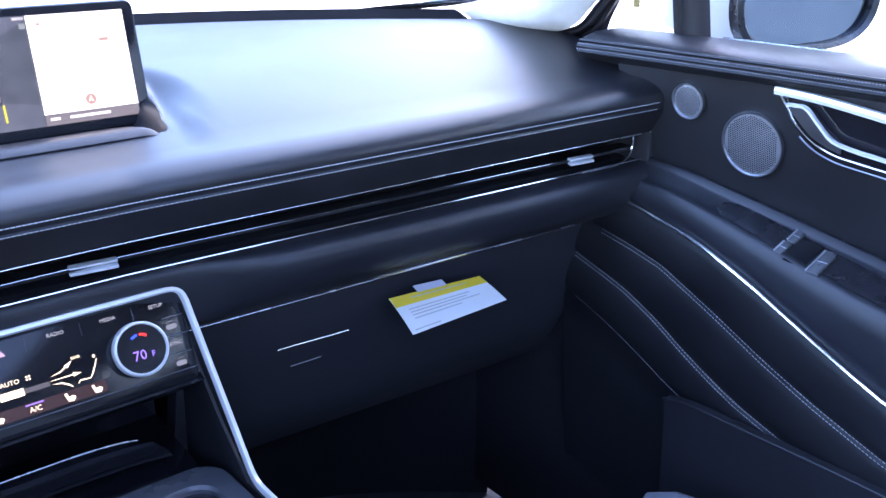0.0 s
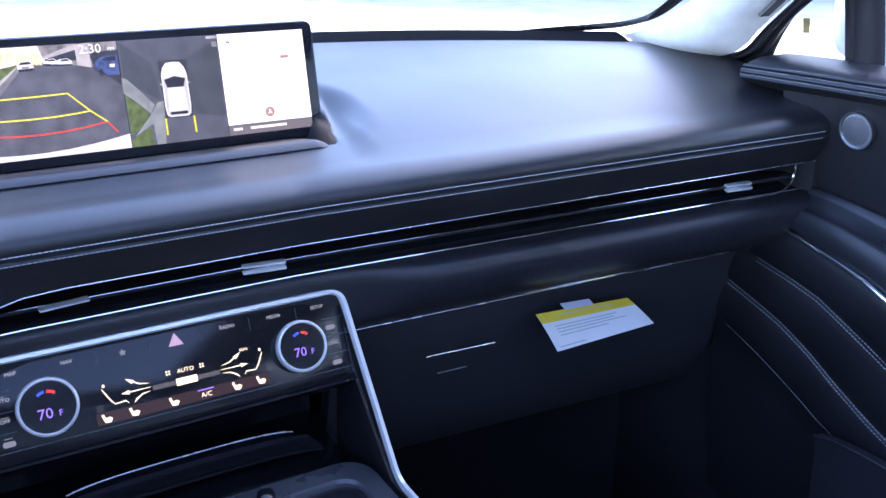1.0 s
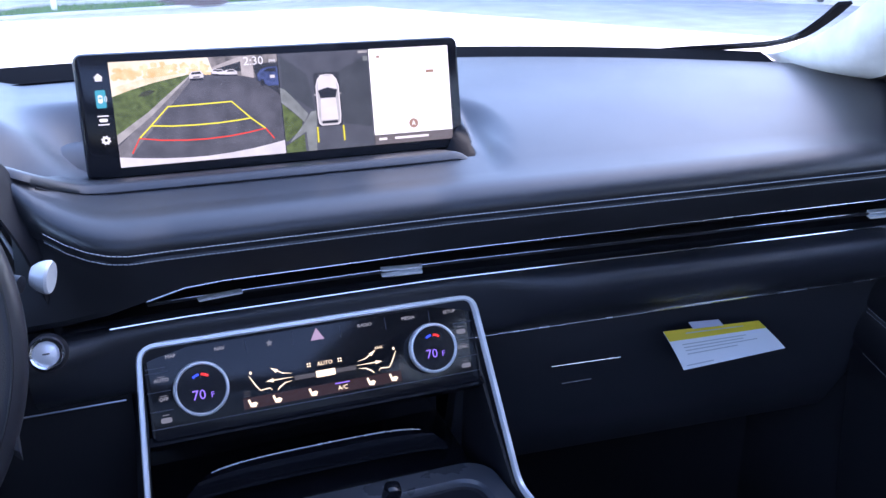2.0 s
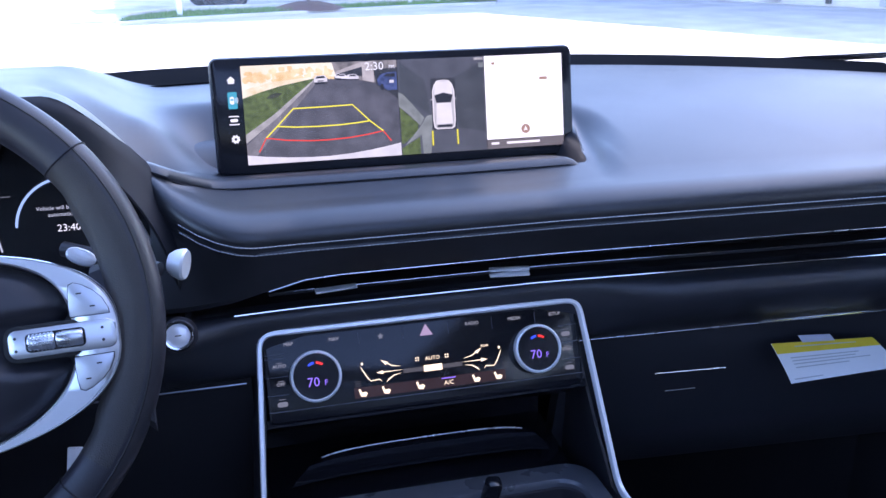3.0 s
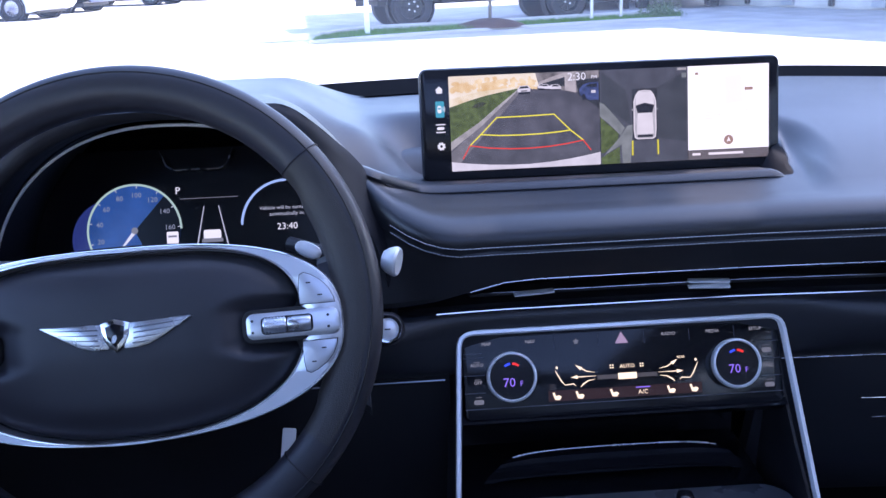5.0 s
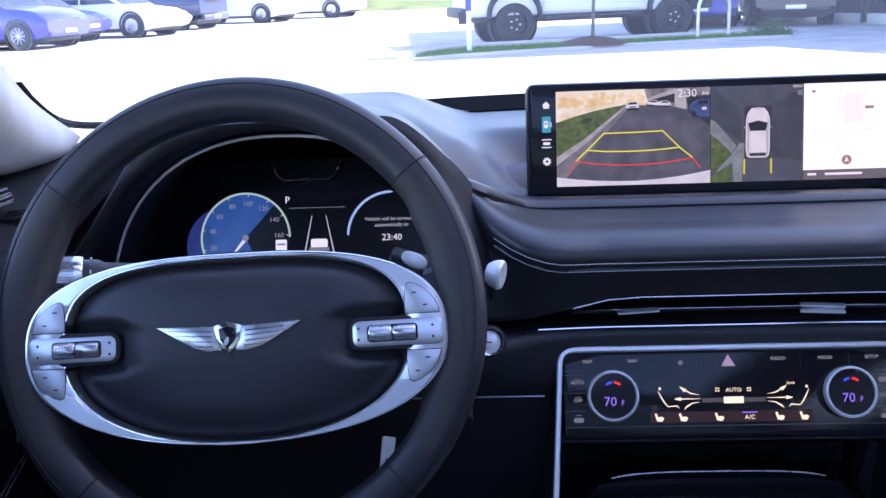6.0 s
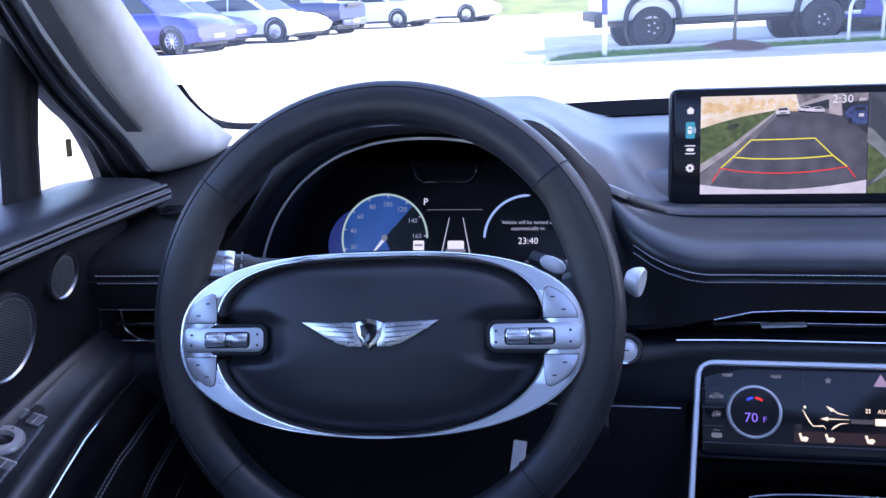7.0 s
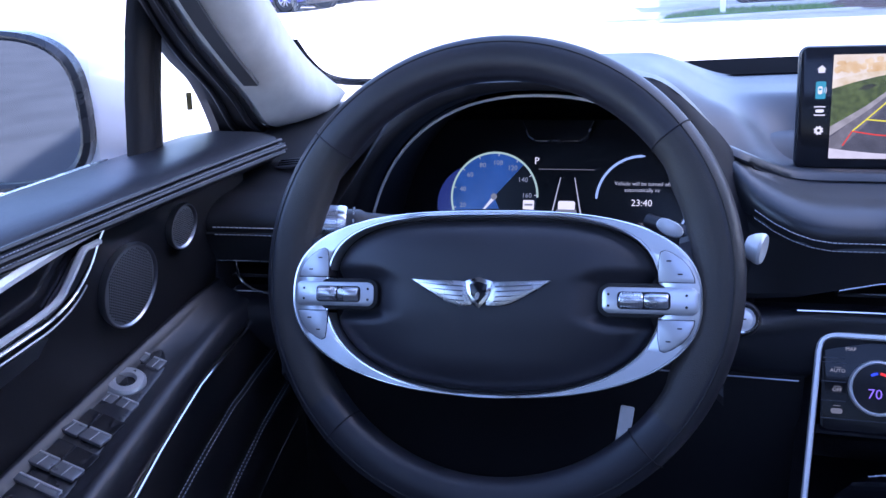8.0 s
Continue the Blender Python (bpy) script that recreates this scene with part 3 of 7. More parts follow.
def warning_label():
    """The airbag notice that hangs below the dashboard's edge."""
    a, b, c, e = Vector((0.379, -0.160, 0.936)), Vector((0.494, -0.175, 0.936)), Vector((0.514, -0.200, 0.910)), Vector((0.392, -0.185, 0.899))
    t = thing("notice_card", (a + b) / 2, "white card notice with a yellow heading under the dashboard", "notice")

    def at(u, v, lift=0.0):
        n = (b - a).cross(e - a).normalized()
        if n.y > 0:
            n = -n
        p = a.lerp(b, u).lerp(e.lerp(c, u), v)
        return p + n * (lift + 0.004 * math.sin(math.pi * v) * 0.4)
    white = mat("white_card", (0.88, 0.88, 0.88), 0.5, vary=0.02)
    yellow = mat("yellow_ink", (0.85, 0.62, 0.02), 0.5, vary=0.03)
    ink = mat("grey_ink", (0.52, 0.52, 0.53), 0.6)
    part("card", slab([[at(u, v) for v in frange(0, 1, 6)] for u in frange(0, 1, 6)], (0, 0.0006, -0.0004)), white, t)
    part("heading", slab([[at(u, v, 0.0006) for v in frange(0, 0.27, 3)] for u in frange(0, 1, 6)], (0, 0.0002, 0)), yellow, t, "yellow heading band")
    random.seed(5)
    for v0, us in ((0.10, (0.2, 0.8)), (0.38, (0.1, 0.75)), (0.46, (0.1, 0.7)), (0.54, (0.1, 0.82)), (0.63, (0.1, 0.6)), (0.9, (0.04, 0.3))):
        part("print_line", slab([[at(u, v, 0.0011) for v in (v0, v0 + 0.022)] for u in frange(us[0], us[1], 4)], (0, 0.0002, 0)), ink, t, "line of small black print")
    m = mat("pale_tape", (0.6, 0.58, 0.68), 0.4)
    part("tape", slab([[at(u, v, 0.001) for v in (-0.17, 0.02)] for u in (0.30, 0.62)], (0, 0.0006, 0)), m, t, "strip of pale tape")


warning_label()


# ---------------------------------------------------------------- centre screen
def centre_screen():
    t = thing("infotainment_screen", (0.0145, 0.02, 1.13), "wide black-framed centre display showing a reversing camera", "screen")
    W, H = 0.381, 0.117
    # x to the right, y up along the glass, z towards the seats
    m = pose(0.0130, -0.010, 1.183, 90 - 10.2, 0, 0)
    part("housing", plate(rrect(W, H, 0.008), 0.012, m @ pose(0, 0, -0.014), 0.003), PLASTIC, t, "black housing")
    part("glass", plate(rrect(W - 0.003, H - 0.003, 0.007), 0.002, m @ pose(0, 0, -0.002), 0.0008), GLOSS_BLACK, t, "glossy black front glass")
    return t, m


screen_thing, SCREEN = centre_screen()


def on_screen(name, outline, material, lift=0.0006, label=""):
    return part(name, plate(outline, 0.00012, SCREEN @ pose(0, 0, lift)), material, screen_thing, label, smooth=0)


def box2(x0, y0, x1, y1):
    return [(x0, y0), (x1, y0), (x1, y1), (x0, y1)]


PIC_L, PIC_R, MAP_L, MAP_R, PIC_B, PIC_T = -0.160, -0.003, 0.091, 0.178, -0.0480, 0.0495
# reversing picture, plan view and map
C_ROAD = glow("picture_asphalt", (0.10, 0.10, 0.12), 1.0, vary=0.25, vscale=60)
C_SKY = glow("picture_sky", (1.0, 0.84, 0.55), 1.0, vary=0.10, vscale=45, gain2=(1.0, 0.93, 0.75))
C_TREES = glow("picture_autumn_trees", (0.92, 0.60, 0.24), 1.0, vary=0.15, vscale=90, gain2=(1.0, 0.80, 0.46))
C_SHADE = glow("picture_shadow", (0.035, 0.036, 0.045), 1.0, vary=0.3, vscale=120)
C_GRASS = glow("picture_grass", (0.10, 0.14, 0.04), 1.0, vary=0.35, vscale=160)
C_KERB = glow("picture_kerb", (0.42, 0.40, 0.38), 1.0, vary=0.2, vscale=90)
C_BUMPER = glow("picture_bumper", (0.75, 0.72, 0.74), 1.0, vary=0.1, vscale=50)
C_YELLOW = glow("guide_yellow", (0.95, 0.85, 0.05), 1.0)
C_RED = glow("guide_red", (0.90, 0.06, 0.04), 1.0)
C_PLAN = glow("plan_grey", (0.085, 0.09, 0.11), 1.0, vary=0.2, vscale=50)
C_WHITE = glow("map_white", (1.0, 0.97, 0.95), 1.25)
C_BAR = glow("map_bar", (0.16, 0.14, 0.14), 1.0)
C_DARK = glow("picture_dark", (0.02, 0.02, 0.03), 1.0)
C_BLUECAR = glow("picture_blue_car", (0.05, 0.07, 0.18), 1.0, vary=0.5, vscale=200)
C_BUILD = glow("picture_building", (0.22, 0.20, 0.19), 1.0, vary=0.5, vscale=120)
C_PALE = glow("picture_pale_ground", (0.92, 0.74, 0.42), 1.0, vary=0.15, vscale=90, gain2=(1.0, 0.9, 0.66))
C_EARTH = glow("picture_bare_earth", (0.055, 0.06, 0.035), 1.0, vary=0.3, vscale=200)
C_GUTTER = glow("picture_gutter", (0.20, 0.19, 0.20), 1.0, vary=0.2, vscale=120)
C_BEAM = glow("picture_beam", (0.46, 0.42, 0.40), 1.0, vary=0.15, vscale=90)
C_KERB_DIM = glow("plan_kerb_grey", (0.24, 0.26, 0.25), 1.0, vary=0.2, vscale=90)
C_PLAN_DARK = glow("plan_dark_grey", (0.058, 0.064, 0.075), 1.0, vary=0.2, vscale=50)
C_CAR = glow("plan_car_white", (0.80, 0.76, 0.75), 1.0, vary=0.06, vscale=60)
C_CAR_SIDE = glow("plan_car_grey", (0.52, 0.50, 0.50), 1.0, vary=0.1, vscale=90)
C_OLIVE = glow("guide_dim", (0.30, 0.28, 0.05), 1.0)
C_TEXT = glow("display_text", (0.95, 0.95, 0.98), 1.0)
C_TEAL = glow("icon_teal", (0.05, 0.38, 0.48), 1.0)
C_MAPLINE = glow("map_line", (0.90, 0.84, 0.82), 1.1)
C_MAPPINK = glow("map_block", (0.98, 0.92, 0.91), 1.15)
C_PIN = glow("map_pin", (0.40, 0.24, 0.18), 1.0)


def strip2(pts, w, lift, name, material, label=""):
    """A flat drawn line on the display."""
    bm = bmesh.new()
    rows = []
    for k, p in enumerate(pts):
        a, b = Vector(pts[max(0, k - 1)]), Vector(pts[min(len(pts) - 1, k + 1)])
        d = (b - a).normalized()
        n = Vector((-d.y, d.x)) * w / 2
        rows.append([(p[0] + n.x, p[1] + n.y, 0), (p[0] - n.x, p[1] - n.y, 0)])
    quad_rows(bm, rows)
    bm.transform(SCREEN @ pose(0, 0, lift))
    return part(name, bm, material, screen_thing, label, smooth=0)


def screen_picture():
    L, R, B, T = PIC_L, PIC_R, PIC_B, PIC_T
    w, h = R - L, T - B

    def q(u, v):
        return (L + u * w, B + (1 - v) * h)
    on_screen("camera_picture", box2(L, B, R, T), C_ROAD, 0.0006, "reversing camera picture of an asphalt road")
    on_screen("picture_sky", [q(0, 0), q(0.60, 0), q(0.60, 0.14), q(0.46, 0.17), q(0.2, 0.25), q(0, 0.40)], C_SKY, 0.0008)
    # autumn trees as many small clumps
    random.seed(21)
    clumps = bmesh.new()
    for k in range(150):
        u = random.uniform(0.02, 0.58)
        v = random.gauss(0.105, 0.035) + 0.03 * (1 - u)
        r_ = random.uniform(0.0012, 0.0034)
        c = q(max(0.015, u), max(0.035, min(0.155, v)))
        vs = [clumps.verts.new((c[0] + r_ * math.cos(w_) * random.uniform(0.7, 1.5), c[1] + r_ * math.sin(w_) * random.uniform(0.6, 1.0), 0.0009 + 0.0000008 * k)) for w_ in frange(0, 2 * math.pi, 9)[:-1]]
        clumps.faces.new(vs)
    clumps.transform(SCREEN)
    part("picture_foliage", clumps, C_TREES, screen_thing, "autumn trees in the picture", smooth=0)
    on_screen("picture_path", [q(0, 0.24), q(0.2, 0.17), q(0.46, 0.135), q(0.46, 0.165), q(0.25, 0.215), q(0, 0.335)], C_PALE, 0.00104, "pale ground behind the grass")
    on_screen("picture_grass", [q(0, 0.325), q(0.12, 0.265), q(0.25, 0.212), q(0.45, 0.155), q(0.465, 0.17), q(0.33, 0.33), q(0.2, 0.50), q(0.02, 0.69), q(0, 0.71)], C_GRASS, 0.0011)
    on_screen("picture_bare_patch", [q(0.145, 0.335), q(0.17, 0.298), q(0.215, 0.28), q(0.25, 0.292), q(0.22, 0.325), q(0.18, 0.34)], C_EARTH, 0.00116)
    on_screen("picture_gutter", [q(0.465, 0.175), q(0.482, 0.18), q(0.33, 0.44), q(0.17, 0.72), q(0.05, 0.93), q(0, 0.97), q(0, 0.80), q(0.2, 0.53)], C_GUTTER, 0.00112)
    on_screen("picture_kerb", [q(0.455, 0.165), q(0.467, 0.165), q(0.34, 0.345), q(0.21, 0.53), q(0.0, 0.78), q(0, 0.69), q(0.19, 0.495), q(0.32, 0.33)], C_KERB, 0.00118)
    # building with its beams, columns and parked cars
    on_screen("picture_building", [q(0.575, 0), q(1, 0), q(1, 0.24), q(0.86, 0.22), q(0.74, 0.19), q(0.6, 0.15)], C_BUILD, 0.0009)
    on_screen("picture_beam", [q(0.59, 0.10), q(0.76, 0.01), q(0.86, 0.0), q(0.80, 0.045), q(0.6, 0.125)], C_BEAM, 0.00095)
    on_screen("picture_shade", [q(0.62, 0.115), q(0.77, 0.055), q(0.77, 0.15), q(0.62, 0.15)], C_SHADE, 0.00097)
    on_screen("picture_column", [q(0.77, 0.04), q(0.845, 0.025), q(0.845, 0.225), q(0.77, 0.195)], C_BEAM, 0.0010)
    on_screen("picture_shade", [q(0.845, 0.09), q(1, 0.075), q(1, 0.41), q(0.94, 0.33), q(0.86, 0.255)], C_SHADE, 0.0010)
    on_screen("picture_car", [q(0.865, 0.19), q(0.89, 0.145), q(0.93, 0.125), q(0.995, 0.12), q(0.995, 0.31), q(0.93, 0.31), q(0.87, 0.25)], C_BLUECAR, 0.0012)
    on_screen("picture_glass", [q(0.905, 0.165), q(0.93, 0.14), q(0.985, 0.138), q(0.985, 0.175)], C_DARK, 0.0013)
    on_screen("picture_wheel", [(q(0.895, 0.275)[0] + x, q(0.895, 0.275)[1] + y) for x, y in oval(0.0020, 0.0034, 12)], C_DARK, 0.0013)
    on_screen("picture_lamp", box2(*q(0.945, 0.235), *q(0.975, 0.205)), C_BUMPER, 0.0013)
    for u0, u1, v0 in ((0.60, 0.67, 0.125), (0.66, 0.745, 0.132), (0.59, 0.63, 0.118)):
        d = u1 - u0
        on_screen("picture_car", [q(u0, v0 + 0.025), q(u0 + 0.2 * d, v0), q(u0 + 0.7 * d, v0 - 0.006), q(u1, v0 + 0.02), q(u1, v0 + 0.052), q(u0, v0 + 0.045)], C_BUMPER, 0.00122 + 0.00003 * u0)
        on_screen("picture_glass", [q(u0 + 0.25 * d, v0 + 0.018), q(u0 + 0.33 * d, v0 + 0.004), q(u0 + 0.7 * d, v0), q(u0 + 0.85 * d, v0 + 0.018)], C_DARK, 0.0013)
        on_screen("picture_shadow", [q(u0, v0 + 0.043), q(u1, v0 + 0.048), q(u1, v0 + 0.062), q(u0, v0 + 0.055)], C_DARK, 0.0013)
    on_screen("picture_car", [q(0.455, 0.205), q(0.455, 0.16), q(0.47, 0.13), q(0.525, 0.125), q(0.54, 0.155), q(0.54, 0.20)], C_BUMPER, 0.0013)
    on_screen("picture_glass", [q(0.465, 0.158), q(0.475, 0.137), q(0.52, 0.133), q(0.53, 0.155)], C_DARK, 0.00136)
    on_screen("picture_shadow", [q(0.455, 0.196), q(0.54, 0.192), q(0.535, 0.215), q(0.46, 0.218)], C_DARK, 0.00136)
    on_screen("picture_grille", [q(0.475, 0.178), q(0.52, 0.175), q(0.515, 0.19), q(0.48, 0.192)], C_GUTTER, 0.00136)
    edge = [(0.0, 0.90), (0.12, 0.925), (0.25, 0.945), (0.4, 0.957), (0.52, 0.958), (0.66, 0.945), (0.8, 0.92), (0.9, 0.895), (1.0, 0.865)]
    on_screen("picture_bumper", [q(*k) for k in edge] + [q(1, 1), q(0, 1)], C_BUMPER, 0.0012, "pale bumper edge in the picture")
    for pts, col in (([(0.125, 0.735), (0.20, 0.622), (0.31, 0.450), (0.50, 0.448), (0.692, 0.441), (0.80, 0.617), (0.885, 0.730)], C_YELLOW),
                     ([(0.20, 0.622), (0.32, 0.640), (0.46, 0.645), (0.60, 0.642), (0.72, 0.630), (0.80, 0.617)], C_YELLOW),
                     ([(0.075, 0.875), (0.125, 0.735), (0.25, 0.768), (0.40, 0.787), (0.52, 0.790), (0.66, 0.780), (0.78, 0.758), (0.885, 0.730), (0.935, 0.840)], C_RED)):
        strip2([q(*k) for k in pts], 0.0013, 0.0016, "guide_line", col, "red guide line" if col is C_RED else "yellow guide line")
    part("clock_text", words("2:30", 0.0115, SCREEN @ pose(*q(0.85, 0.06), 0.0017)), C_TEXT, screen_thing, "white clock digits", smooth=0)
    part("clock_text", words("PM", 0.005, SCREEN @ pose(*q(0.965, 0.07), 0.0017)), C_TEXT, screen_thing, "small white letters", smooth=0)
    # plan view
    on_screen("plan_view", box2(R + 0.0005, B, MAP_L - 0.0005, T), C_PLAN, 0.0006, "grey plan view round the car")
    pw = MAP_L - R

    def p(u, v):
        return (R + u * pw, B + (1 - v) * h)
    on_screen("plan_field", [p(0.03, 0.02), p(0.30, 0.22), p(0.36, 0.60), p(0.02, 0.36)], C_PLAN_DARK, 0.0007)
    on_screen("plan_field", [p(0.62, 0.22), p(0.98, 0.05), p(0.98, 0.80), p(0.66, 0.74)], C_PLAN_DARK, 0.0007)
    on_screen("plan_grass", [p(0.01, 0.50), p(0.21, 0.68), p(0.20, 0.76), p(0.04, 0.88), p(0.01, 0.88)], C_GRASS, 0.0008)
    on_screen("plan_grass", [p(0.01, 0.93), p(0.22, 0.82), p(0.22, 1), p(0.01, 1)], C_GRASS, 0.0008)
    on_screen("plan_kerb", [p(0.0, 0.34), p(0.05, 0.36), p(0.16, 0.48), p(0.28, 0.62), p(0.23, 0.70), p(0.10, 0.57), p(0.0, 0.49)], C_KERB_DIM, 0.0009)
    on_screen("plan_kerb", [p(0.05, 0.90), p(0.22, 0.72), p(0.31, 0.60), p(0.385, 0.59), p(0.36, 0.74), p(0.34, 1), p(0.25, 1), p(0.24, 0.80)], C_KERB_DIM, 0.0009)
    strip2([p(0.29, 0.72), p(0.285, 1.0)], 0.0010, 0.0010, "plan_line", C_KERB)
    # the car itself, seen from above
    cx, cy = p(0.51, 0.49)

    def body(k, sx=1.0):
        return [(cx + k * sx * x, cy + k * y) for x, y in ((-0.0100, 0.0205), (-0.0065, 0.0248), (0.0, 0.0255), (0.0065, 0.0248), (0.0100, 0.0205), (0.0120, 0.014), (0.0122, -0.016), (0.0112, -0.0235), (0.0085, -0.0255), (-0.0085, -0.0255), (-0.0112, -0.0235), (-0.0122, -0.016), (-0.0120, 0.014))]
    on_screen("plan_shadow", rrect(0.0265, 0.0535, 0.002, 3, cx, cy + 0.0004), C_SHADE, 0.00095)
    on_screen("plan_car", body(1.0), C_CAR, 0.0010, "white car seen from above")
    on_screen("plan_car_side", body(0.965, 0.93), C_CAR_SIDE, 0.00108)
    on_screen("plan_car_bonnet", [(cx + x, cy + y) for x, y in ((-0.0092, 0.0195), (-0.006, 0.0238), (0.006, 0.0238), (0.0092, 0.0195), (0.0098, 0.0105), (0, 0.0125), (-0.0098, 0.0105))], C_CAR, 0.00116)
    on_screen("plan_car_glass", [(cx + x, cy + y) for x, y in ((-0.0098, 0.0095), (0, 0.0122), (0.0098, 0.0095), (0.0078, 0.0020), (-0.0078, 0.0020))], C_DARK, 0.0012)
    on_screen("plan_car_roof", [(cx + x, cy + y) for x, y in ((-0.0078, 0.0014), (0.0078, 0.0014), (0.0090, -0.0200), (-0.0090, -0.0200))], C_CAR, 0.0012)
    on_screen("plan_car_glass", rrect(0.0165, 0.0026, 0.0010, 3, cx, cy - 0.0222), C_DARK, 0.0012)
    for sx in (-1, 1):
        on_screen("plan_car_mirror", rrect(0.0026, 0.0014, 0.0005, 2, cx + sx * 0.0128, cy + 0.0055), C_CAR_SIDE, 0.0012)
        strip2([(cx + sx * 0.0135, cy - 0.0265), (cx + sx * 0.0137, cy - 0.0420)], 0.0026, 0.00105, "guide_band", C_OLIVE, "dim yellow guide band")
        strip2([(cx + sx * 0.0135, cy - 0.0265), (cx + sx * 0.0137, cy - 0.0420)], 0.0010, 0.0012, "guide_line", C_YELLOW, "yellow guide line")
    on_screen("print_line", box2(*p(0.88, 0.035), *p(0.985, 0.01)), C_KERB, 0.0009)
    on_screen("print_line", box2(*p(0.93, 0.115), *p(0.985, 0.065)), C_KERB_DIM, 0.0009)
    # map
    on_screen("map", box2(MAP_L, B + 0.010, MAP_R, T), C_WHITE, 0.0006, "white navigation map")
    on_screen("map_bar", box2(MAP_L, B, MAP_R, B + 0.0095), C_BAR, 0.0006, "grey status bar")
    mw = MAP_R - MAP_L

    def g(u, v):
        return (MAP_L + u * mw, B + (1 - v) * h)
    for a in (([(0.0, 0.55), (0.4, 0.52), (1, 0.46)]), ([(0.42, 0), (0.38, 0.5), (0.45, 0.9)]), ([(0.1, 0.5), (0.35, 0.5)]), ([(0.1, 0.57), (0.34, 0.56)]), ([(0.7, 0.0), (0.72, 0.5)])):
        strip2([g(*k) for k in a], 0.0008, 0.0008, "map_road", C_MAPLINE, "thin map road")
    on_screen("map_block", [g(0.45, 0.12), g(0.66, 0.1), g(0.68, 0.4), g(0.46, 0.42)], C_MAPPINK, 0.0007)
    on_screen("map_mark", box2(*g(0.7, 0.275), *g(0.8, 0.245)), C_PIN, 0.0009)
    on_screen("map_mark", box2(*g(0.09, 0.095), *g(0.13, 0.07)), C_PIN, 0.0009)
    on_screen("map_pin", [(g(0.5, 0.80)[0] + x, g(0.5, 0.80)[1] + y) for x, y in oval(0.0050, 0.0050, 20)], C_PIN, 0.0009, "round map marker")
    on_screen("map_pin", [(g(0.5, 0.80)[0] + x, g(0.5, 0.80)[1] + y) for x, y in ((0, 0.0032), (0.0022, -0.0022), (0, -0.001), (-0.0022, -0.0022))], C_MAPPINK, 0.0010)
    on_screen("print_line", box2(*g(0.25, 0.955), *g(0.68, 0.93)), C_MAPLINE, 0.0009)
    on_screen("print_line", box2(*g(0.05, 0.955), *g(0.15, 0.93)), C_MAPLINE, 0.0009)
    # side icons
    for k, v in enumerate((0.036, 0.0165, -0.003, -0.0215)):
        x = -0.170
        if k == 0:
            on_screen("home_icon", [(x - .003, v - .0032), (x + .003, v - .0032), (x + .003, v), (x + .0043, v), (x, v + .004), (x - .0043, v), (x - .003, v)], C_TEXT, 0.0008, "white home icon")
        elif k == 1:
            on_screen("icon_tile", rrect(0.0090, 0.0165, 0.001, 2, x, v), C_TEAL, 0.0007, "teal selected icon tile")
            on_screen("camera_icon", rrect(0.0042, 0.0075, 0.0016, 3, x - 0.0005, v), C_TEXT, 0.0009)
            on_screen("camera_icon", rrect(0.0028, 0.0018, 0.0005, 2, x - 0.0005, v + 0.0008), C_TEAL, 0.0010)
            for w_ in (0.0035, 0.0052):
                strip2([(x + w_ * math.cos(radians(k)), v + w_ * math.sin(radians(k))) for k in (-35, -12, 12, 35)], 0.0006, 0.0010, "camera_icon", C_TEXT)
        elif k == 2:
            on_screen("car_icon", rrect(0.0075, 0.0030, 0.0012, 3, x, v), C_TEXT, 0.0009, "white car icon")
            for sg in (-1, 1):
                strip2([(x + d, v + sg * (0.0040 - 7 * d * d)) for d in frange(-0.005, 0.005, 7)], 0.0011, 0.0009, "car_icon", C_TEXT)
        else:
            part("gear_icon", band([(x + a, v + b) for a, b in [((0.0044 if (j // 2) % 2 else 0.0034) * math.cos(2 * math.pi * j / 32), (0.0044 if (j // 2) % 2 else 0.0034) * math.sin(2 * math.pi * j / 32)) for j in range(32)]], [(x + a, v + b) for a, b in oval(0.0014, 0.0014, 32)], 0.0001, SCREEN @ pose(0, 0, 0.0008)), C_TEXT, screen_thing, "white gear icon", smooth=0)


screen_picture()

# ---------------------------------------------------------------- steering wheel
BUTTON_SILVER = mat("button_silver", (0.56, 0.58, 0.63), 0.36, 0.7, bump=0.05, scale=3000, vary=0.05, vscale=30)
GAP_BLACK = mat("gap_black", (0.006, 0.006, 0.007), 0.7)
ROLLER = mat("roller_silver", (0.62, 0.63, 0.67), 0.28, 0.9, rvary=0.05, vscale=60)
WHEEL = pose(-0.4035, -0.327, 1.1135, 68, 0, 0) @ pose(0, 0, 0, 0, 0, 2.0)


FEATHER = mat("dark_chrome_groove", (0.10, 0.10, 0.12), 0.4, 0.8)


def poly_strip(pts, w, z):
    """A flat tapering line."""
    bm, rows = bmesh.new(), []
    for k, p in enumerate(pts):
        a, b = Vector(pts[max(0, k - 1)]), Vector(pts[min(len(pts) - 1, k + 1)])
        d = (b - a).normalized()
        n = Vector((-d.y, d.x)) * w[k] / 2
        rows.append([(p[0] + n.x, p[1] + n.y, z), (p[0] - n.x, p[1] - n.y, z)])
    quad_rows(bm, rows)
    return bm


def on_wheel(x, y, z=0.0, rx=0, ry=0, rz=0):
    return WHEEL @ pose(x, y, z, rx, ry, rz)


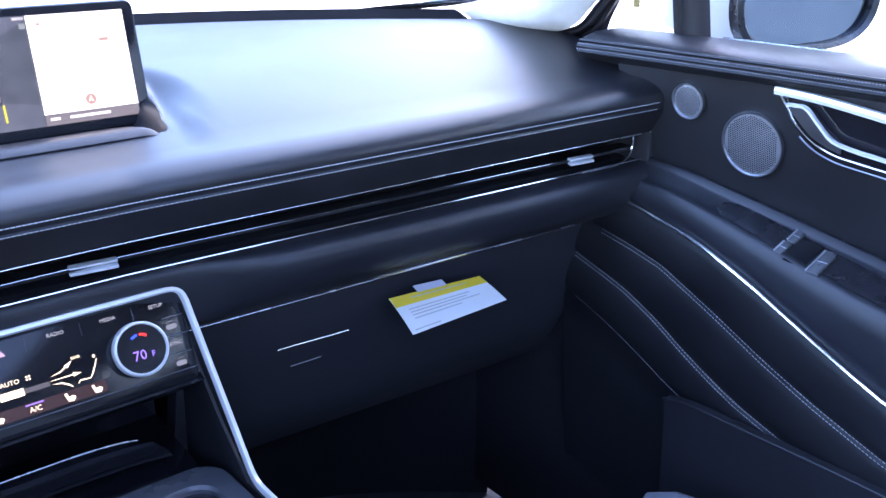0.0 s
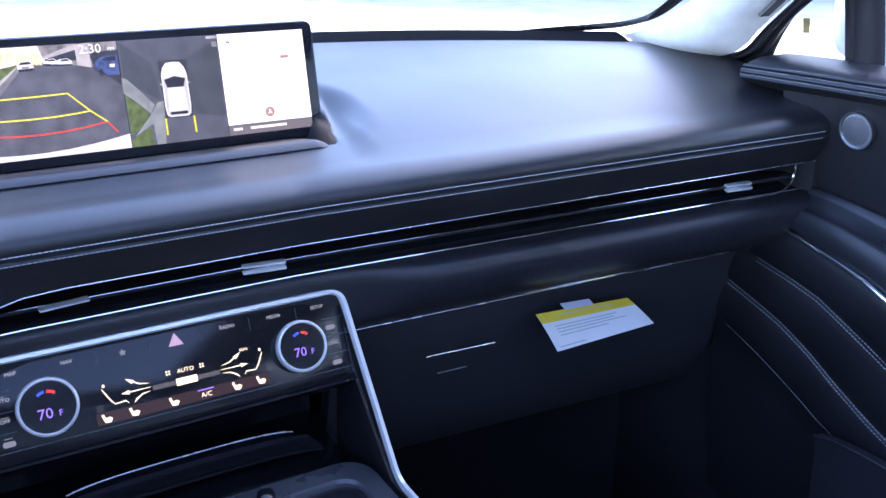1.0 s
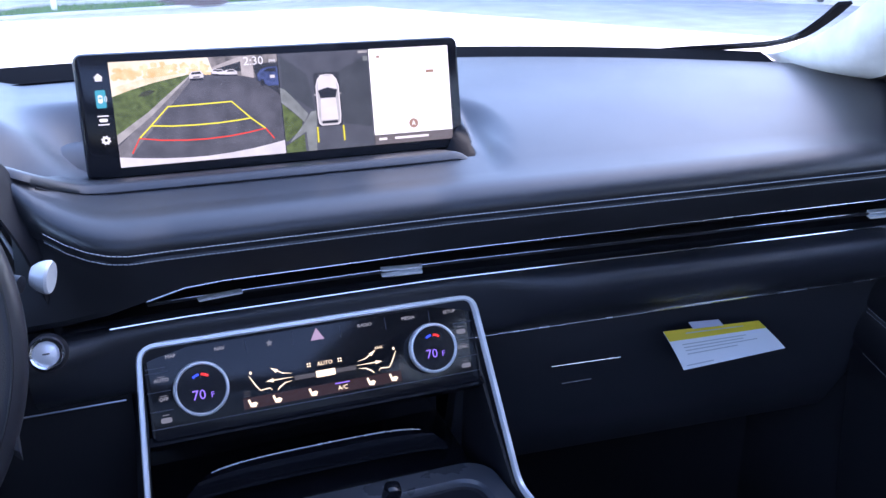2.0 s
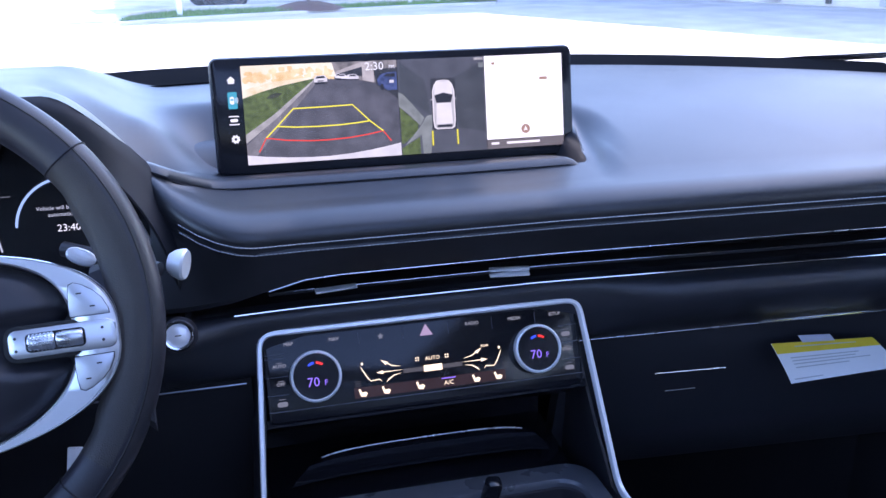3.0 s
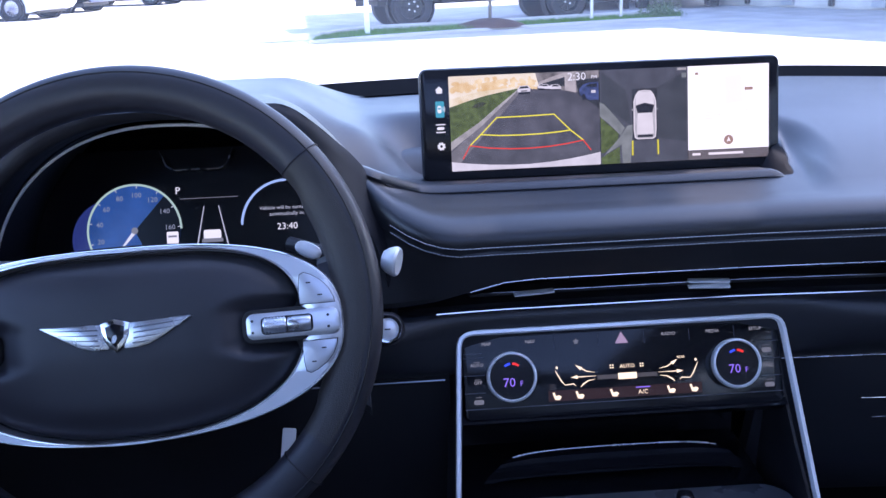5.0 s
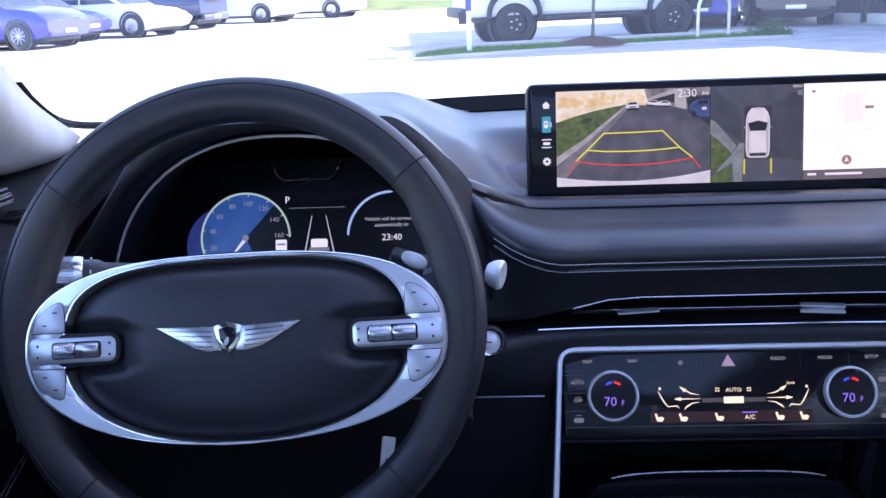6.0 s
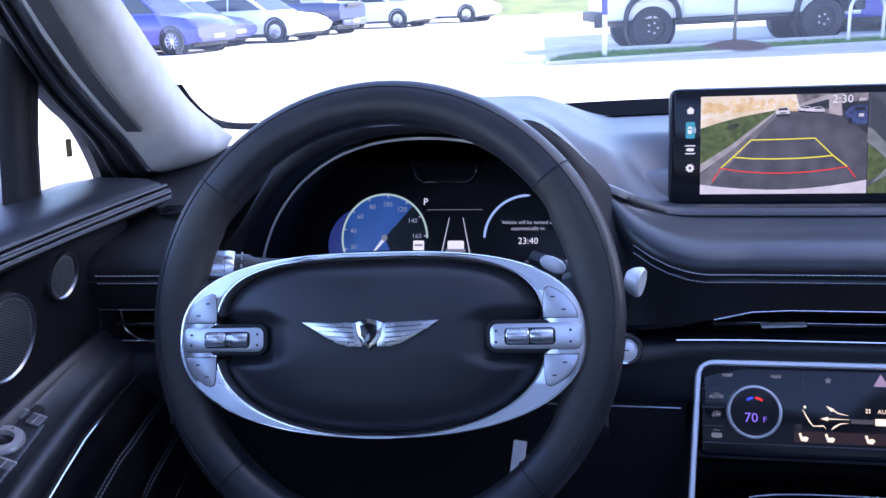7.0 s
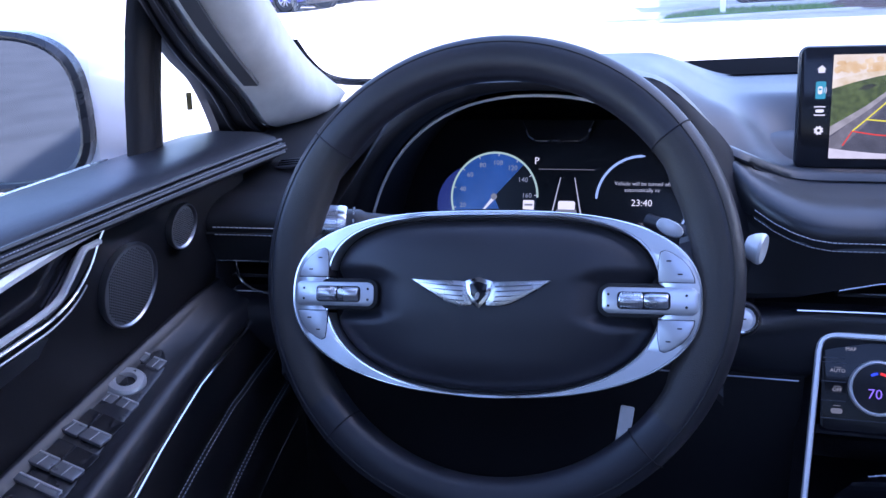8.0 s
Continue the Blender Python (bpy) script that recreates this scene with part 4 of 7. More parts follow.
def steering_wheel():
    t = thing("steering_wheel", (-0.405, -0.25, 1.085), "black leather steering wheel with a silver-edged oval hub", "steering wheel")
    R, r = 0.1645, 0.0165
    rows = []
    n = 144
    for k in range(n):
        a = 2 * math.pi * k / n
        row = []
        for j in range(24):
            b = 2 * math.pi * j / 24
            cb, sb = math.cos(b), math.sin(b)
            q = math.degrees(a) % 180
            grip = smooth01((32 - min(q, 180 - q)) / 6) * 0.003 if cb < 0 else 0.0
            rr = R + (r + grip) * math.copysign(abs(cb) ** 0.82, cb)
            row.append((rr * math.cos(a), rr * math.sin(a), 0.0172 * math.copysign(abs(sb) ** 0.82, sb)))
        rows.append(row)
    bm = bmesh.new()
    quad_rows(bm, rows, True, True)
    bm.transform(WHEEL)
    for f in bm.faces:
        c = WHEEL.inverted() @ f.calc_center_median()
        a = math.degrees(math.atan2(c.y, c.x)) % 360
        if math.hypot(c.x, c.y) < R + 0.004 and (a < 38 or a > 322 or 142 < a < 218):
            f.material_index = 1
    rim = part("rim", bm, [WHEEL_LEATHER, PERFORATED], t, "black leather rim", smooth=60)
    # the seam lines round the front of the rim
    bm = tube([((R + 0.0085) * math.cos(a), (R + 0.0085) * math.sin(a), 0.0154) for a in frange(0, 2 * math.pi, 97)[:-1]], 0.0009, 5, closed=True)
    bm.transform(WHEEL)
    part("seam", bm, GAP_BLACK, rim)
    for a in (38, 142, 226, 314):
        bm = tube([((R + (r + 0.0003) * math.copysign(abs(math.cos(b)) ** 0.82, math.cos(b))) * math.cos(radians(a)), (R + (r + 0.0003) * math.copysign(abs(math.cos(b)) ** 0.82, math.cos(b))) * math.sin(radians(a)), 0.0174 * math.copysign(abs(math.sin(b)) ** 0.82, math.sin(b))) for b in frange(-0.3, math.pi + 0.3, 22)], 0.0006, 5, up=(math.sin(radians(a)), -math.cos(radians(a)), 0))
        bm.transform(WHEEL)
        part("seam", bm, PLASTIC_SOFT, rim)
    # hub: padded oval in a silver frame
    cy = -0.0190

    def hub_line(hx, h_top, h_low, n_top, n_low, n=112):
        """The hub's outline: square-shouldered above, drawn to a keel below."""
        up, dn = oval(hx, h_top, n, n_top), oval(hx, h_low, n, n_low)
        return [(u if u[1] >= 0 else d) for u, d in zip(up, dn)]
    core, pad = hub_line(0.1222, 0.0605, 0.0660, 3.2, 2.2), []
    for k in (1.0, 0.99, 0.975, 0.955, 0.93, 0.90, 0.86, 0.81, 0.75, 0.68, 0.60, 0.5, 0.38, 0.25, 0.05):
        row = []
        for x, y in core:
            x, y = x * k, y * k
            z = 0.004 + 0.0205 * (1 - k ** 5) ** 0.55
            dent = smooth01((abs(x) - 0.070) / 0.014) * smooth01((0.0215 - abs(y - 0.003)) / 0.009)
            row.append((x, y + cy, z - 0.010 * dent - 0.002 * smooth01(-(y + 0.004) / 0.03)))
        pad.append(row)
    bm = loft(pad)
    bm.transform(WHEEL)
    part("hub_pad", bm, WHEEL_LEATHER, t, "padded black hub cover", smooth=60)
    outer = [(x, y + cy) for x, y in hub_line(0.1528, 0.0660, 0.0692, 2.75, 2.2)]
    inner = [(x, y + cy) for x, y in hub_line(0.1238, 0.0622, 0.0675, 3.2, 2.2)]
    part("hub_frame", band(outer, inner, 0.0185, on_wheel(0, 0, 0.0), 0.003), HUB_SATIN, t, "satin silver oval frame", smooth=50)
    for ln, r_ in ((outer, 0.0011), (inner, 0.0009)):
        bm = tube([(x * 0.994, (y - cy) * 0.985 + cy, 0.0172) if ln is outer else (x * 1.006, (y - cy) * 1.012 + cy, 0.0172) for x, y in ln], r_, 6, closed=True)
        bm.transform(WHEEL)
        part("frame_edge", bm, CHROME, t, "bright edge of the frame")
    back = loft([[(x * s, y * s + cy, z) for x, y in oval(0.152, 0.069, 48, 2.3)] for s, z in ((1, 0.002), (1, -0.012), (0.7, -0.035), (0.5, -0.05))])
    back.transform(WHEEL)
    part("hub_back", back, PLASTIC_SOFT, t, "matt black back of the hub")
    # side arms that join hub and rim
    for s in (-1, 1):
        rows = [[(s * x, cy + yy * h, zz) for yy, zz in ((1, -0.004), (0.9, 0.006), (0, 0.009), (-0.9, 0.006), (-1, -0.004), (0, -0.014))] for x, h in ((0.136, 0.048), (0.149, 0.052), (0.158, 0.060), (0.166, 0.068))]
        bm = loft(rows)
        bm.transform(WHEEL)
        part("spoke", bm, WHEEL_LEATHER, t, "black leather side arm")
        # switch bars, rollers and buttons
        bar = part("switch_bar", plate(rrect(0.066, 0.0195, 0.006, 5, s * 0.1175, cy + 0.0030), 0.021, on_wheel(0, 0, 0), 0.003), HUB_SATIN, t, "satin silver switch bar")
        part("bar_gap", plate(rrect(0.0480, 0.0235, 0.008, 5, s * 0.1060, cy + 0.0030), 0.0198, on_wheel(0, 0, 0), 0.001), GAP_BLACK, bar, "dark gap round the bar")
        part("roller_bed", plate(rrect(0.036, 0.0122, 0.003, 4, s * 0.1135, cy + 0.0030), 0.0010, on_wheel(0, 0, 0.0205)), PLASTIC_SOFT, bar, "dark recess")
        for dx, mtl, nm in ((-0.0085, ALU, "knurled_roller"), (0.0085, ROLLER, "roller")):
            bm = lathe([(0, -0.008), (0.0050, -0.008), (0.0056, -0.007), (0.0056, 0.007), (0.0050, 0.008), (0, 0.008)], on_wheel(s * 0.1135 + dx, cy + 0.0030, 0.0195, 0, 90, 0), 20)
            part(nm, bm, mtl, bar)
            if nm == "knurled_roller":
                kn = [rbox(0.0009, 0.0011, 0.0011, on_wheel(s * 0.1135 + dx + i * 0.0022, cy + 0.0030 + 0.0056 * math.sin(a), 0.0195 + 0.0056 * math.cos(a), 45), 0) for i in range(-3, 4) for a in frange(-1.3, 1.3, 9)]
                part("knurling", merge(*kn), ALU, bar)
        for up in (1, -1):
            ol = [(s * (0.1340 + a * 0.88), cy + 0.003 + up * (0.0128 + b * 0.90)) for a, b in ((-0.0125, 0), (0.0150, 0), (0.0145, 0.004), (0.0110, 0.0115), (0.0055, 0.0175), (-0.002, 0.0225), (-0.0075, 0.0245), (-0.0110, 0.0230), (-0.0122, 0.016), (-0.0126, 0.007))]
            if s * up > 0:
                ol = ol[::-1]
            part("button_gap", plate([(s * 0.1340 + (x - s * 0.1340) * 1.035, cy + 0.003 + up * 0.023 + (y - cy - 0.003 - up * 0.023) * 1.035) for x, y in ol], 0.0188, on_wheel(0, 0, 0.0), 0.0004), PLASTIC_SOFT, t, "dark line round the button")
            part("button", plate(ol, 0.0193, on_wheel(0, 0, 0.0), 0.0008), BUTTON_SILVER, t, "pale silver button pad")
            for bx, by in ((0.1375, 0.0185), (0.1300, 0.0275)):
                part("button_mark", plate(rrect(0.0034, 0.0010, 0.0004, 2, s * bx, cy + 0.003 + up * by), 0.0002, on_wheel(0, 0, 0.0193)), PLASTIC, t, "small dark symbol")
        for px in (0.0895, 0.1420):
            for py in (-0.004, 0.004):
                part("button_mark", plate(oval(0.001, 0.001, 8), 0.0002, on_wheel(s * px, cy + 0.003 + py, 0.0211)), PLASTIC, bar)
    # winged badge, plain shapes
    emb = part("badge", plate([(0.010, 0.008), (0.0, 0.011), (-0.010, 0.008), (-0.0085, -0.002), (-0.005, -0.008), (0, -0.0125), (0.005, -0.008), (0.0085, -0.002)], 0.004, on_wheel(-0.002, -0.0125, 0.0235), 0.0012), CHROME, t, "chrome winged badge")
    part("badge_centre", plate([(0.0065, 0.0055), (0, 0.0075), (-0.0065, 0.0055), (-0.0055, -0.002), (0, -0.0085), (0.0055, -0.002)], 0.001, on_wheel(-0.002, -0.0125, 0.0273), 0.0004), GLOSS_BLACK, emb, "black shield centre")
    part("badge_mark", plate(oval(0.0016, 0.0030, 12), 0.0006, on_wheel(-0.0025, -0.0155, 0.0281, 0, 0, -20)), CHROME, emb)
    for s in (-1, 1):
        ol = [(s * x, y) for x, y in ((0.0050, -0.0098), (0.0150, -0.0100), (0.0230, -0.0080), (0.0330, -0.0030), (0.0430, 0.0030), (0.0530, 0.0092), (0.0400, 0.0088), (0.0250, 0.0082), (0.0060, 0.0075))]
        wing = part("badge_wing", plate(ol if s > 0 else ol[::-1], 0.0028, on_wheel(-0.002, -0.0125, 0.0235), 0.0009), ALU, emb, "silver wing")
        for (xa, ya), (xb, yb) in (((0.012, 0.0040), (0.0455, 0.0062)), ((0.012, 0.0005), (0.0390, 0.0025)), ((0.012, -0.0032), (0.0320, -0.0015)), ((0.011, -0.0066), (0.0240, -0.0055))):
            bm = poly_strip([(s * xa, ya), (s * lerp(xa, xb, 0.6), lerp(ya, yb, 0.5)), (s * xb, yb)], [0.0009, 0.0007, 0.0002], 0.0029)
            bm.transform(on_wheel(-0.002, -0.0125, 0.0235))
            part("feather_line", bm, FEATHER, wing, "dark feather groove", smooth=0)
    part("airbag_mark", plate(oval(0.0022, 0.0010, 12), 0.0003, on_wheel(0, -0.053, 0.0205)), PLASTIC, t)
    # shift paddles
    for s in (-1, 1):
        part("shift_paddle", plate([(x, y) for x, y in oval(0.0105, 0.0058, 24, 2.3)], 0.003, on_wheel(s * 0.1275, 0.0385, -0.033, 0, 0, -s * 28), 0.0015), SATIN, t, "satin metal shift paddle")
    # column behind
    rows = [[(x * sx, y * sy - 0.012, z) for x, y in oval(1, 1, 32, 3)] for z, sx, sy in ((-0.035, 0.045, 0.040), (-0.06, 0.062, 0.052), (-0.14, 0.070, 0.060), (-0.26, 0.075, 0.065))]
    bm = loft(rows)
    bm.transform(WHEEL)
    part("column_shroud", bm, PLASTIC_SOFT, t, "matt black column shroud")
    return t


steering_wheel()

# ---------------------------------------------------------------- instrument hood
HC = -0.408


def hood_arch(y, n=41):
    """The outer skin of the hood over the instruments at the depth y."""
    t = (y + 0.17) / 0.45
    a = lerp(0.198, 0.236, smooth01(t * 1.4))
    top = 1.235 - 0.012 * min(1.0, t / 0.6) - 0.040 * max(0.0, (t - 0.6) / 0.5) ** 1.5
    zb = 1.020
    h = top - zb
    out = []
    for k in range(n):
        ang = math.pi * (1 - k / (n - 1))
        c, s = math.cos(ang), math.sin(ang)
        out.append(Vector((HC + a * math.copysign(abs(c) ** (2 / 2.25), c), y, zb + h * s ** (2 / 2.25))))
    return out


def hood_z(x, y):
    """Height of the hood's back: a hump over the instruments that falls in a wave to the screen."""
    t = (y + 0.155) / 0.45
    top = 1.235 - 0.012 * min(1.0, t / 0.6) - 0.038 * max(0.0, (t - 0.6) / 0.5) ** 1.5
    low = lerp(lerp(1.134, 1.180, smooth01((y + 0.085) / 0.10)), lerp(1.126, 1.180, smooth01((y - 0.01) / 0.10)), smooth01((x + 0.25) / 0.08))
    right, left = low, lerp(1.10, 1.172, smooth01(t / 0.7))
    if x > HC:
        back = 0.045 * smooth01((y + 0.135) / 0.09)
        return lerp(right, top, smooth01((-0.185 - back - x) / (0.125 - 0.4 * back)))
    return lerp(left, top, smooth01((x + 0.635) / 0.14))


def instrument_hood():
    t = thing("instrument_cluster", (HC, 0.0, 1.05), "dark digital instrument cluster under a leather hood", "instrument cluster")
    xs = frange(-0.640, -0.10, 84)
    rows = []
    for v in frange(0, 1, 40):
        row = []
        for x in xs:
            y = lerp(-0.155 + 0.062 * smooth01((x + 0.285) / 0.09), far_line(x)[0] - 0.045, v)
            row.append((x, y, hood_z(x, y)))
        rows.append(row)
    bm = slab(rows, (0, 0.0, -0.008))
    # the same hood leather, darker at its left end in place of shade
    for f in bm.faces:
        if f.calc_center_median().x < -0.545:
            f.material_index = 1
    part("hood", bm, [LEATHER, LEATHER_DARK], t, "black leather hood", smooth=60)
    # rounded front lip turning inwards to a dark tunnel
    front, rows = hood_arch(-0.155), []
    n = len(front)
    out = []
    for k in range(n):
        x = -0.41 - 0.228 * math.cos(math.pi * k / (n - 1))
        yf = -0.155 + 0.062 * smooth01((x + 0.285) / 0.09)
        out.append(Vector((x, yf, hood_z(x, yf))))

    def inner(s_, dy):
        return [Vector((HC + (p.x - HC) * s_, -0.155 + dy, 1.045 + (p.z - 1.045) * s_)) for p in front]
    a1 = inner(0.965, -0.006)
    rows = [out, [p.lerp(q, 0.35) + Vector((0, -0.005, 0.001)) for p, q in zip(out, a1)], a1, inner(0.95, 0.0), inner(0.94, 0.015), inner(0.93, 0.06)]
    part("hood_lip", slab(rows, (0, 0.012, -0.002)), PLASTIC_SOFT, t, "rounded leather lip", smooth=60)
    rim = [Vector((HC + (p.x - HC) * 0.895, -0.130, 1.045 + (p.z - 1.045) * 0.905)) for p in front]
    part("chrome_line", tube(rim, 0.0015, 6, up=(0, -1, 0)), SATIN, t, "thin silver arch")
    rows = [[Vector((HC + (p.x - HC) * s, y, 1.045 + (p.z - 1.045) * s)) for p in front] for y, s in ((-0.112, 0.92), (0.0, 0.90), (0.03, 0.89))]
    part("tunnel", slab(rows, (0, 0, 0.004)), PLASTIC_SOFT, t, "matt black surround")
    m = pose(HC - 0.008, -0.012, 1.105, 90 - 20, 0, 0)
    part("display_glass", plate(rrect(0.345, 0.15, 0.05, 8, 0, -0.008), 0.002, m @ pose(0, 0, -0.003)), SCREEN_BLACK, t, "black display glass")
    return t, m


cluster, CLUSTER = instrument_hood()


def on_cluster(name, bm, material, label=""):
    bm.transform(CLUSTER)
    return part(name, bm, material, cluster, label, smooth=0)


# ---------------------------------------------------------------- climate panel and console
PANEL = pose(0, -0.168, 0.968, 90 - 25, 0, 0)


def climate_panel():
    t = thing("climate_panel", (0, -0.16, 0.93), "glossy black climate panel framed in satin silver", "control panel")
    part("panel_glass", plate(rrect(0.306, 0.086, 0.006, 5, 0, 0.0055), 0.003, PANEL @ pose(0, 0, -0.003), 0.0008), GLOSS_BLACK, t, "glossy black panel")
    for s in (-1, 1):
        m = PANEL @ pose(s * 0.108, 0.001, 0)
        k = part("knob", lathe([(0.0232, 0), (0.0240, 0.002), (0.0238, 0.006), (0.0231, 0.0085), (0.0218, 0.0090), (0.0209, 0.0078), (0.0209, 0.006)], m, 48), SATIN, t, "silver temperature ring")
        part("knob_face", lathe([(0, 0.0066), (0.0211, 0.0063), (0.0211, 0.001)], m, 40), SCREEN_BLACK, k, "black dial face")
    return t


climate = climate_panel()


def round_line(pts, r, n=6):
    """A line of straight runs with rounded corners."""
    pts = [Vector(p) for p in pts]
    out = [pts[0]]
    for a, b, c in zip(pts, pts[1:], pts[2:]):
        p, q = b + (a - b).normalized() * r, b + (c - b).normalized() * r
        out += [p.lerp(b, t).lerp(b.lerp(q, t), t) for t in frange(0, 1, n)]
    return out + [pts[-1]]


def console():
    t = thing("centre_console", (0, -0.4, 0.45), "dark centre console with silver side rails and an open tray", "console")
    line = round_line([(-0.175, -0.42, 0.834), (-0.168, -0.243, 0.849), (-0.1555, -0.1545, 1.0105), (0.1555, -0.1545, 1.0105), (0.168, -0.243, 0.849), (0.175, -0.42, 0.834)], 0.014)
    part("rail", sweep(line, [(-0.0026, -0.0035), (0.0026, -0.0035), (0.0026, 0.0012), (0.0015, 0.0030), (-0.0015, 0.0030), (-0.0026, 0.0012)], up=(0, -1, 0.55)), SATIN, t, "satin silver rail round the panel")
    for s in (-1, 1):
        rows = [[(s * (x + 0.001), y + 0.012, z - 0.006), (s * (x + 0.012), y + 0.035, z - 0.06), (s * (x + 0.014), y + 0.08, 0.46)] for x, y, z in ((0.1555, -0.154, 1.010), (0.157, -0.182, 0.95), (0.162, -0.21, 0.90), (0.168, -0.243, 0.848), (0.173, -0.33, 0.838), (0.175, -0.42, 0.832), (0.175, -0.9, 0.83))]
        part("side_panel", slab(rows, (-s * 0.003, 0, 0)), PLASTIC, t, "black console side")
    # recess below the climate panel
    rows = [[(x, -0.186, 0.931), (x, -0.170, 0.918), (x, -0.10, 0.905), (x, -0.055, 0.885), (x, -0.055, 0.83), (x, -0.15, 0.82)] for x in frange(-0.156, 0.156, 5)]
    part("recess", slab(rows, (0, 0.008, 0.004)), GLOSS_BLACK, t, "glossy black recess")
    lip = [(x, -0.140 - 0.003 * (x / 0.105) ** 2, 0.872 - 0.005 * abs(x / 0.105) ** 5) for x in frange(-0.104, 0.104, 25)]
    rows = [[p, (p[0] * 1.12, p[1] - 0.006, p[2] - 0.004), (p[0] * 1.25, p[1] - 0.006, p[2] - 0.018), (p[0] * 1.3, p[1], p[2] - 0.03)] for p in lip]
    part("tray_front", slab(rows, (0, 0.006, -0.002)), GLOSS_BLACK, t, "glossy black tray front")
    part("tray_line", tube(lip, 0.0008, 6), ALU, t, "thin bright tray edge")
    # deck with a well
    outer, inner = rrect(0.330, 0.55, 0.03, 5, 0.0, -0.445), rrect(0.185, 0.34, 0.022, 5, 0.050, -0.370)
    part("deck", band(outer, inner, 0.012, pose(0, 0, 0.825), 0.003), SILVER_DECK, t, "dark satin deck round the cup well")
    bm = band(inner, rrect(0.177, 0.332, 0.020, 5, 0.050, -0.370), 0.12, pose(0, 0, 0.71))
    part("well_wall", bm, PLASTIC, t, "black wall of the cup well")
    part("well_floor", plate(inner, 0.006, pose(0, 0, 0.705)), PLASTIC_SOFT, t, "black well floor")
    part("well_tab", rbox(0.012, 0.012, 0.030, pose(0.012, -0.212, 0.825, 12, 0, 0), 0.003), ALU, t, "small silver tab")
    part("well_lever", merge(rbox(0.016, 0.016, 0.045, pose(0.050, -0.205, 0.835, 15, 8, 0), 0.005)), GLOSS_BLACK, t, "black rounded lever")
    part("body", rbox(0.33, 0.9, 0.22, pose(0, -0.62, 0.56), 0.01), PLASTIC_SOFT, t, "black console body")


SILVER_DECK = mat("dark_satin_deck", (0.10, 0.105, 0.12), 0.3, 0.3, rvary=0.05, vscale=30)
console()

# lettering and lights of the climate panel
L_AMBER = glow("panel_amber", (1.0, 0.80, 0.52), 1.6)
L_WHITE = glow("panel_white", (0.75, 0.78, 0.85), 0.5)
L_DIM = glow("panel_dim", (0.42, 0.44, 0.50), 0.4)
L_RED = glow("panel_red", (1.0, 0.04, 0.03), 1.1)
L_BLUE = glow("panel_blue", (0.05, 0.10, 1.0), 1.1)
L_VIOLET = glow("panel_violet", (0.36, 0.22, 1.0), 1.0)
L_BROWN = glow("panel_brown", (0.06, 0.025, 0.02), 0.5)
L_GREY = glow("panel_grey", (0.16, 0.15, 0.15), 0.5)
L_PINK = glow("hazard_pink", (0.62, 0.45, 0.62), 0.7)
GROOVE = mat("groove_grey", (0.10, 0.10, 0.12), 0.4)


def on_panel(name, bm, material, label="", parent=None):
    bm.transform(PANEL @ pose(0, 0, 0.0005))
    return part(name, bm, material, parent or climate, label, smooth=0)


def panel_word(text, x, y, size, material=None, z=0.0):
    return on_panel("word", words(text, size, pose(x, y, z)), material or L_WHITE, "small pale lettering")


def flat(outline, z=0.0):
    return plate(outline, 0.00015, pose(0, 0, z))


def poly_line(pts, w, z=0.0):
    bm, rows = bmesh.new(), []
    for k, p in enumerate(pts):
        a, b = Vector(pts[max(0, k - 1)]), Vector(pts[min(len(pts) - 1, k + 1)])
        d = (b - a).normalized()
        ww = w[k] if isinstance(w, (list, tuple)) else w
        n = Vector((-d.y, d.x)) * ww / 2
        rows.append([(p[0] + n.x, p[1] + n.y, z), (p[0] - n.x, p[1] - n.y, z)])
    quad_rows(bm, rows)
    return bm


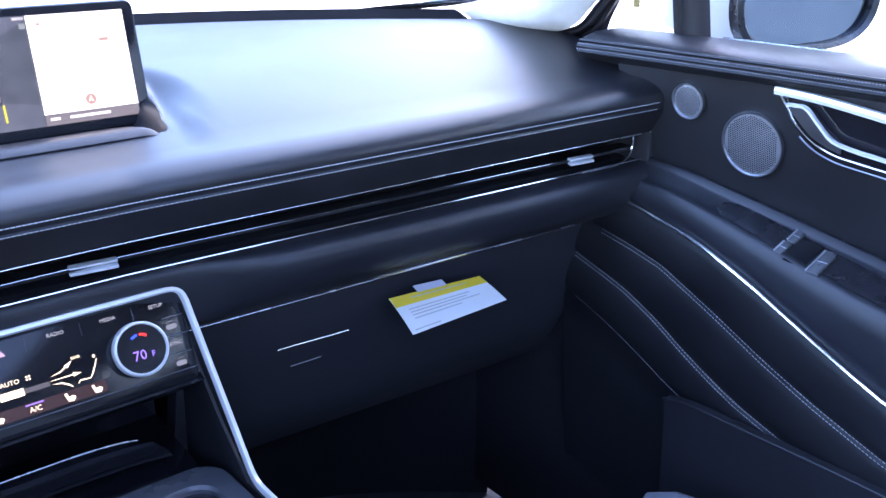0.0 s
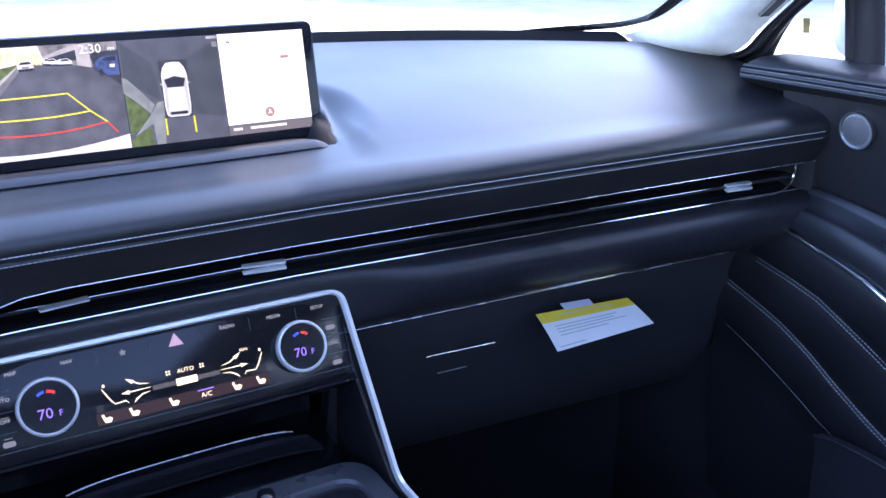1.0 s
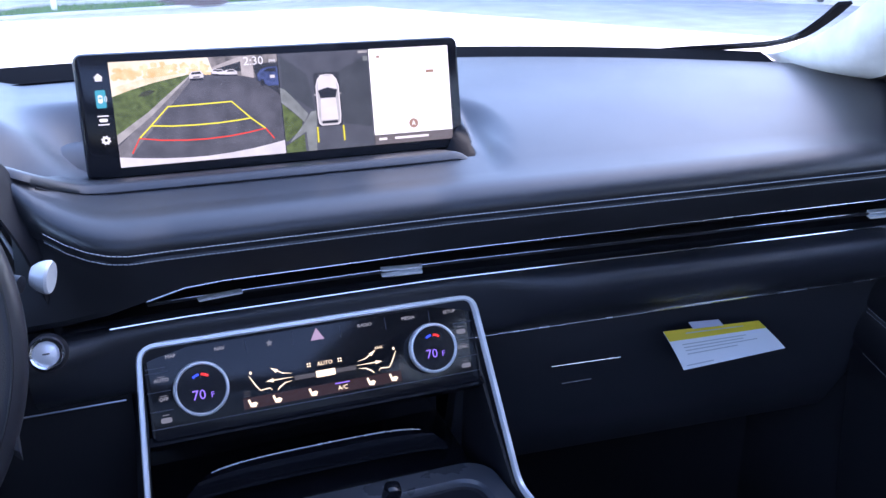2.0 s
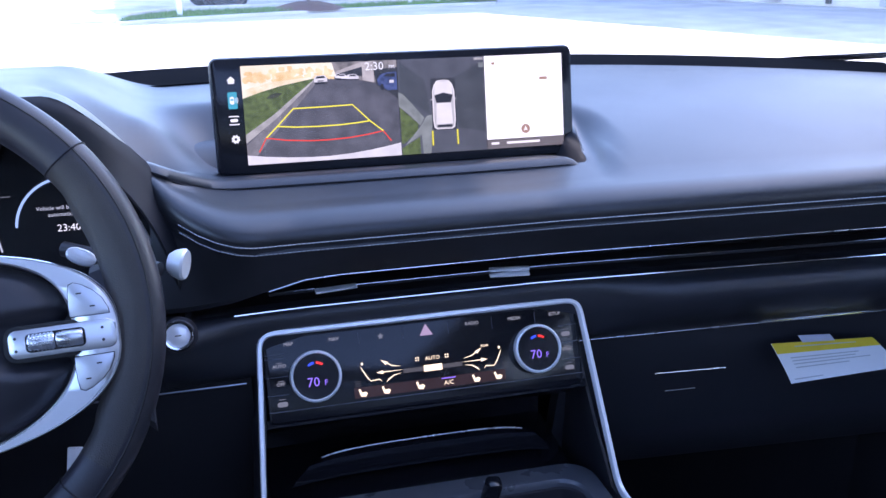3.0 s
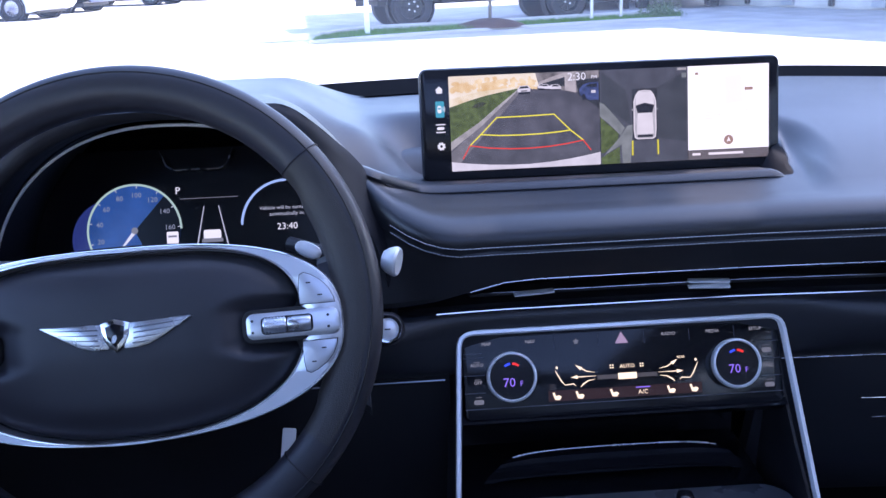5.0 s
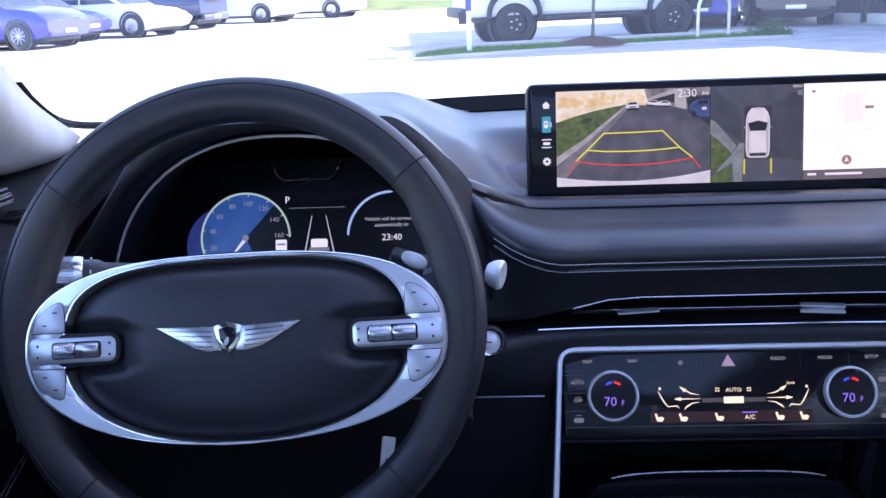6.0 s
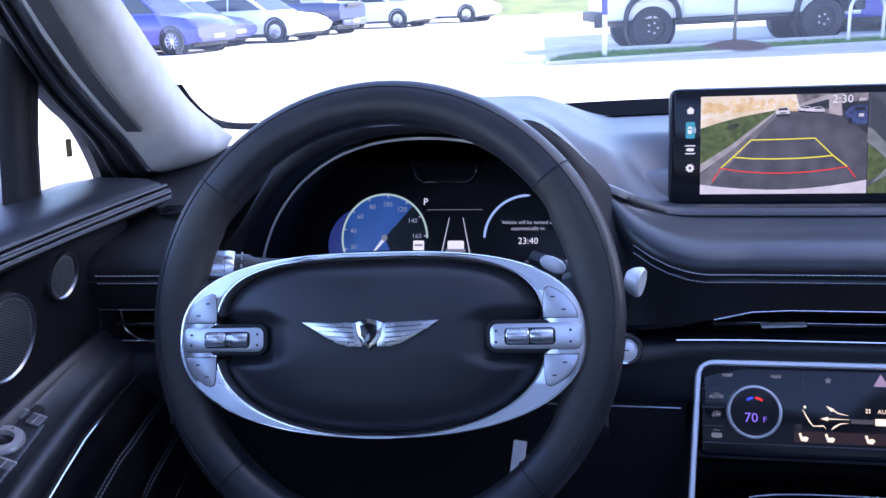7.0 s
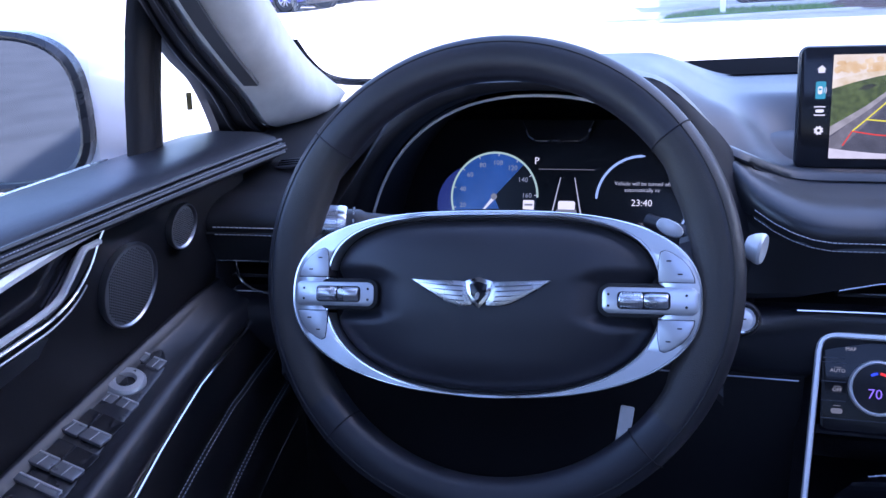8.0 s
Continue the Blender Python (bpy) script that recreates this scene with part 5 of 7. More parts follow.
def climate_marks():
    for x, w in ((-0.130, "MAP"), (-0.088, "NAV"), (0.046, "RADIO"), (0.089, "MEDIA"), (0.131, "SETUP")):
        panel_word(w, x, 0.0328, 0.0045, L_WHITE)
    st = []
    for k in range(10):
        a, r = math.pi / 2 + k * math.pi / 5, 0.0034 if k % 2 == 0 else 0.0016
        st.append((-0.044 + r * math.cos(a), 0.0305 + r * math.sin(a)))
    on_panel("star", flat(st), L_DIM, "small star symbol")
    on_panel("hazard_button", flat([(-0.0065, 0.0265), (0.0065, 0.0265), (0.0, 0.0375)]), L_PINK, "pink hazard triangle")
    for s in (-1, 1):
        m = s * 0.108
        for k, w in enumerate((("AUTO", "OFF", "") if s < 0 else ("", "SYNC", ""))):
            if w:
                panel_word(w, s * 0.1400, 0.0135 - 0.0165 * k, 0.0045, L_WHITE)
            else:
                on_panel("symbol", flat(rrect(0.0095, 0.0045, 0.0018, 3, s * 0.1400, 0.012 - 0.0165 * k)), L_DIM, "small pale symbol")
            on_panel("symbol", flat(rrect(0.006, 0.0006, 0.0002, 1, s * 0.1400, 0.0165 - 0.0165 * k)), L_DIM)
        for y in (0.0205, 0.0040, -0.0125):
            on_panel("groove", poly_line([(s * 0.153, y), (s * 0.133, y)], 0.0006), GROOVE, "fine groove between buttons")
        z = 0.0068
        on_panel("dial_arc", poly_line([(m + 0.0105 * math.cos(radians(a)), 0.003 + 0.0105 * math.sin(radians(a))) for a in frange(128, 96, 6)], 0.0022, z), L_BLUE, "blue arc on the dial")
        on_panel("dial_arc", poly_line([(m + 0.0105 * math.cos(radians(a)), 0.003 + 0.0105 * math.sin(radians(a))) for a in frange(86, 50, 6)], 0.0022, z), L_RED, "red arc on the dial")
        on_panel("word", words("70", 0.0120, pose(m - 0.003, -0.0045, z)), L_VIOLET, "violet temperature digits")
        on_panel("word", words("F", 0.0072, pose(m + 0.0085, -0.0058, z)), L_VIOLET, "violet letter")
    for x in (-0.065, -0.0225, 0.022, 0.066, 0.110):
        on_panel("groove", poly_line([(x, 0.0255), (x, 0.0365)], 0.0005), GROOVE, "fine groove between buttons")
    on_panel("groove", poly_line([(-0.152, 0.0245), (-0.135, 0.0245)], 0.0006), GROOVE)
    panel_word("AUTO", 0.0035, 0.0045, 0.0052, L_AMBER)
    panel_word("REAR", 0.056, 0.0100, 0.0032, L_AMBER)
    for x in (-0.0115, 0.0175):
        for a in range(4):
            on_panel("fan_icon", flat([(x + 0.0016 * math.cos(radians(a * 90 + 45)) + u, 0.0050 + 0.0016 * math.sin(radians(a * 90 + 45)) + v) for u, v in oval(0.0008, 0.0008, 8)]), L_AMBER)
    on_panel("fan_bar", flat(box2(-0.026, -0.0065, 0.032, -0.0025)), L_GREY, "grey fan speed bar")
    on_panel("fan_level", flat(box2(-0.006, -0.0075, 0.012, -0.0015), 0.0003), L_AMBER, "bright fan speed block")
    for s in (-1, 1):
        c = 0.003
        for pts, w in (([(c + s * 0.030, -0.0030), (c + s * 0.044, -0.0030), (c + s * 0.049, -0.0030)], [0.0003, 0.0009, 0.0009]),
                       ([(c + s * 0.031, 0.0005), (c + s * 0.039, 0.0020), (c + s * 0.044, 0.0050)], [0.0002, 0.0010, 0.0010]),
                       ([(c + s * 0.031, -0.0060), (c + s * 0.038, -0.0070), (c + s * 0.043, -0.0100), (c + s * 0.0455, -0.0125)], [0.0002, 0.0010, 0.0014, 0.0003])):
            on_panel("air_arrow", poly_line(pts, w), L_AMBER, "amber air flow arrow")
        on_panel("air_arrow", flat([(c + s * 0.0545, -0.003), (c + s * 0.0480, -0.0012), (c + s * 0.0480, -0.0048)][::s]), L_AMBER)
        on_panel("air_arrow", flat([(c + s * 0.0495, 0.0085), (c + s * 0.0425, 0.0058), (c + s * 0.0450, 0.0032)][::s]), L_AMBER)
        on_panel("seat_icon", flat([(c + s * 0.0672 + u, 0.0068 + v) for u, v in oval(0.0011, 0.0014, 10)]), L_AMBER)
        on_panel("seat_icon", poly_line([(c + s * 0.069, 0.0045), (c + s * 0.0665, -0.0005), (c + s * 0.0635, -0.0060), (c + s * 0.0605, -0.0098), (c + s * 0.052, -0.0092), (c + s * 0.050, -0.0115)], [0.0004, 0.0010, 0.0011, 0.0008, 0.0010, 0.0003]), L_AMBER, "amber seated outline")
        for k in range(3):
            on_panel("seat_icon", poly_line([(c + s * 0.070, -0.009 - k * 0.002), (c + s * 0.0755, -0.009 - k * 0.002)], 0.0006), L_GREY)
    on_panel("lower_strip", flat(box2(-0.074, -0.0245, 0.074, -0.0145), -0.0002), L_BROWN, "dim lit button strip")
    for x in (-0.066, -0.044, -0.011, 0.044, 0.066):
        on_panel("seat_button", flat([(x - 0.004, -0.0165), (x - 0.002, -0.0160), (x - 0.001, -0.0195), (x + 0.0025, -0.0190), (x + 0.0045, -0.0205), (x + 0.0025, -0.0235), (x - 0.002, -0.0230)]), L_AMBER, "amber seat symbol")
    panel_word("A/C", 0.017, -0.0205, 0.0058, L_AMBER)
    on_panel("dial_arc", flat(box2(0.010, -0.0165, 0.024, -0.0155)), L_VIOLET, "violet light bar")
    on_panel("groove", poly_line([(-0.153, -0.0275), (0.153, -0.0275)], 0.0007), GROOVE)


climate_marks()

# instrument display
I_BLUE = glow("gauge_blue", (0.035, 0.12, 0.40), 0.7, vary=0.2, vscale=30)
I_BLUE2 = glow("gauge_blue_dim", (0.03, 0.05, 0.22), 0.8)
I_RIM = glow("gauge_rim", (0.60, 0.85, 0.72), 0.7)
I_ARC = glow("gauge_arc", (0.42, 0.62, 1.0), 0.9)
I_TEXT = glow("gauge_text", (0.70, 0.75, 0.85), 0.75)
I_NUM = glow("gauge_number", (0.62, 0.72, 0.90), 0.42)
I_GREY = glow("gauge_grey", (0.35, 0.37, 0.42), 0.6)
I_NEEDLE = glow("gauge_needle", (0.85, 0.88, 0.95), 0.9)


def instruments():
    """Drawn on the display; the first point is its middle."""
    def at(x, z):
        """From the car's width and height to the display's plane."""
        return x - (HC - 0.008), (z - 1.105) / math.cos(radians(20))
    gx, gy = at(-0.4795, 1.0892)
    R = 0.0468
    on_cluster("gauge", flat([(gx + x, gy + y) for x, y in oval(R, R, 48, 2, -65, 205)][:]), I_BLUE, "blue speed gauge")
    on_cluster("gauge_shade", flat([(gx, gy)] + [(gx + R * math.cos(radians(a)), gy + R * math.sin(radians(a))) for a in frange(-65, 48, 16)], 0.0003), GAUGE_DARK, "dark part of the gauge")
    on_cluster("gauge_glow", flat([(gx - 0.022 + x * 0.9, gy - 0.008 + y) for x, y in oval(R, R * 0.9, 40)], -0.0003), I_BLUE2, "dim blue glow")
    on_cluster("gauge_ring", poly_line([(gx + (R + 0.001) * math.cos(radians(a)), gy + (R + 0.001) * math.sin(radians(a))) for a in frange(0, 205, 40)], 0.0022, 0.0006), I_RIM, "pale green gauge ring")
    for k, n in enumerate((20, 40, 60, 80, 100, 120, 140, 160)):
        a = radians(196 - k * 27.6)
        on_cluster("word", words(str(n), 0.0074, pose(gx + 0.0362 * math.cos(a), gy + 0.0368 * math.sin(a), 0.0006)), I_NUM, "gauge number")
        on_cluster("tick", poly_line([(gx + 0.0442 * math.cos(a), gy + 0.0442 * math.sin(a)), (gx + 0.0475 * math.cos(a), gy + 0.0475 * math.sin(a))], 0.0009, 0.0006), I_TEXT)
    a = radians(232)
    on_cluster("needle", poly_line([(gx, gy - 0.001), (gx + 0.026 * math.cos(a), gy + 0.026 * math.sin(a))], [0.004, 0.0012], 0.0008), I_NEEDLE, "pale needle")
    on_cluster("needle_hub", flat([(gx + x, gy + y) for x, y in oval(0.0035, 0.0035, 16)], 0.0009), I_GREY)
    x, y = at(-0.434, 1.126)
    on_cluster("word", words("P", 0.0105, pose(x, y, 0.0006)), C_TEXT, "white gear letter")
    on_cluster("divider", poly_line([(x + 0.002, y - 0.0085), (x + 0.062, y - 0.0085)], 0.0006, 0.0006), I_GREY)
    x, y = at(-0.400, 1.078)
    for s in (-1, 1):
        on_cluster("lane_line", poly_line([(x + s * 0.0165, y - 0.010), (x + s * 0.0075, y + 0.034)], [0.0016, 0.0008], 0.0006), I_TEXT, "white lane line")
    on_cluster("car_icon", flat(rrect(0.018, 0.010, 0.002, 3, x, y + 0.004), 0.0006), C_TEXT, "white car symbol")
    on_cluster("car_icon", flat(rrect(0.022, 0.004, 0.001, 2, x, y - 0.002), 0.0008), I_GREY)
    on_cluster("tile", flat(rrect(0.012, 0.014, 0.001, 2, x - 0.041, y + 0.002), 0.0006), C_TEXT, "white sign tile")
    on_cluster("tile", flat(rrect(0.009, 0.002, 0.0004, 1, x - 0.041, y + 0.004), 0.0008), I_GREY)
    rx, ry = at(-0.322, 1.088)
    on_cluster("arc", poly_line([(rx + 0.047 * math.cos(radians(a)), ry + 0.047 * math.sin(radians(a))) for a in frange(178, 88, 20)], [0.002] + [0.0026] * 18 + [0.001], 0.0006), I_ARC, "pale blue arc")
    on_cluster("arc", poly_line([(rx + 0.047 * math.cos(radians(a)), ry + 0.047 * math.sin(radians(a))) for a in frange(-40, 6, 12)], 0.0022, 0.0006), I_ARC, "pale blue arc")
    on_cluster("word", words("Vehicle will be turned off", 0.0056, pose(rx, ry + 0.018, 0.0006)), I_TEXT, "white message")
    on_cluster("word", words("automatically in:", 0.0056, pose(rx, ry + 0.0115, 0.0006)), I_TEXT, "white message")
    on_cluster("word", words("23:40", 0.0098, pose(rx, ry - 0.002, 0.0006)), C_TEXT, "white countdown digits")
    on_cluster("word", words("OK", 0.0045, pose(rx, ry - 0.024, 0.0006)), I_GREY)
    sx, sy = at(-0.412, 1.156)
    on_cluster("sensor_cover", plate([(sx - 0.038, sy + 0.010), (sx - 0.030, sy - 0.007), (sx - 0.024, sy - 0.010), (sx + 0.024, sy - 0.010), (sx + 0.030, sy - 0.007), (sx + 0.038, sy + 0.010)], 0.006, pose(0, 0, 0.0)), SCREEN_BLACK, "black sensor cover")
    on_cluster("sensor_edge", tube([(sx - 0.038, sy + 0.010, 0.007), (sx - 0.031, sy - 0.006, 0.007), (sx - 0.024, sy - 0.0105, 0.007), (sx + 0.024, sy - 0.0105, 0.007), (sx + 0.031, sy - 0.006, 0.007), (sx + 0.038, sy + 0.010, 0.007)], 0.0009, 5), ALU, "thin grey edge of the cover")


GAUGE_DARK = mat("gauge_dark", (0.004, 0.004, 0.008), 0.3)
instruments()


# ---------------------------------------------------------------- stalks, start button, column lever
def stalks():
    t = thing("indicator_stalk", (-0.47, -0.27, 1.13), "black stalk with a knurled silver end cap", "stalk")
    a, d = Vector((-0.4616, -0.2604, 1.1276)), Vector((-0.932, -0.331, 0.110)).normalized()
    m = Matrix.Translation(a) @ d.to_track_quat("Z", "Y").to_matrix().to_4x4() @ Matrix.Diagonal((1.35, 1.35, 1.05, 1))
    part("lever", lathe([(0, 0), (0.0070, 0), (0.0072, 0.03), (0.0082, 0.060), (0.0098, 0.064), (0.0098, 0.0745), (0, 0.0745)], m, 28), PLASTIC, t, "black lever")
    part("lever_mark", merge(*[rbox(0.0012, 0.0028, 0.0006, m @ pose(0.0098 * math.cos(q), 0.0098 * math.sin(q), 0.069, 0, 90, 0) @ pose(0, 0, 0), 0) for q in frange(0, 2 * math.pi, 13)[:-1]]), WHITE_PAINTED, t, "small pale symbols")
    part("end_cap", lathe([(0, 0.0745), (0.0112, 0.0745), (0.0118, 0.0765), (0.0118, 0.081), (0.0113, 0.0815), (0.0113, 0.0975), (0.0118, 0.098), (0.0118, 0.1015), (0.0108, 0.1035), (0, 0.1040)], m, 36), ALU, t, "knurled silver cap")
    kn = [rbox(0.0008, 0.0010, 0.0010, m @ pose(0.0113 * math.cos(q), 0.0113 * math.sin(q), 0.0825 + i * 0.0016 + (0.0008 if k % 2 else 0), 0, 0, math.degrees(q)) @ pose(0, 0, 0, 45), 0) for k, q in enumerate(frange(0, 2 * math.pi, 45)[:-1]) for i in range(10)]
    part("knurling", merge(*kn), ALU_DARK, t)
    t = thing("gear_stalk", (-0.29, -0.24, 1.12), "pale grey stalk end behind the steering wheel", "stalk")
    a, b = Vector((-0.300, -0.205, 1.124)), Vector((-0.219, -0.252, 1.112))
    d = (b - a).normalized()
    m = Matrix.Translation(a) @ d.to_track_quat("Z", "Y").to_matrix().to_4x4()
    part("lever", lathe([(0, 0), (0.006, 0), (0.0065, 0.083), (0, 0.083)], m, 20), PLASTIC, t, "black lever")
    part("end_cap", lathe([(0, 0.083), (0.0075, 0.083), (0.0105, 0.087), (0.0122, 0.092), (0.0125, 0.0945), (0.0112, 0.0965), (0, 0.0955)], m @ pose(0, 0, 0, 0, 12, 0), 28), WHITE_PAINTED, t, "pale grey cap")
    t = thing("start_button", (-0.217, -0.215, 1.05), "round silver-ringed start button on the dashboard", "button")
    m = pose(-0.2215, -0.226, 1.0495, 68, 0, 0) @ Matrix.Scale(0.86, 4)
    part("ring", lathe([(0.0140, -0.006), (0.0142, 0.002), (0.0130, 0.004), (0.0112, 0.0035), (0.0105, 0.001)], m, 32), CHROME, t, "bright ring")
    part("cap", lathe([(0, 0.0030), (0.008, 0.0028), (0.0108, 0.0012), (0.0108, -0.004)], m, 32), SATIN, t, "silver cap")
    part("cap_mark", plate(rrect(0.006, 0.0012, 0.0005, 2), 0.0002, m @ pose(0, 0, 0.0031)), PLASTIC, t)
    part("housing", lathe([(0.0175, -0.03), (0.0165, -0.012), (0.0150, -0.006), (0.0130, -0.005)], m, 32), PLASTIC, t, "black housing")
    t = thing("column_tag", (-0.319, -0.21, 0.90), "pale grey narrow plate under the steering column", "plate")
    part("plate", rbox(0.0125, 0.004, 0.082, pose(-0.320, -0.213, 0.909, -18, 7, 0), 0.0015), WHITE_PAINTED, t)
    t = thing("knee_panel", (-0.42, -0.12, 0.75), "black panel below the steering column", "panel")
    rows = [[(x, -0.135 - 0.05 * abs(x + 0.42), 1.02), (x, -0.15, 0.99), (x, -0.145, 0.93), (x, -0.10, 0.80), (x, 0.0, 0.66)] for x in frange(-0.69, -0.165, 14)]
    part("panel", slab(rows, (0, 0.02, 0)), PLASTIC_SOFT, t)
    part("seam", tube([(x, -0.1515, 0.962) for x in frange(-0.56, -0.17, 6)], 0.0009, 5), ALU_DARK, t, "thin metal line")


stalks()

# ---------------------------------------------------------------- doors
SWITCH_GREY = mat("switch_grey", (0.15, 0.153, 0.165), 0.30, 0.4, rvary=0.04, vscale=60)
SATIN_BLACK = mat("satin_black_plastic", (0.018, 0.018, 0.022), 0.28, vary=0.1, rvary=0.04, vscale=40)


def door_bow(y):
    return 0.03 * (1 - math.exp(-max(0.0, -y - 0.165) / 0.25))


def face_x(y, z):
    """The upper door panel's distance from the car's middle."""
    return 0.668 + (1.165 - z) / 0.135 * 0.022 + door_bow(y) * 0.8


STRIP = [(-0.245, 1.010), (-0.277, 1.004), (-0.356, 0.986), (-0.42, 0.963), (-0.467, 0.943), (-0.517, 0.922), (-0.568, 0.902), (-0.70, 0.865), (-0.9, 0.82)]


def strip_z(y, s=1):
    """Height of the bright strip; the driver's side sits a little higher."""
    more = 0.019 + 0.07 * max(0.0, -y - 0.26) if s < 0 else 0.0
    return more + strip_base(y)


def strip_base(y):
    for (a, za), (b, zb) in zip(STRIP, STRIP[1:]):
        if y >= b:
            return lerp(za, zb, (y - a) / (b - a))
    return STRIP[-1][1]


def door(s):
    t = thing("car_door", (s * 0.72, -0.6, 0.55), "black leather car door with round speaker grilles and silver pull", "car door", "front doors")

    def at(x, y, z):
        return Vector((s * x, y, z))
    ys = frange(-0.165, -1.15, 26)
    bow = door_bow
    rows = []
    for y in ys:
        b = bow(y)
        rows.append([at(0.765 + b, y, 1.150), at(0.767 + b, y, 1.178), at(0.757 + b, y, 1.185), at(0.720 + b, y, 1.190), at(0.676 + b, y, 1.189), at(0.657 + b, y, 1.184), at(0.649 + b, y, 1.176), at(0.650 + b, y, 1.168), at(0.668 + b, y, 1.158)])
    part("sill_pad", slab(rows, (s * 0.01, 0, -0.004)), LEATHER, t, "black leather sill pad", smooth=50)
    for z, x in ((1.1815, 0.6510), (1.1755, 0.6475), (1.1695, 0.6485)):
        part("piping", tube([at(x + bow(y), y, z) for y in ys], 0.0021, 6), LEATHER_DARK, t, "leather piping")
    for z, x in ((1.1785, 0.6470), (1.1725, 0.6455)):
        part("stitching", stitches([at(x + bow(y), y, z) for y in ys], 0.0022, 0.0010, 0.0004, up=(-s, 0, 0)), THREAD_DARK, t, "pale seam thread")
    rows = [[at(face_x(y, z), y, z) for z in frange(1.166, 0.93, 10)] for y in frange(-0.205, -1.15, 24)]
    part("upper_panel", slab(rows, (s * 0.02, 0, 0)), LEATHER_DARK, t, "black leather upper panel")
    # arm rest: a roll along the panel, a sunken bed for the switches and a broad inner roll
    rise = -0.006 * s

    def zj(y):
        pts = ((-0.20, 1.060), (-0.25, 1.059), (-0.30, 1.053), (-0.38, 1.038), (-0.52, 1.010), (-0.8, 0.97), (-1.2, 0.95))
        for (ya, za), (yb, zb) in zip(pts, pts[1:]):
            if y >= yb:
                return lerp(za, zb, (y - ya) / (yb - ya)) + rise
        return pts[-1][1] + rise
    rows = []
    for y in frange(-0.248, -1.15, 44):
        zs = strip_z(y, s)
        zt = zj(y)
        xi = 0.655 - 0.02 * smooth01((-y - 0.235) / 0.4)
        xo = face_x(y, zt) + 0.001
        dip = 0.004 * smooth01((-y - 0.26) / 0.11)
        zr = zt - 0.015
        zi = min(zr - 0.010, lerp(zr, zs, 0.35))

        def zb(x):
            return lerp(zt, zr, (xo - x) / (xo - xi)) - dip
        rows.append([at(xo + 0.004, y, zt + 0.002), at(xo - 0.001, y, zt - 0.001), at(xo - 0.004, y, zt + 0.003), at(xo - 0.008, y, zt + 0.002), at(xo - 0.011, y, zb(xo - 0.011) + 0.002), at(xo - 0.013, y, zb(xo - 0.013)), at(xi + 0.016, y, zb(xi + 0.016)), at(xi + 0.013, y, zr + 0.001), at(xi + 0.008, y, zr + 0.001), at(xi + 0.003, y, zr - 0.003), at(xi, y, zi), at(xi - 0.001, y, lerp(zi, zs, 0.5)), at(xi + 0.001, y, zs + 0.003), at(xi + 0.005, y, zs - 0.003)])
    part("arm_rest", slab(rows, (s * 0.015, 0, -0.008)), LEATHER, t, "padded black arm rest", smooth=85)
    line = [at(0.6545 - 0.02 * smooth01((-y - 0.235) / 0.4), y, strip_z(y, s)) for y in frange(-0.245, -1.0, 22)]
    part("bright_strip", tube(line, 0.0023 if s > 0 else 0.0014, 8), CHROME, t, "bright metal strip")
    # lower panel in two soft folds with seams
    seams = (((-0.20, 0.966), (-0.258, 0.955), (-0.297, 0.946), (-0.368, 0.917), (-0.441, 0.886), (-0.501, 0.864), (-0.577, 0.840), (-0.72, 0.81)),
             ((-0.17, 0.922), (-0.218, 0.908), (-0.249, 0.898), (-0.292, 0.879), (-0.335, 0.855), (-0.375, 0.836), (-0.413, 0.821), (-0.462, 0.808), (-0.502, 0.798), (-0.66, 0.77)),
             ((-0.15, 0.869), (-0.178, 0.859), (-0.214, 0.846), (-0.27, 0.821), (-0.314, 0.800), (-0.337, 0.791), (-0.42, 0.765), (-0.55, 0.74)))

    def seam_z(k, y):
        return seam_base(k, y) + (min(0.040, 0.019 + 0.13 * max(0.0, -y - 0.28)) if s < 0 else 0.0)

    def seam_base(k, y):
        for (ya, za), (yb, zb) in zip(seams[k], seams[k][1:]):
            if y >= yb:
                return lerp(za, zb, min(1.0, max(-0.5, (y - ya) / (yb - ya))))
        return seams[k][-1][1]

    def low_x(y, z):
        """The lower panel: soft bulges between the seams."""
        zs = strip_z(y, s) - 0.002
        edges = [zs, seam_z(0, y), seam_z(1, y), seam_z(2, y), 0.46]
        x = 0.660 - 0.02 * smooth01((-y - 0.235) / 0.4) + 0.09 * max(0.0, zs - z) ** 1.5
        for za, zb in zip(edges, edges[1:]):
            if za >= z >= zb:
                x -= (0.006 if zb > 0.5 else 0.0) * abs(math.sin(math.pi * (za - z) / (za - zb))) ** 0.6
        return x
    rows = []
    for y in frange(-0.15, -1.15, 34):
        zs = strip_z(y, s) - 0.002
        zz = []
        edges = [zs, seam_z(0, y), seam_z(1, y), seam_z(2, y)]
        for za, zb in zip(edges, edges[1:]):
            zz += [lerp(za, zb, q) for q in (0, 0.06, 0.2, 0.4, 0.6, 0.8, 0.94)]
        zz += [edges[-1], edges[-1] - 0.05, edges[-1] - 0.12, 0.46]
        rows.append([at(low_x(y, z), y, z) for z in zz])
    part("lower_panel", slab(rows, (s * 0.02, 0, 0)), LEATHER_DARK, t, "black leather lower panel in soft folds", smooth=60)
    for k in range(3):
        for off in ((0.0, 0.004) if k < 2 else (0.0,)):
            ln = [at(low_x(y, seam_z(k, y) - off - 0.001) - 0.0004, y, seam_z(k, y) - off) for y in frange(-0.17 if k else -0.21, -0.85, 60)]
            part("stitching", stitches(ln, 0.0028, 0.0014, 0.00035, up=(-s, 0, 0)), THREAD, t, "pale seam thread")
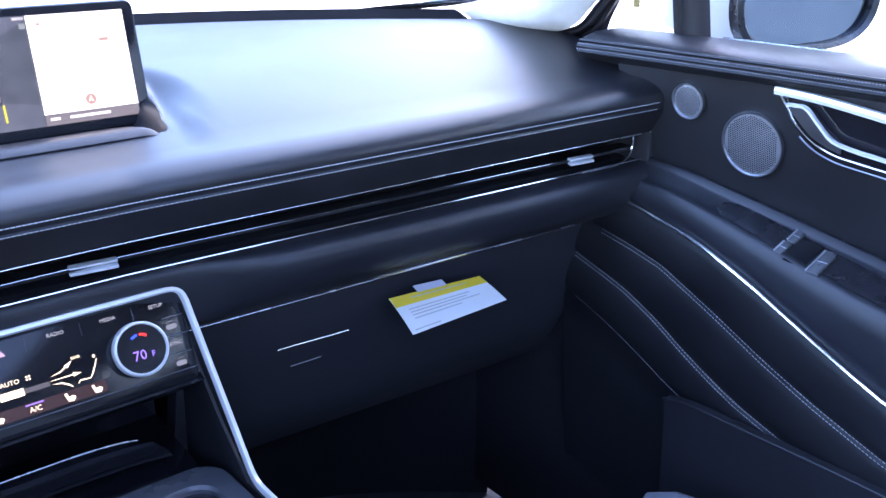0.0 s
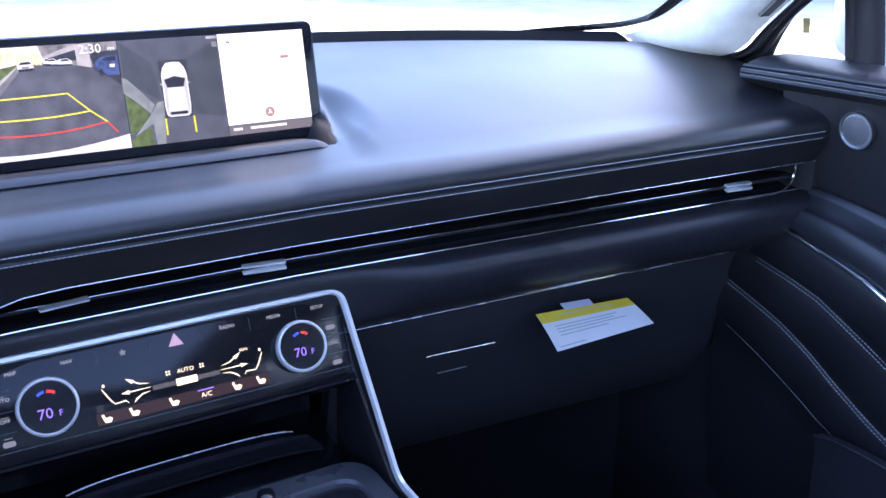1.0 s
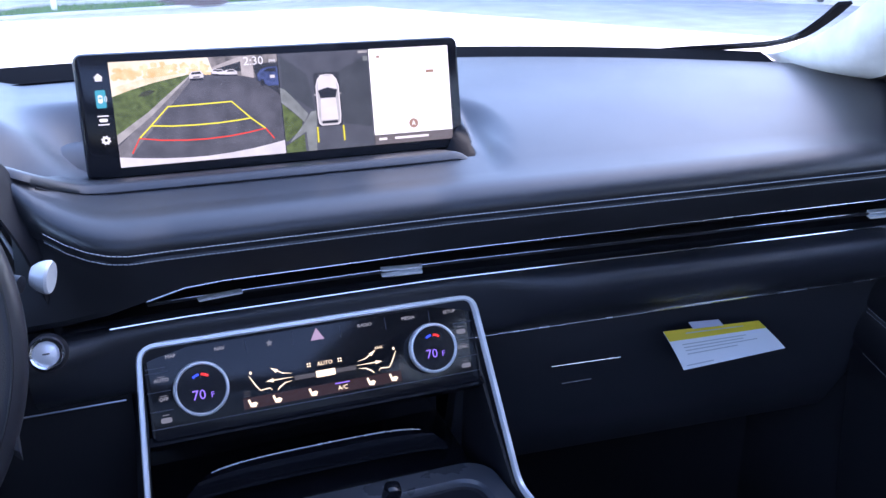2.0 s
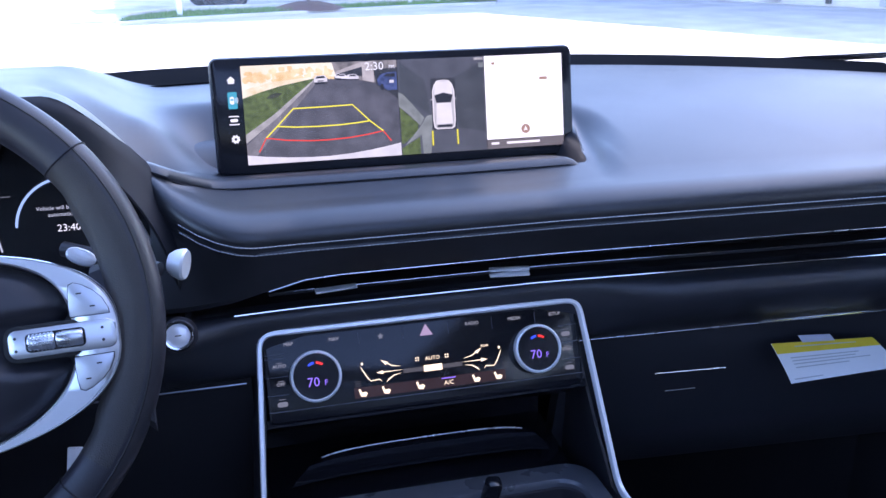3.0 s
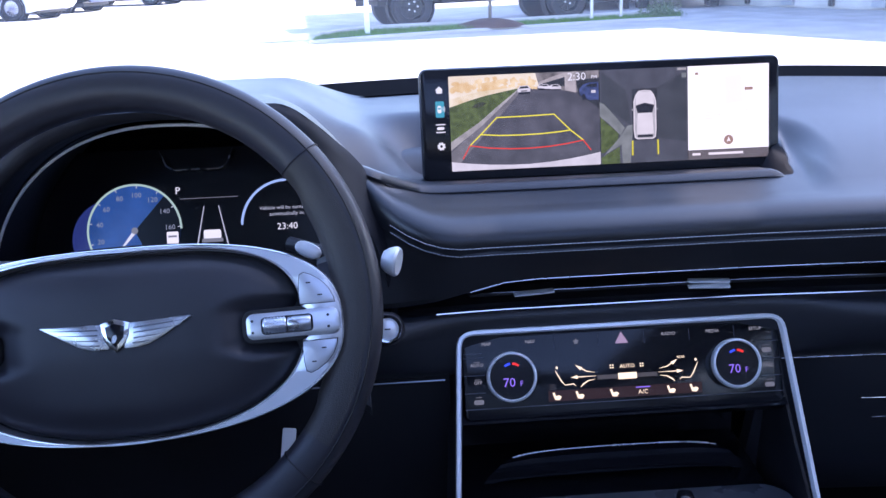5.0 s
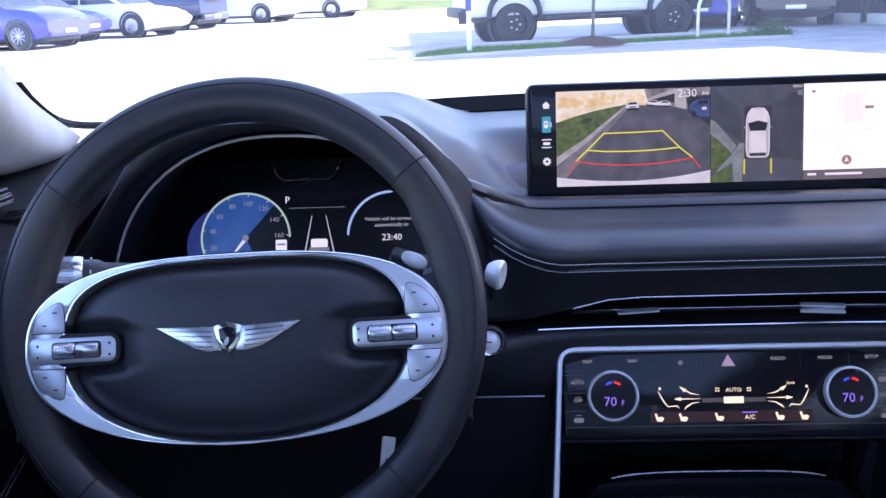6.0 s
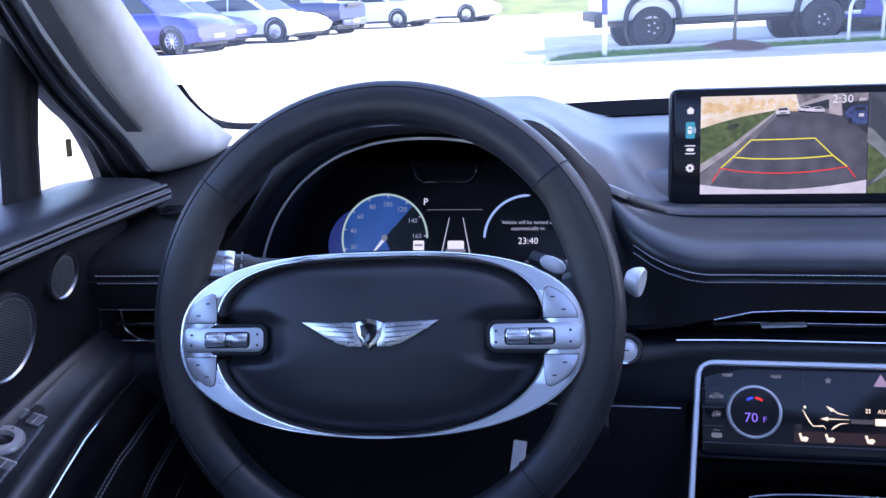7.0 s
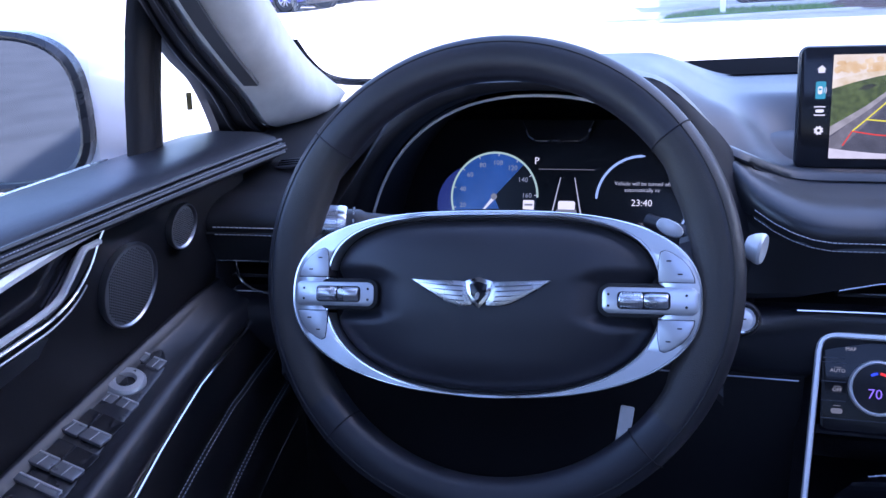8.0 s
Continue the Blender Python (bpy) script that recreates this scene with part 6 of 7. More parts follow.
    pocket = [at(0.640, -0.333, 0.796), at(0.632, -0.37, 0.808), at(0.628, -0.44, 0.812), at(0.622, -0.60, 0.817), at(0.61, -0.85, 0.82)]
    rows = [[p, p + Vector((s * 0.004, 0, -0.02)), p + Vector((s * 0.02, 0.0, -0.30))] for p in spline(pocket, 6)]
    part("pocket", slab(rows, (s * 0.012, 0, 0)), PLASTIC, t, "black door pocket")
    part("pocket_edge", tube([p + Vector((-s * 0.001, 0, 0.001)) for p in spline(pocket, 6)], 0.0016, 6), PLASTIC, t, "dull black edge of the pocket")
    # speakers
    for y, z, r, nm in ((-0.297 if s > 0 else -0.303, 1.1325 + 0.5 * rise, 0.0185, "tweeter"), (-0.373, 1.1015 + rise, 0.0335, "speaker")):
        x = face_x(y, z)
        m = pose(s * (x - 0.002), y, z, 0, -90 * s, 0)
        tilt = pose(0, 0, 0, 0, -9.3 * s, 0)
        m = pose(s * (x - 0.002), y, z) @ tilt @ pose(0, 0, 0, 0, -90 * s, 0)
        k = part(nm, lathe([(r, -0.004), (r + 0.0018, 0.001), (r + 0.0014, 0.0036), (r + 0.0002, 0.0036), (r - 0.0010, 0.002)], m, 48), ALU_DARK, t, "round speaker with a satin metal ring")
        part("grille", lathe([(0, 0.0026), (r * 0.6, 0.0024), (r - 0.001, 0.0015), (r - 0.001, -0.001)], m, 48), GRILLE, k, "perforated steel grille")
        step = 0.0019 if nm == "tweeter" else 0.0024
        holes, n = bmesh.new(), int(r / step)
        for i in range(-n, n + 1):
            for j in range(-n, n + 1):
                px, py = (i + 0.5 * (j % 2)) * step, j * step * 0.87
                if math.hypot(px, py) < r - 0.003:
                    vs = [holes.verts.new(m @ Vector((px + step * 0.37 * math.cos(q), py + step * 0.37 * math.sin(q), 0.0028 - 0.0006 * (math.hypot(px, py) / r) ** 2))) for q in frange(0, 2 * math.pi, 7)[:-1]]
                    holes.faces.new(vs)
        tagged(part("perforation", holes, PLASTIC_SOFT, k, smooth=0), kind="stuff")
    # pull handle: a bright blade over a dark cup, with the release lever
    def f(y, z, off=0.0):
        return at(face_x(y, z) - off, y, z)
    h = rise
    top = spline([f(-0.397, 1.1625 + h, 0.004), f(-0.42, 1.162 + h, 0.006), f(-0.45, 1.160 + h, 0.007), f(-0.50, 1.154 + h, 0.008), f(-0.60, 1.140 + h, 0.008), f(-0.85, 1.115 + h, 0.006)], 6)
    part("handle_blade", sweep(top, [(-0.004, -0.0036), (0.003, -0.0036), (0.0042, 0.0), (0.003, 0.0036), (-0.003, 0.0040), (-0.0045, 0.0)]), SATIN, t, "satin silver handle blade", smooth=25)
    low = spline([f(-0.402, 1.158 + h, 0.004), f(-0.408, 1.150 + h, 0.004), f(-0.419, 1.132 + h, 0.004), f(-0.436, 1.117 + h, 0.004), f(-0.458, 1.108 + h, 0.004), f(-0.486, 1.104 + h, 0.004), f(-0.55, 1.098 + h, 0.004), f(-0.68, 1.086 + h, 0.004), f(-0.85, 1.07 + h, 0.004)], 6)
    part("handle_line", tube(low, 0.0015, 8), CHROME, t, "bright outer edge of the handle")
    low2 = [p + Vector((0, 0.0, -0.0062)) for p in low[14:]]
    part("handle_line", tube(low2, 0.0010, 6), ALU_DARK, t, "thin second line")
    rows = [[f(y, lerp(zt, zb, k) + h, 0.0022) for k in frange(0, 1, 5)] for y, zt, zb in ((-0.405, 1.159, 1.154), (-0.420, 1.158, 1.133), (-0.440, 1.156, 1.116), (-0.468, 1.153, 1.107), (-0.53, 1.146, 1.101), (-0.68, 1.128, 1.087), (-0.85, 1.113, 1.074))]
    part("handle_cup", slab(rows, (s * 0.003, 0, 0)), GLOSS_BLACK, t, "dark handle cup")
    lev = spline([f(-0.411, 1.1505 + h, 0.006), f(-0.422, 1.1515 + h, 0.009), f(-0.433, 1.1505 + h, 0.010), f(-0.447, 1.1365 + h, 0.011), f(-0.461, 1.1235 + h, 0.011), f(-0.484, 1.118 + h, 0.011), f(-0.51, 1.115 + h, 0.011), f(-0.60, 1.104 + h, 0.011), f(-0.70, 1.096 + h, 0.010)], 6)
    part("release_lever", sweep(lev, [(-0.0025, -0.0018), (0.0025, -0.0018), (0.003, 0.0008), (0.0, 0.0019), (-0.003, 0.0008)]), SATIN, t, "silver release lever", smooth=25)
    rows = [[f(y, lerp(zt, zb, k) + h, 0.0048) for k in (0, 0.5, 1)] for y, zt, zb in ((-0.414, 1.148, 1.143), (-0.425, 1.149, 1.132), (-0.436, 1.145, 1.122), (-0.450, 1.131, 1.115), (-0.466, 1.119, 1.110))]
    part("lever_plate", slab(rows, (s * 0.002, 0, 0)), ALU_DARK, t, "grey metal plate inside the lever")
    if s < 0:
        rows = [[f(y, lerp(zt, zb, k), 0.003) for k in (0, 0.5, 1)] for y, zt, zb in ((-0.464, 1.1015, 1.0995), (-0.474, 1.1005, 1.090), (-0.508, 1.097, 1.084), (-0.56, 1.091, 1.078))]
        part("seat_switch_plate", slab(rows, (s * 0.003, 0, 0)), ALU_DARK, t, "grey metal switch plate below the handle")
    # window switches on the arm rest
    def zbed(x, y):
        """The switch bed slopes along the door and down towards the seat."""
        xi, xo = 0.655 - 0.02 * smooth01((-y - 0.235) / 0.4), face_x(y, zj(y)) + 0.001
        return zj(y) - 0.015 * (xo - x) / (xo - xi) - 0.004

    def bed(x, y, lift=0.0):
        slope = math.degrees(math.atan2(zj(y + 0.02) - zj(y - 0.02), 0.04))
        return pose(s * x, y, zbed(x, y) + 0.0018 + lift, slope, -s * 15, 3.0 * s)

    def switch(x, y, w, d, label, lift=0.0, tip=0.0):
        k = part("switch", rbox(w, d, 0.0032, bed(x, y, lift) @ pose(0, 0, 0, tip), 0.0012), SWITCH_GREY, t, label)
        part("switch_edge", rbox(w * 0.94, 0.0018, 0.0016, bed(x, y, lift) @ pose(0, 0, 0, tip) @ pose(0, d / 2 - 0.0006, 0.0014), 0.0003, 1), SILVER_PAINT, k, "bright switch edge")
        part("switch_split", rbox(0.0010, d * 0.9, 0.0008, bed(x, y, lift) @ pose(0, 0, 0.0015, tip), 0.0002, 1), SILVER_PAINT, k)
    x0, x1 = (0.672, 0.704) if s < 0 else (0.662, 0.694)
    rows = []
    for y in frange(-0.352, -0.60, 22):
        nose = 0.010 * max(0.0, 1 - (-0.352 - y) / 0.02) ** 2
        back = 0.06 * (-0.352 - y)
        rows.append([at(lerp(x0 + nose - back, x1 - nose, k), y, zbed(lerp(x0 + nose - back, x1 - nose, k), y) + (0.0012 if 0 < k < 1 else 0.0004)) for k in (0, 0.05, 0.35, 0.65, 0.95, 1)])
    part("switch_plate", slab(rows, (0, 0, -0.004)), SATIN_BLACK, t, "satin black switch plate")
    if s < 0:
        m = bed(0.6885, -0.3968, -0.004)
        part("mirror_knob", lathe([(0, 0.003), (0.0072, 0.003), (0.0082, 0.0072), (0.0138, 0.0072), (0.0155, 0.005), (0.0155, 0)], m, 40), SILVER_PAINT, t, "ring-shaped silver mirror control")
        part("knob_arrow", plate([(-0.0012, 0.0105), (0.0012, 0.0105), (0, 0.0125)], 0.0002, m @ pose(0, 0, 0.0072)), PLASTIC, t)
        switch(0.6935, -0.3676, 0.012, 0.010, "silver mirror switch")
        switch(0.6784, -0.3695, 0.013, 0.012, "silver mirror switch")
        for x in (0.692, 0.675):
            switch(x, -0.417, 0.016, 0.010, "dark silver lock switch", -0.002)
        for x, y in ((0.6955, -0.4563), (0.6744, -0.4573), (0.6935, -0.4905), (0.6724, -0.4926)):
            switch(x, y, 0.020, 0.013, "silver window switch", 0.0012, -9)
            part("switch_well", rbox(0.0205, 0.017, 0.001, bed(x, y + 0.0145, -0.0002), 0.0003), GLOSS_BLACK, t, "dark well in front of the switch")
        switch(0.6835, -0.5097, 0.038, 0.007, "long silver lock switch")
    else:
        switch(0.6612, -0.4377, 0.022, 0.009, "silver lock switch", 0.0)
        switch(0.6854, -0.4372, 0.022, 0.009, "silver lock switch", 0.0)
        switch(0.6662, -0.4771, 0.042, 0.013, "silver window switch", 0.0012, -9)
        part("switch_well", rbox(0.044, 0.022, 0.001, bed(0.6693, -0.4559, -0.0002), 0.0003), GLOSS_BLACK, t, "dark well in front of the switch")
    # window frame: post, quarter pane and glass run
    post = [[at(0.744 - 0.09 * k * k + dx, -0.250 + 0.062 * k + dy, lerp(1.176, 1.60, k)) for dx, dy in ((0.004, 0.023), (-0.004, 0.021), (-0.008, 0.012), (-0.005, 0.008), (-0.009, 0.003), (-0.009, -0.010), (-0.004, -0.020), (0.004, -0.023), (0.010, 0.0))] for k in frange(0, 1, 8)]
    part("window_post", loft(post), PLASTIC_SOFT, t, "black post between the panes", smooth=50)
    gl = slab([[at(0.752, -0.235, 1.178), at(0.752, -0.12, 1.178)], [at(0.748, -0.23, 1.235), at(0.748, -0.155, 1.235)], [at(0.744, -0.222, 1.290), at(0.744, -0.195, 1.290)]], (s * 0.003, 0, 0))
    part("quarter_pane", gl, GLASS, t, "small fixed pane").visible_shadow = False
    stk = mat("sticker_brown", (0.55, 0.42, 0.18), 0.6)
    part("sticker", plate(rrect(0.009, 0.017, 0.001, 2), 0.0006, pose(s * 0.7455, -0.1665, 1.2195, 90, -6 * s, -90 * s)), stk, t, "small brown sticker on the pane")
    gl = slab([[at(0.757 - 0.10 * k * k + door_bow(y) * 0.4, y, lerp(1.180, 1.60, k)) for y in frange(-0.29, -1.18, 10)] for k in frange(0, 1, 6)], (s * 0.004, 0, 0))
    part("side_window", gl, GLASS, t, "clear side window").visible_shadow = False
    part("glass_seal", tube([at(0.763 + 0.4 * bow(y), y, 1.1845) for y in frange(-0.275, -1.15, 12)], 0.0024, 6), ALU, t, "bright strip below the glass")
    rows = [[at(lerp(0.722, 0.655, k), y, lerp(1.475, 1.63, k)) for k in (0, 0.5, 1)] for y in frange(-0.36, -1.30, 8)]
    part("window_header", slab(rows, (s * 0.02, 0, 0.01)), PLASTIC_SOFT, t, "black frame above the side window")
    return t


door(-1)
door(1)


def wing_mirror(s, dx, cy, cz):
    t = thing("wing_mirror", (s * 0.83, -0.1, 1.10), "white-cased wing mirror with a black edge", "wing mirror", "wing mirrors")
    cx = s * (0.957 + dx)
    m = pose(cx, cy, cz, 90, 0, s * -12)
    ol = [(x * 1.0, y) for x, y in oval(0.125, 0.083, 48, 3.2)]
    case = loft([[(x * k - s * o, y * k * (1 - 1.2 * o), z) for x, y in ol] for k, z, o in ((1.0, 0.012, 0), (1.04, 0.0, 0.003), (1.05, -0.03, 0.026), (0.98, -0.075, 0.045), (0.7, -0.12, 0.045), (0.2, -0.14, 0.03))])
    case.transform(m)
    part("case", case, BODY_WHITE, t, "white painted case", smooth=60)
    part("edge", band([(x * 1.035, y * 1.04) for x, y in ol], [(x * 0.95, y * 0.93) for x, y in ol], 0.022, m @ pose(0, 0, 0.004), 0.006), SATIN_BLACK, t, "black plastic edge")
    part("mirror_pane", plate([(x * 0.96, y * 0.94) for x, y in ol], 0.003, m @ pose(0, 0, 0.010)), MIRROR, t, "mirror glass")
    part("arm", rbox(0.16, 0.07, 0.035, pose(s * (0.84 + dx / 2), cy + 0.05, cz - 0.135, 0, s * -14, 0), 0.012, 3), BODY_WHITE, t, "white arm")


wing_mirror(-1, 0.056, -0.155, 1.208)
wing_mirror(1, 0.035, -0.235, 1.232)


SEAT_LEATHER = mat("grey_seat_leather", (0.22, 0.225, 0.25), 0.45, bump=0.3, scale=700, vary=0.12, vscale=9, rvary=0.04, voronoi=True)


def seat(s):
    """A front seat: only its front corner comes into view."""
    t = thing("front_seat", (s * 0.40, -0.75, 0.46), "grey leather front seat cushion with raised bolsters", "car seat", "front seats")
    cx = s * 0.40
    rows = []
    for y, w, z in ((-0.375, 0.15, 0.70), (-0.385, 0.165, 0.733), (-0.41, 0.175, 0.743), (-0.50, 0.20, 0.748), (-0.62, 0.22, 0.745), (-0.80, 0.23, 0.735), (-0.93, 0.23, 0.72)):
        back = 0.10 * max(0.0, 1 - (-0.375 - y) / 0.3)
        rows.append([(cx + w * a, y - back * (1 - a * s) / 2, z + b) for a, b in ((-1, -0.20), (-1, -0.04), (-0.95, 0.004), (-0.8, 0.014), (-0.6, -0.02), (0, -0.045), (0.55, -0.03), (0.72, 0.006), (0.85, 0.014), (0.95, 0.004), (1, -0.04), (1, -0.20))])
    part("cushion", loft(rows), SEAT_LEATHER, t, "padded grey leather cushion", smooth=60)
    part("base", rbox(0.44, 0.46, 0.14, pose(cx, -0.70, 0.51), 0.02), PLASTIC, t, "black seat base")


seat(1)

# ---------------------------------------------------------------- outside
ASPHALT = mat("asphalt", (0.34, 0.33, 0.32), 0.9, bump=0.6, scale=60, vary=0.18, vscale=1.5)
GRASS = mat("grass_blades", (0.070, 0.165, 0.020), 0.8, vary=0.3, vscale=3)
CONCRETE = mat("concrete", (0.42, 0.41, 0.39), 0.85, bump=0.4, scale=40, vary=0.12, vscale=2)
TYRE = mat("tyre_rubber", (0.018, 0.018, 0.02), 0.8, bump=0.3, scale=120, vary=0.15)
MULCH = mat("bark_mulch", (0.055, 0.026, 0.018), 0.95, bump=1.0, scale=40, vary=0.3, vscale=20)
BARK = mat("tree_bark", (0.12, 0.10, 0.08), 0.9, bump=0.8, scale=50, vary=0.2, vscale=20)
PAINT_WHITE = mat("white_lacquer", (0.72, 0.73, 0.74), 0.3, coat=0.6, vary=0.03, vscale=2)
PAINT_BLUE = mat("blue_lacquer", (0.035, 0.04, 0.32), 0.3, 0.1, coat=0.5, vary=0.05, vscale=2)
PAINT_NAVY = mat("navy_lacquer", (0.02, 0.03, 0.09), 0.3, 0.2, coat=0.8, vary=0.05, vscale=2)
PAINT_BLACK = mat("black_lacquer", (0.012, 0.012, 0.015), 0.3, 0.1, coat=0.8, vary=0.05, vscale=2)
CAR_GLASS = mat("dark_car_glass", (0.02, 0.025, 0.03), 0.08)
TRIM_BLACK = mat("black_trim", (0.02, 0.02, 0.022), 0.6, vary=0.1)
ALLOY = mat("alloy", (0.5, 0.5, 0.52), 0.35, 0.9, vary=0.05)
LAMP_CLEAR = mat("lamp_glass", (0.7, 0.72, 0.75), 0.1, 0.3)
LEAF = mat("leaf_green", (0.05, 0.10, 0.02), 0.6, vary=0.3, vscale=3)

bm = bmesh.new()
quad_rows(bm, [[(x, y, 0) for x in (-600, -60, -20, -5, 5, 20, 60, 600)] for y in (-600, -60, -10, 5, 15, 40, 80, 600)])
solo("ground", bm, ASPHALT, "pale sunlit asphalt car park", "ground", "structure", smooth=0)


def island():
    """A planted strip with a kerb, running to the right away from the car."""
    front = spline([(-1.42, 15.36, 0), (-0.45, 15.88, 0), (1.0, 16.42, 0), (2.6, 16.95, 0), (4.4, 17.45, 0), (5.9, 17.70, 0)], 6)
    back = spline([(-1.30, 15.95, 0), (-0.55, 17.05, 0), (1.0, 17.42, 0), (2.6, 17.75, 0), (4.4, 18.22, 0), (6.2, 18.55, 0)], 6)
    ol = [(p.x, p.y) for p in front] + [(p.x, p.y) for p in back[::-1]]
    solo("lawn", plate(ol, 0.04, pose(0, 0, 0.0), 0.01), GRASS, "green planted strip", "lawn", "structure")
    edge = [(p.x - 0.02, p.y + 0.02) for p in back] + [(p.x - 0.06, p.y + 0.19) for p in back[::-1]]
    solo("kerb", plate(edge, 0.13, None, 0.02), CONCRETE, "pale concrete kerb along the planted strip", "kerb", "structure")
    lip = [(p.x - 0.03, p.y - 0.16) for p in front] + [(p.x - 0.03, p.y - 0.012) for p in front[::-1]]
    solo("kerb", plate(lip, 0.05, None, 0.015), CONCRETE, "low pale concrete kerb along the planted strip", "kerb", "structure")
    random.seed(11)
    bm = bmesh.new()
    for k in range(9000):
        i, u = random.randrange(0, len(front) - 1), random.random()
        q = front[i].lerp(front[i + 1], u).lerp(back[i].lerp(back[i + 1], u), random.random())
        if (q.x - 1.92) ** 2 + (q.y - 17.0) ** 2 < 0.45 ** 2:
            continue
        a, h, w = random.uniform(0, 6.28), random.uniform(0.03, 0.09), 0.008
        d = Vector((math.cos(a), math.sin(a), 0)) * w
        lean = Vector((random.uniform(-0.04, 0.04), random.uniform(-0.04, 0.04), h))
        base = Vector((q.x, q.y, 0.035))
        bm.faces.new([bm.verts.new(v) for v in (base - d, base + d, base + lean)])
    solo("grass", bm, GRASS, "short green grass on the planted strip", "grass", "stuff", smooth=0)
    # mound of mulch with a young tree
    rows = [[(1.92 + r * math.cos(a) * (1 + 0.08 * math.sin(3 * a)), 17.0 + 0.6 * r * math.sin(a), 0.04 + h) for a in frange(0, 2 * math.pi, 25)[:-1]] for r, h in ((0.75, -0.005), (0.6, 0.05), (0.4, 0.11), (0.2, 0.15), (0.03, 0.16))]
    solo("mulch_mound", loft(rows), MULCH, "low mound of brown bark mulch round a young tree", "mulch")
    young_tree(1.92, 17.0, 0.17)


def young_tree(x, y, z, seed=3, k_=1.0, label="slim young tree with a small green crown"):
    t = thing("young_tree", (x, y, z), label, "tree", "young trees")
    random.seed(seed)
    grow = Matrix.Translation((x, y, z)) @ Matrix.Scale(k_, 4) @ Matrix.Translation((-x, -y, -z))
    trunk = [(x, y, z), (x + 0.01, y, z + 0.8), (x - 0.02, y + 0.01, z + 1.6), (x, y, z + 2.6), (x + 0.03, y, z + 3.4)]
    pts = spline(trunk, 5)
    rows = [[p + Vector((r * math.cos(a), r * math.sin(a), 0)) for a in frange(0, 6.283, 9)[:-1]] for p, r in zip(pts, frange(0.035, 0.012, len(pts)))]
    bm = loft(rows)
    bm.transform(grow)
    part("trunk", bm, BARK, t, "thin grey trunk")
    limbs, leaves = [], bmesh.new()
    for k in range(14):
        a, zz = random.uniform(0, 6.28), random.uniform(1.5, 3.2)
        ln = random.uniform(0.5, 1.0) * (1.2 - (zz - 1.5) / 3)
        s, e = Vector((x, y, z + zz)), Vector((x + ln * math.cos(a), y + ln * math.sin(a), z + zz + 0.5 * ln))
        limbs.append(tube(spline([s, s.lerp(e, 0.5) + Vector((0, 0, 0.05)), e], 4), 0.008, 5))
        for _ in range(150):
            c = s.lerp(e, random.uniform(0.35, 1.1)) + Vector([random.gauss(0, 0.14) for _ in range(3)])
            u = Vector([random.gauss(0, 1) for _ in range(3)]).normalized() * 0.045
            v = u.cross(Vector([random.gauss(0, 1) for _ in range(3)])).normalized() * 0.02
            leaves.faces.new([leaves.verts.new(q) for q in (c - u, c + v, c + u, c - v)])
    bm = merge(*limbs)
    bm.transform(grow)
    leaves.transform(grow)
    part("limbs", bm, BARK, t, "thin branches")
    tagged(part("crown", leaves, LEAF, t, "loose crown of small green leaves", smooth=0), kind="stuff")


island()


def sign_post():
    t = thing("sign_post", (-0.446, 16.2, 0.03), "square post, white below and blue above", "post")
    part("lower_sleeve", rbox(0.095, 0.095, 0.75, pose(-0.446, 16.2, 0.405), 0.01), PAINT_WHITE, t, "white sleeve")
    part("upper_sleeve", rbox(0.105, 0.105, 1.5, pose(-0.446, 16.2, 1.53), 0.01), PAINT_BLUE, t, "blue sleeve")
    part("bracket", rbox(0.15, 0.12, 0.22, pose(-0.56, 16.2, 0.66), 0.01), TRIM_BLACK, t, "black bracket")


def bike_rack():
    pts = round_line([(4.08, 17.72, 0.03), (4.08, 17.72, 0.88), (4.72, 17.86, 0.88), (4.72, 17.86, 0.03)], 0.3, 10)
    solo("bike_rack", tube(pts, 0.035, 10, up=(0.15, -1, 0)), mat("galvanised_steel", (0.55, 0.56, 0.58), 0.4, 0.8, vary=0.08), "arched galvanised bike rack", "bike rack")
    t = thing("low_shrub", (5.55, 17.85, 0.03), "low green shrub at the end of the planted strip", "shrub")
    random.seed(9)
    bm = bmesh.new()
    for _ in range(700):
        c = Vector((5.55 + random.gauss(0, 0.20), 17.85 + random.gauss(0, 0.10), 0.04 + abs(random.gauss(0, 0.13))))
        u = Vector([random.gauss(0, 1) for _ in range(3)]).normalized() * 0.05
        v = u.cross(Vector([random.gauss(0, 1) for _ in range(3)])).normalized() * 0.012
        bm.faces.new([bm.verts.new(q) for q in (c - u, c + v, c + u, c - v)])
    tagged(part("foliage", bm, LEAF, t, "narrow green leaves", smooth=0), kind="stuff")


sign_post()
bike_rack()


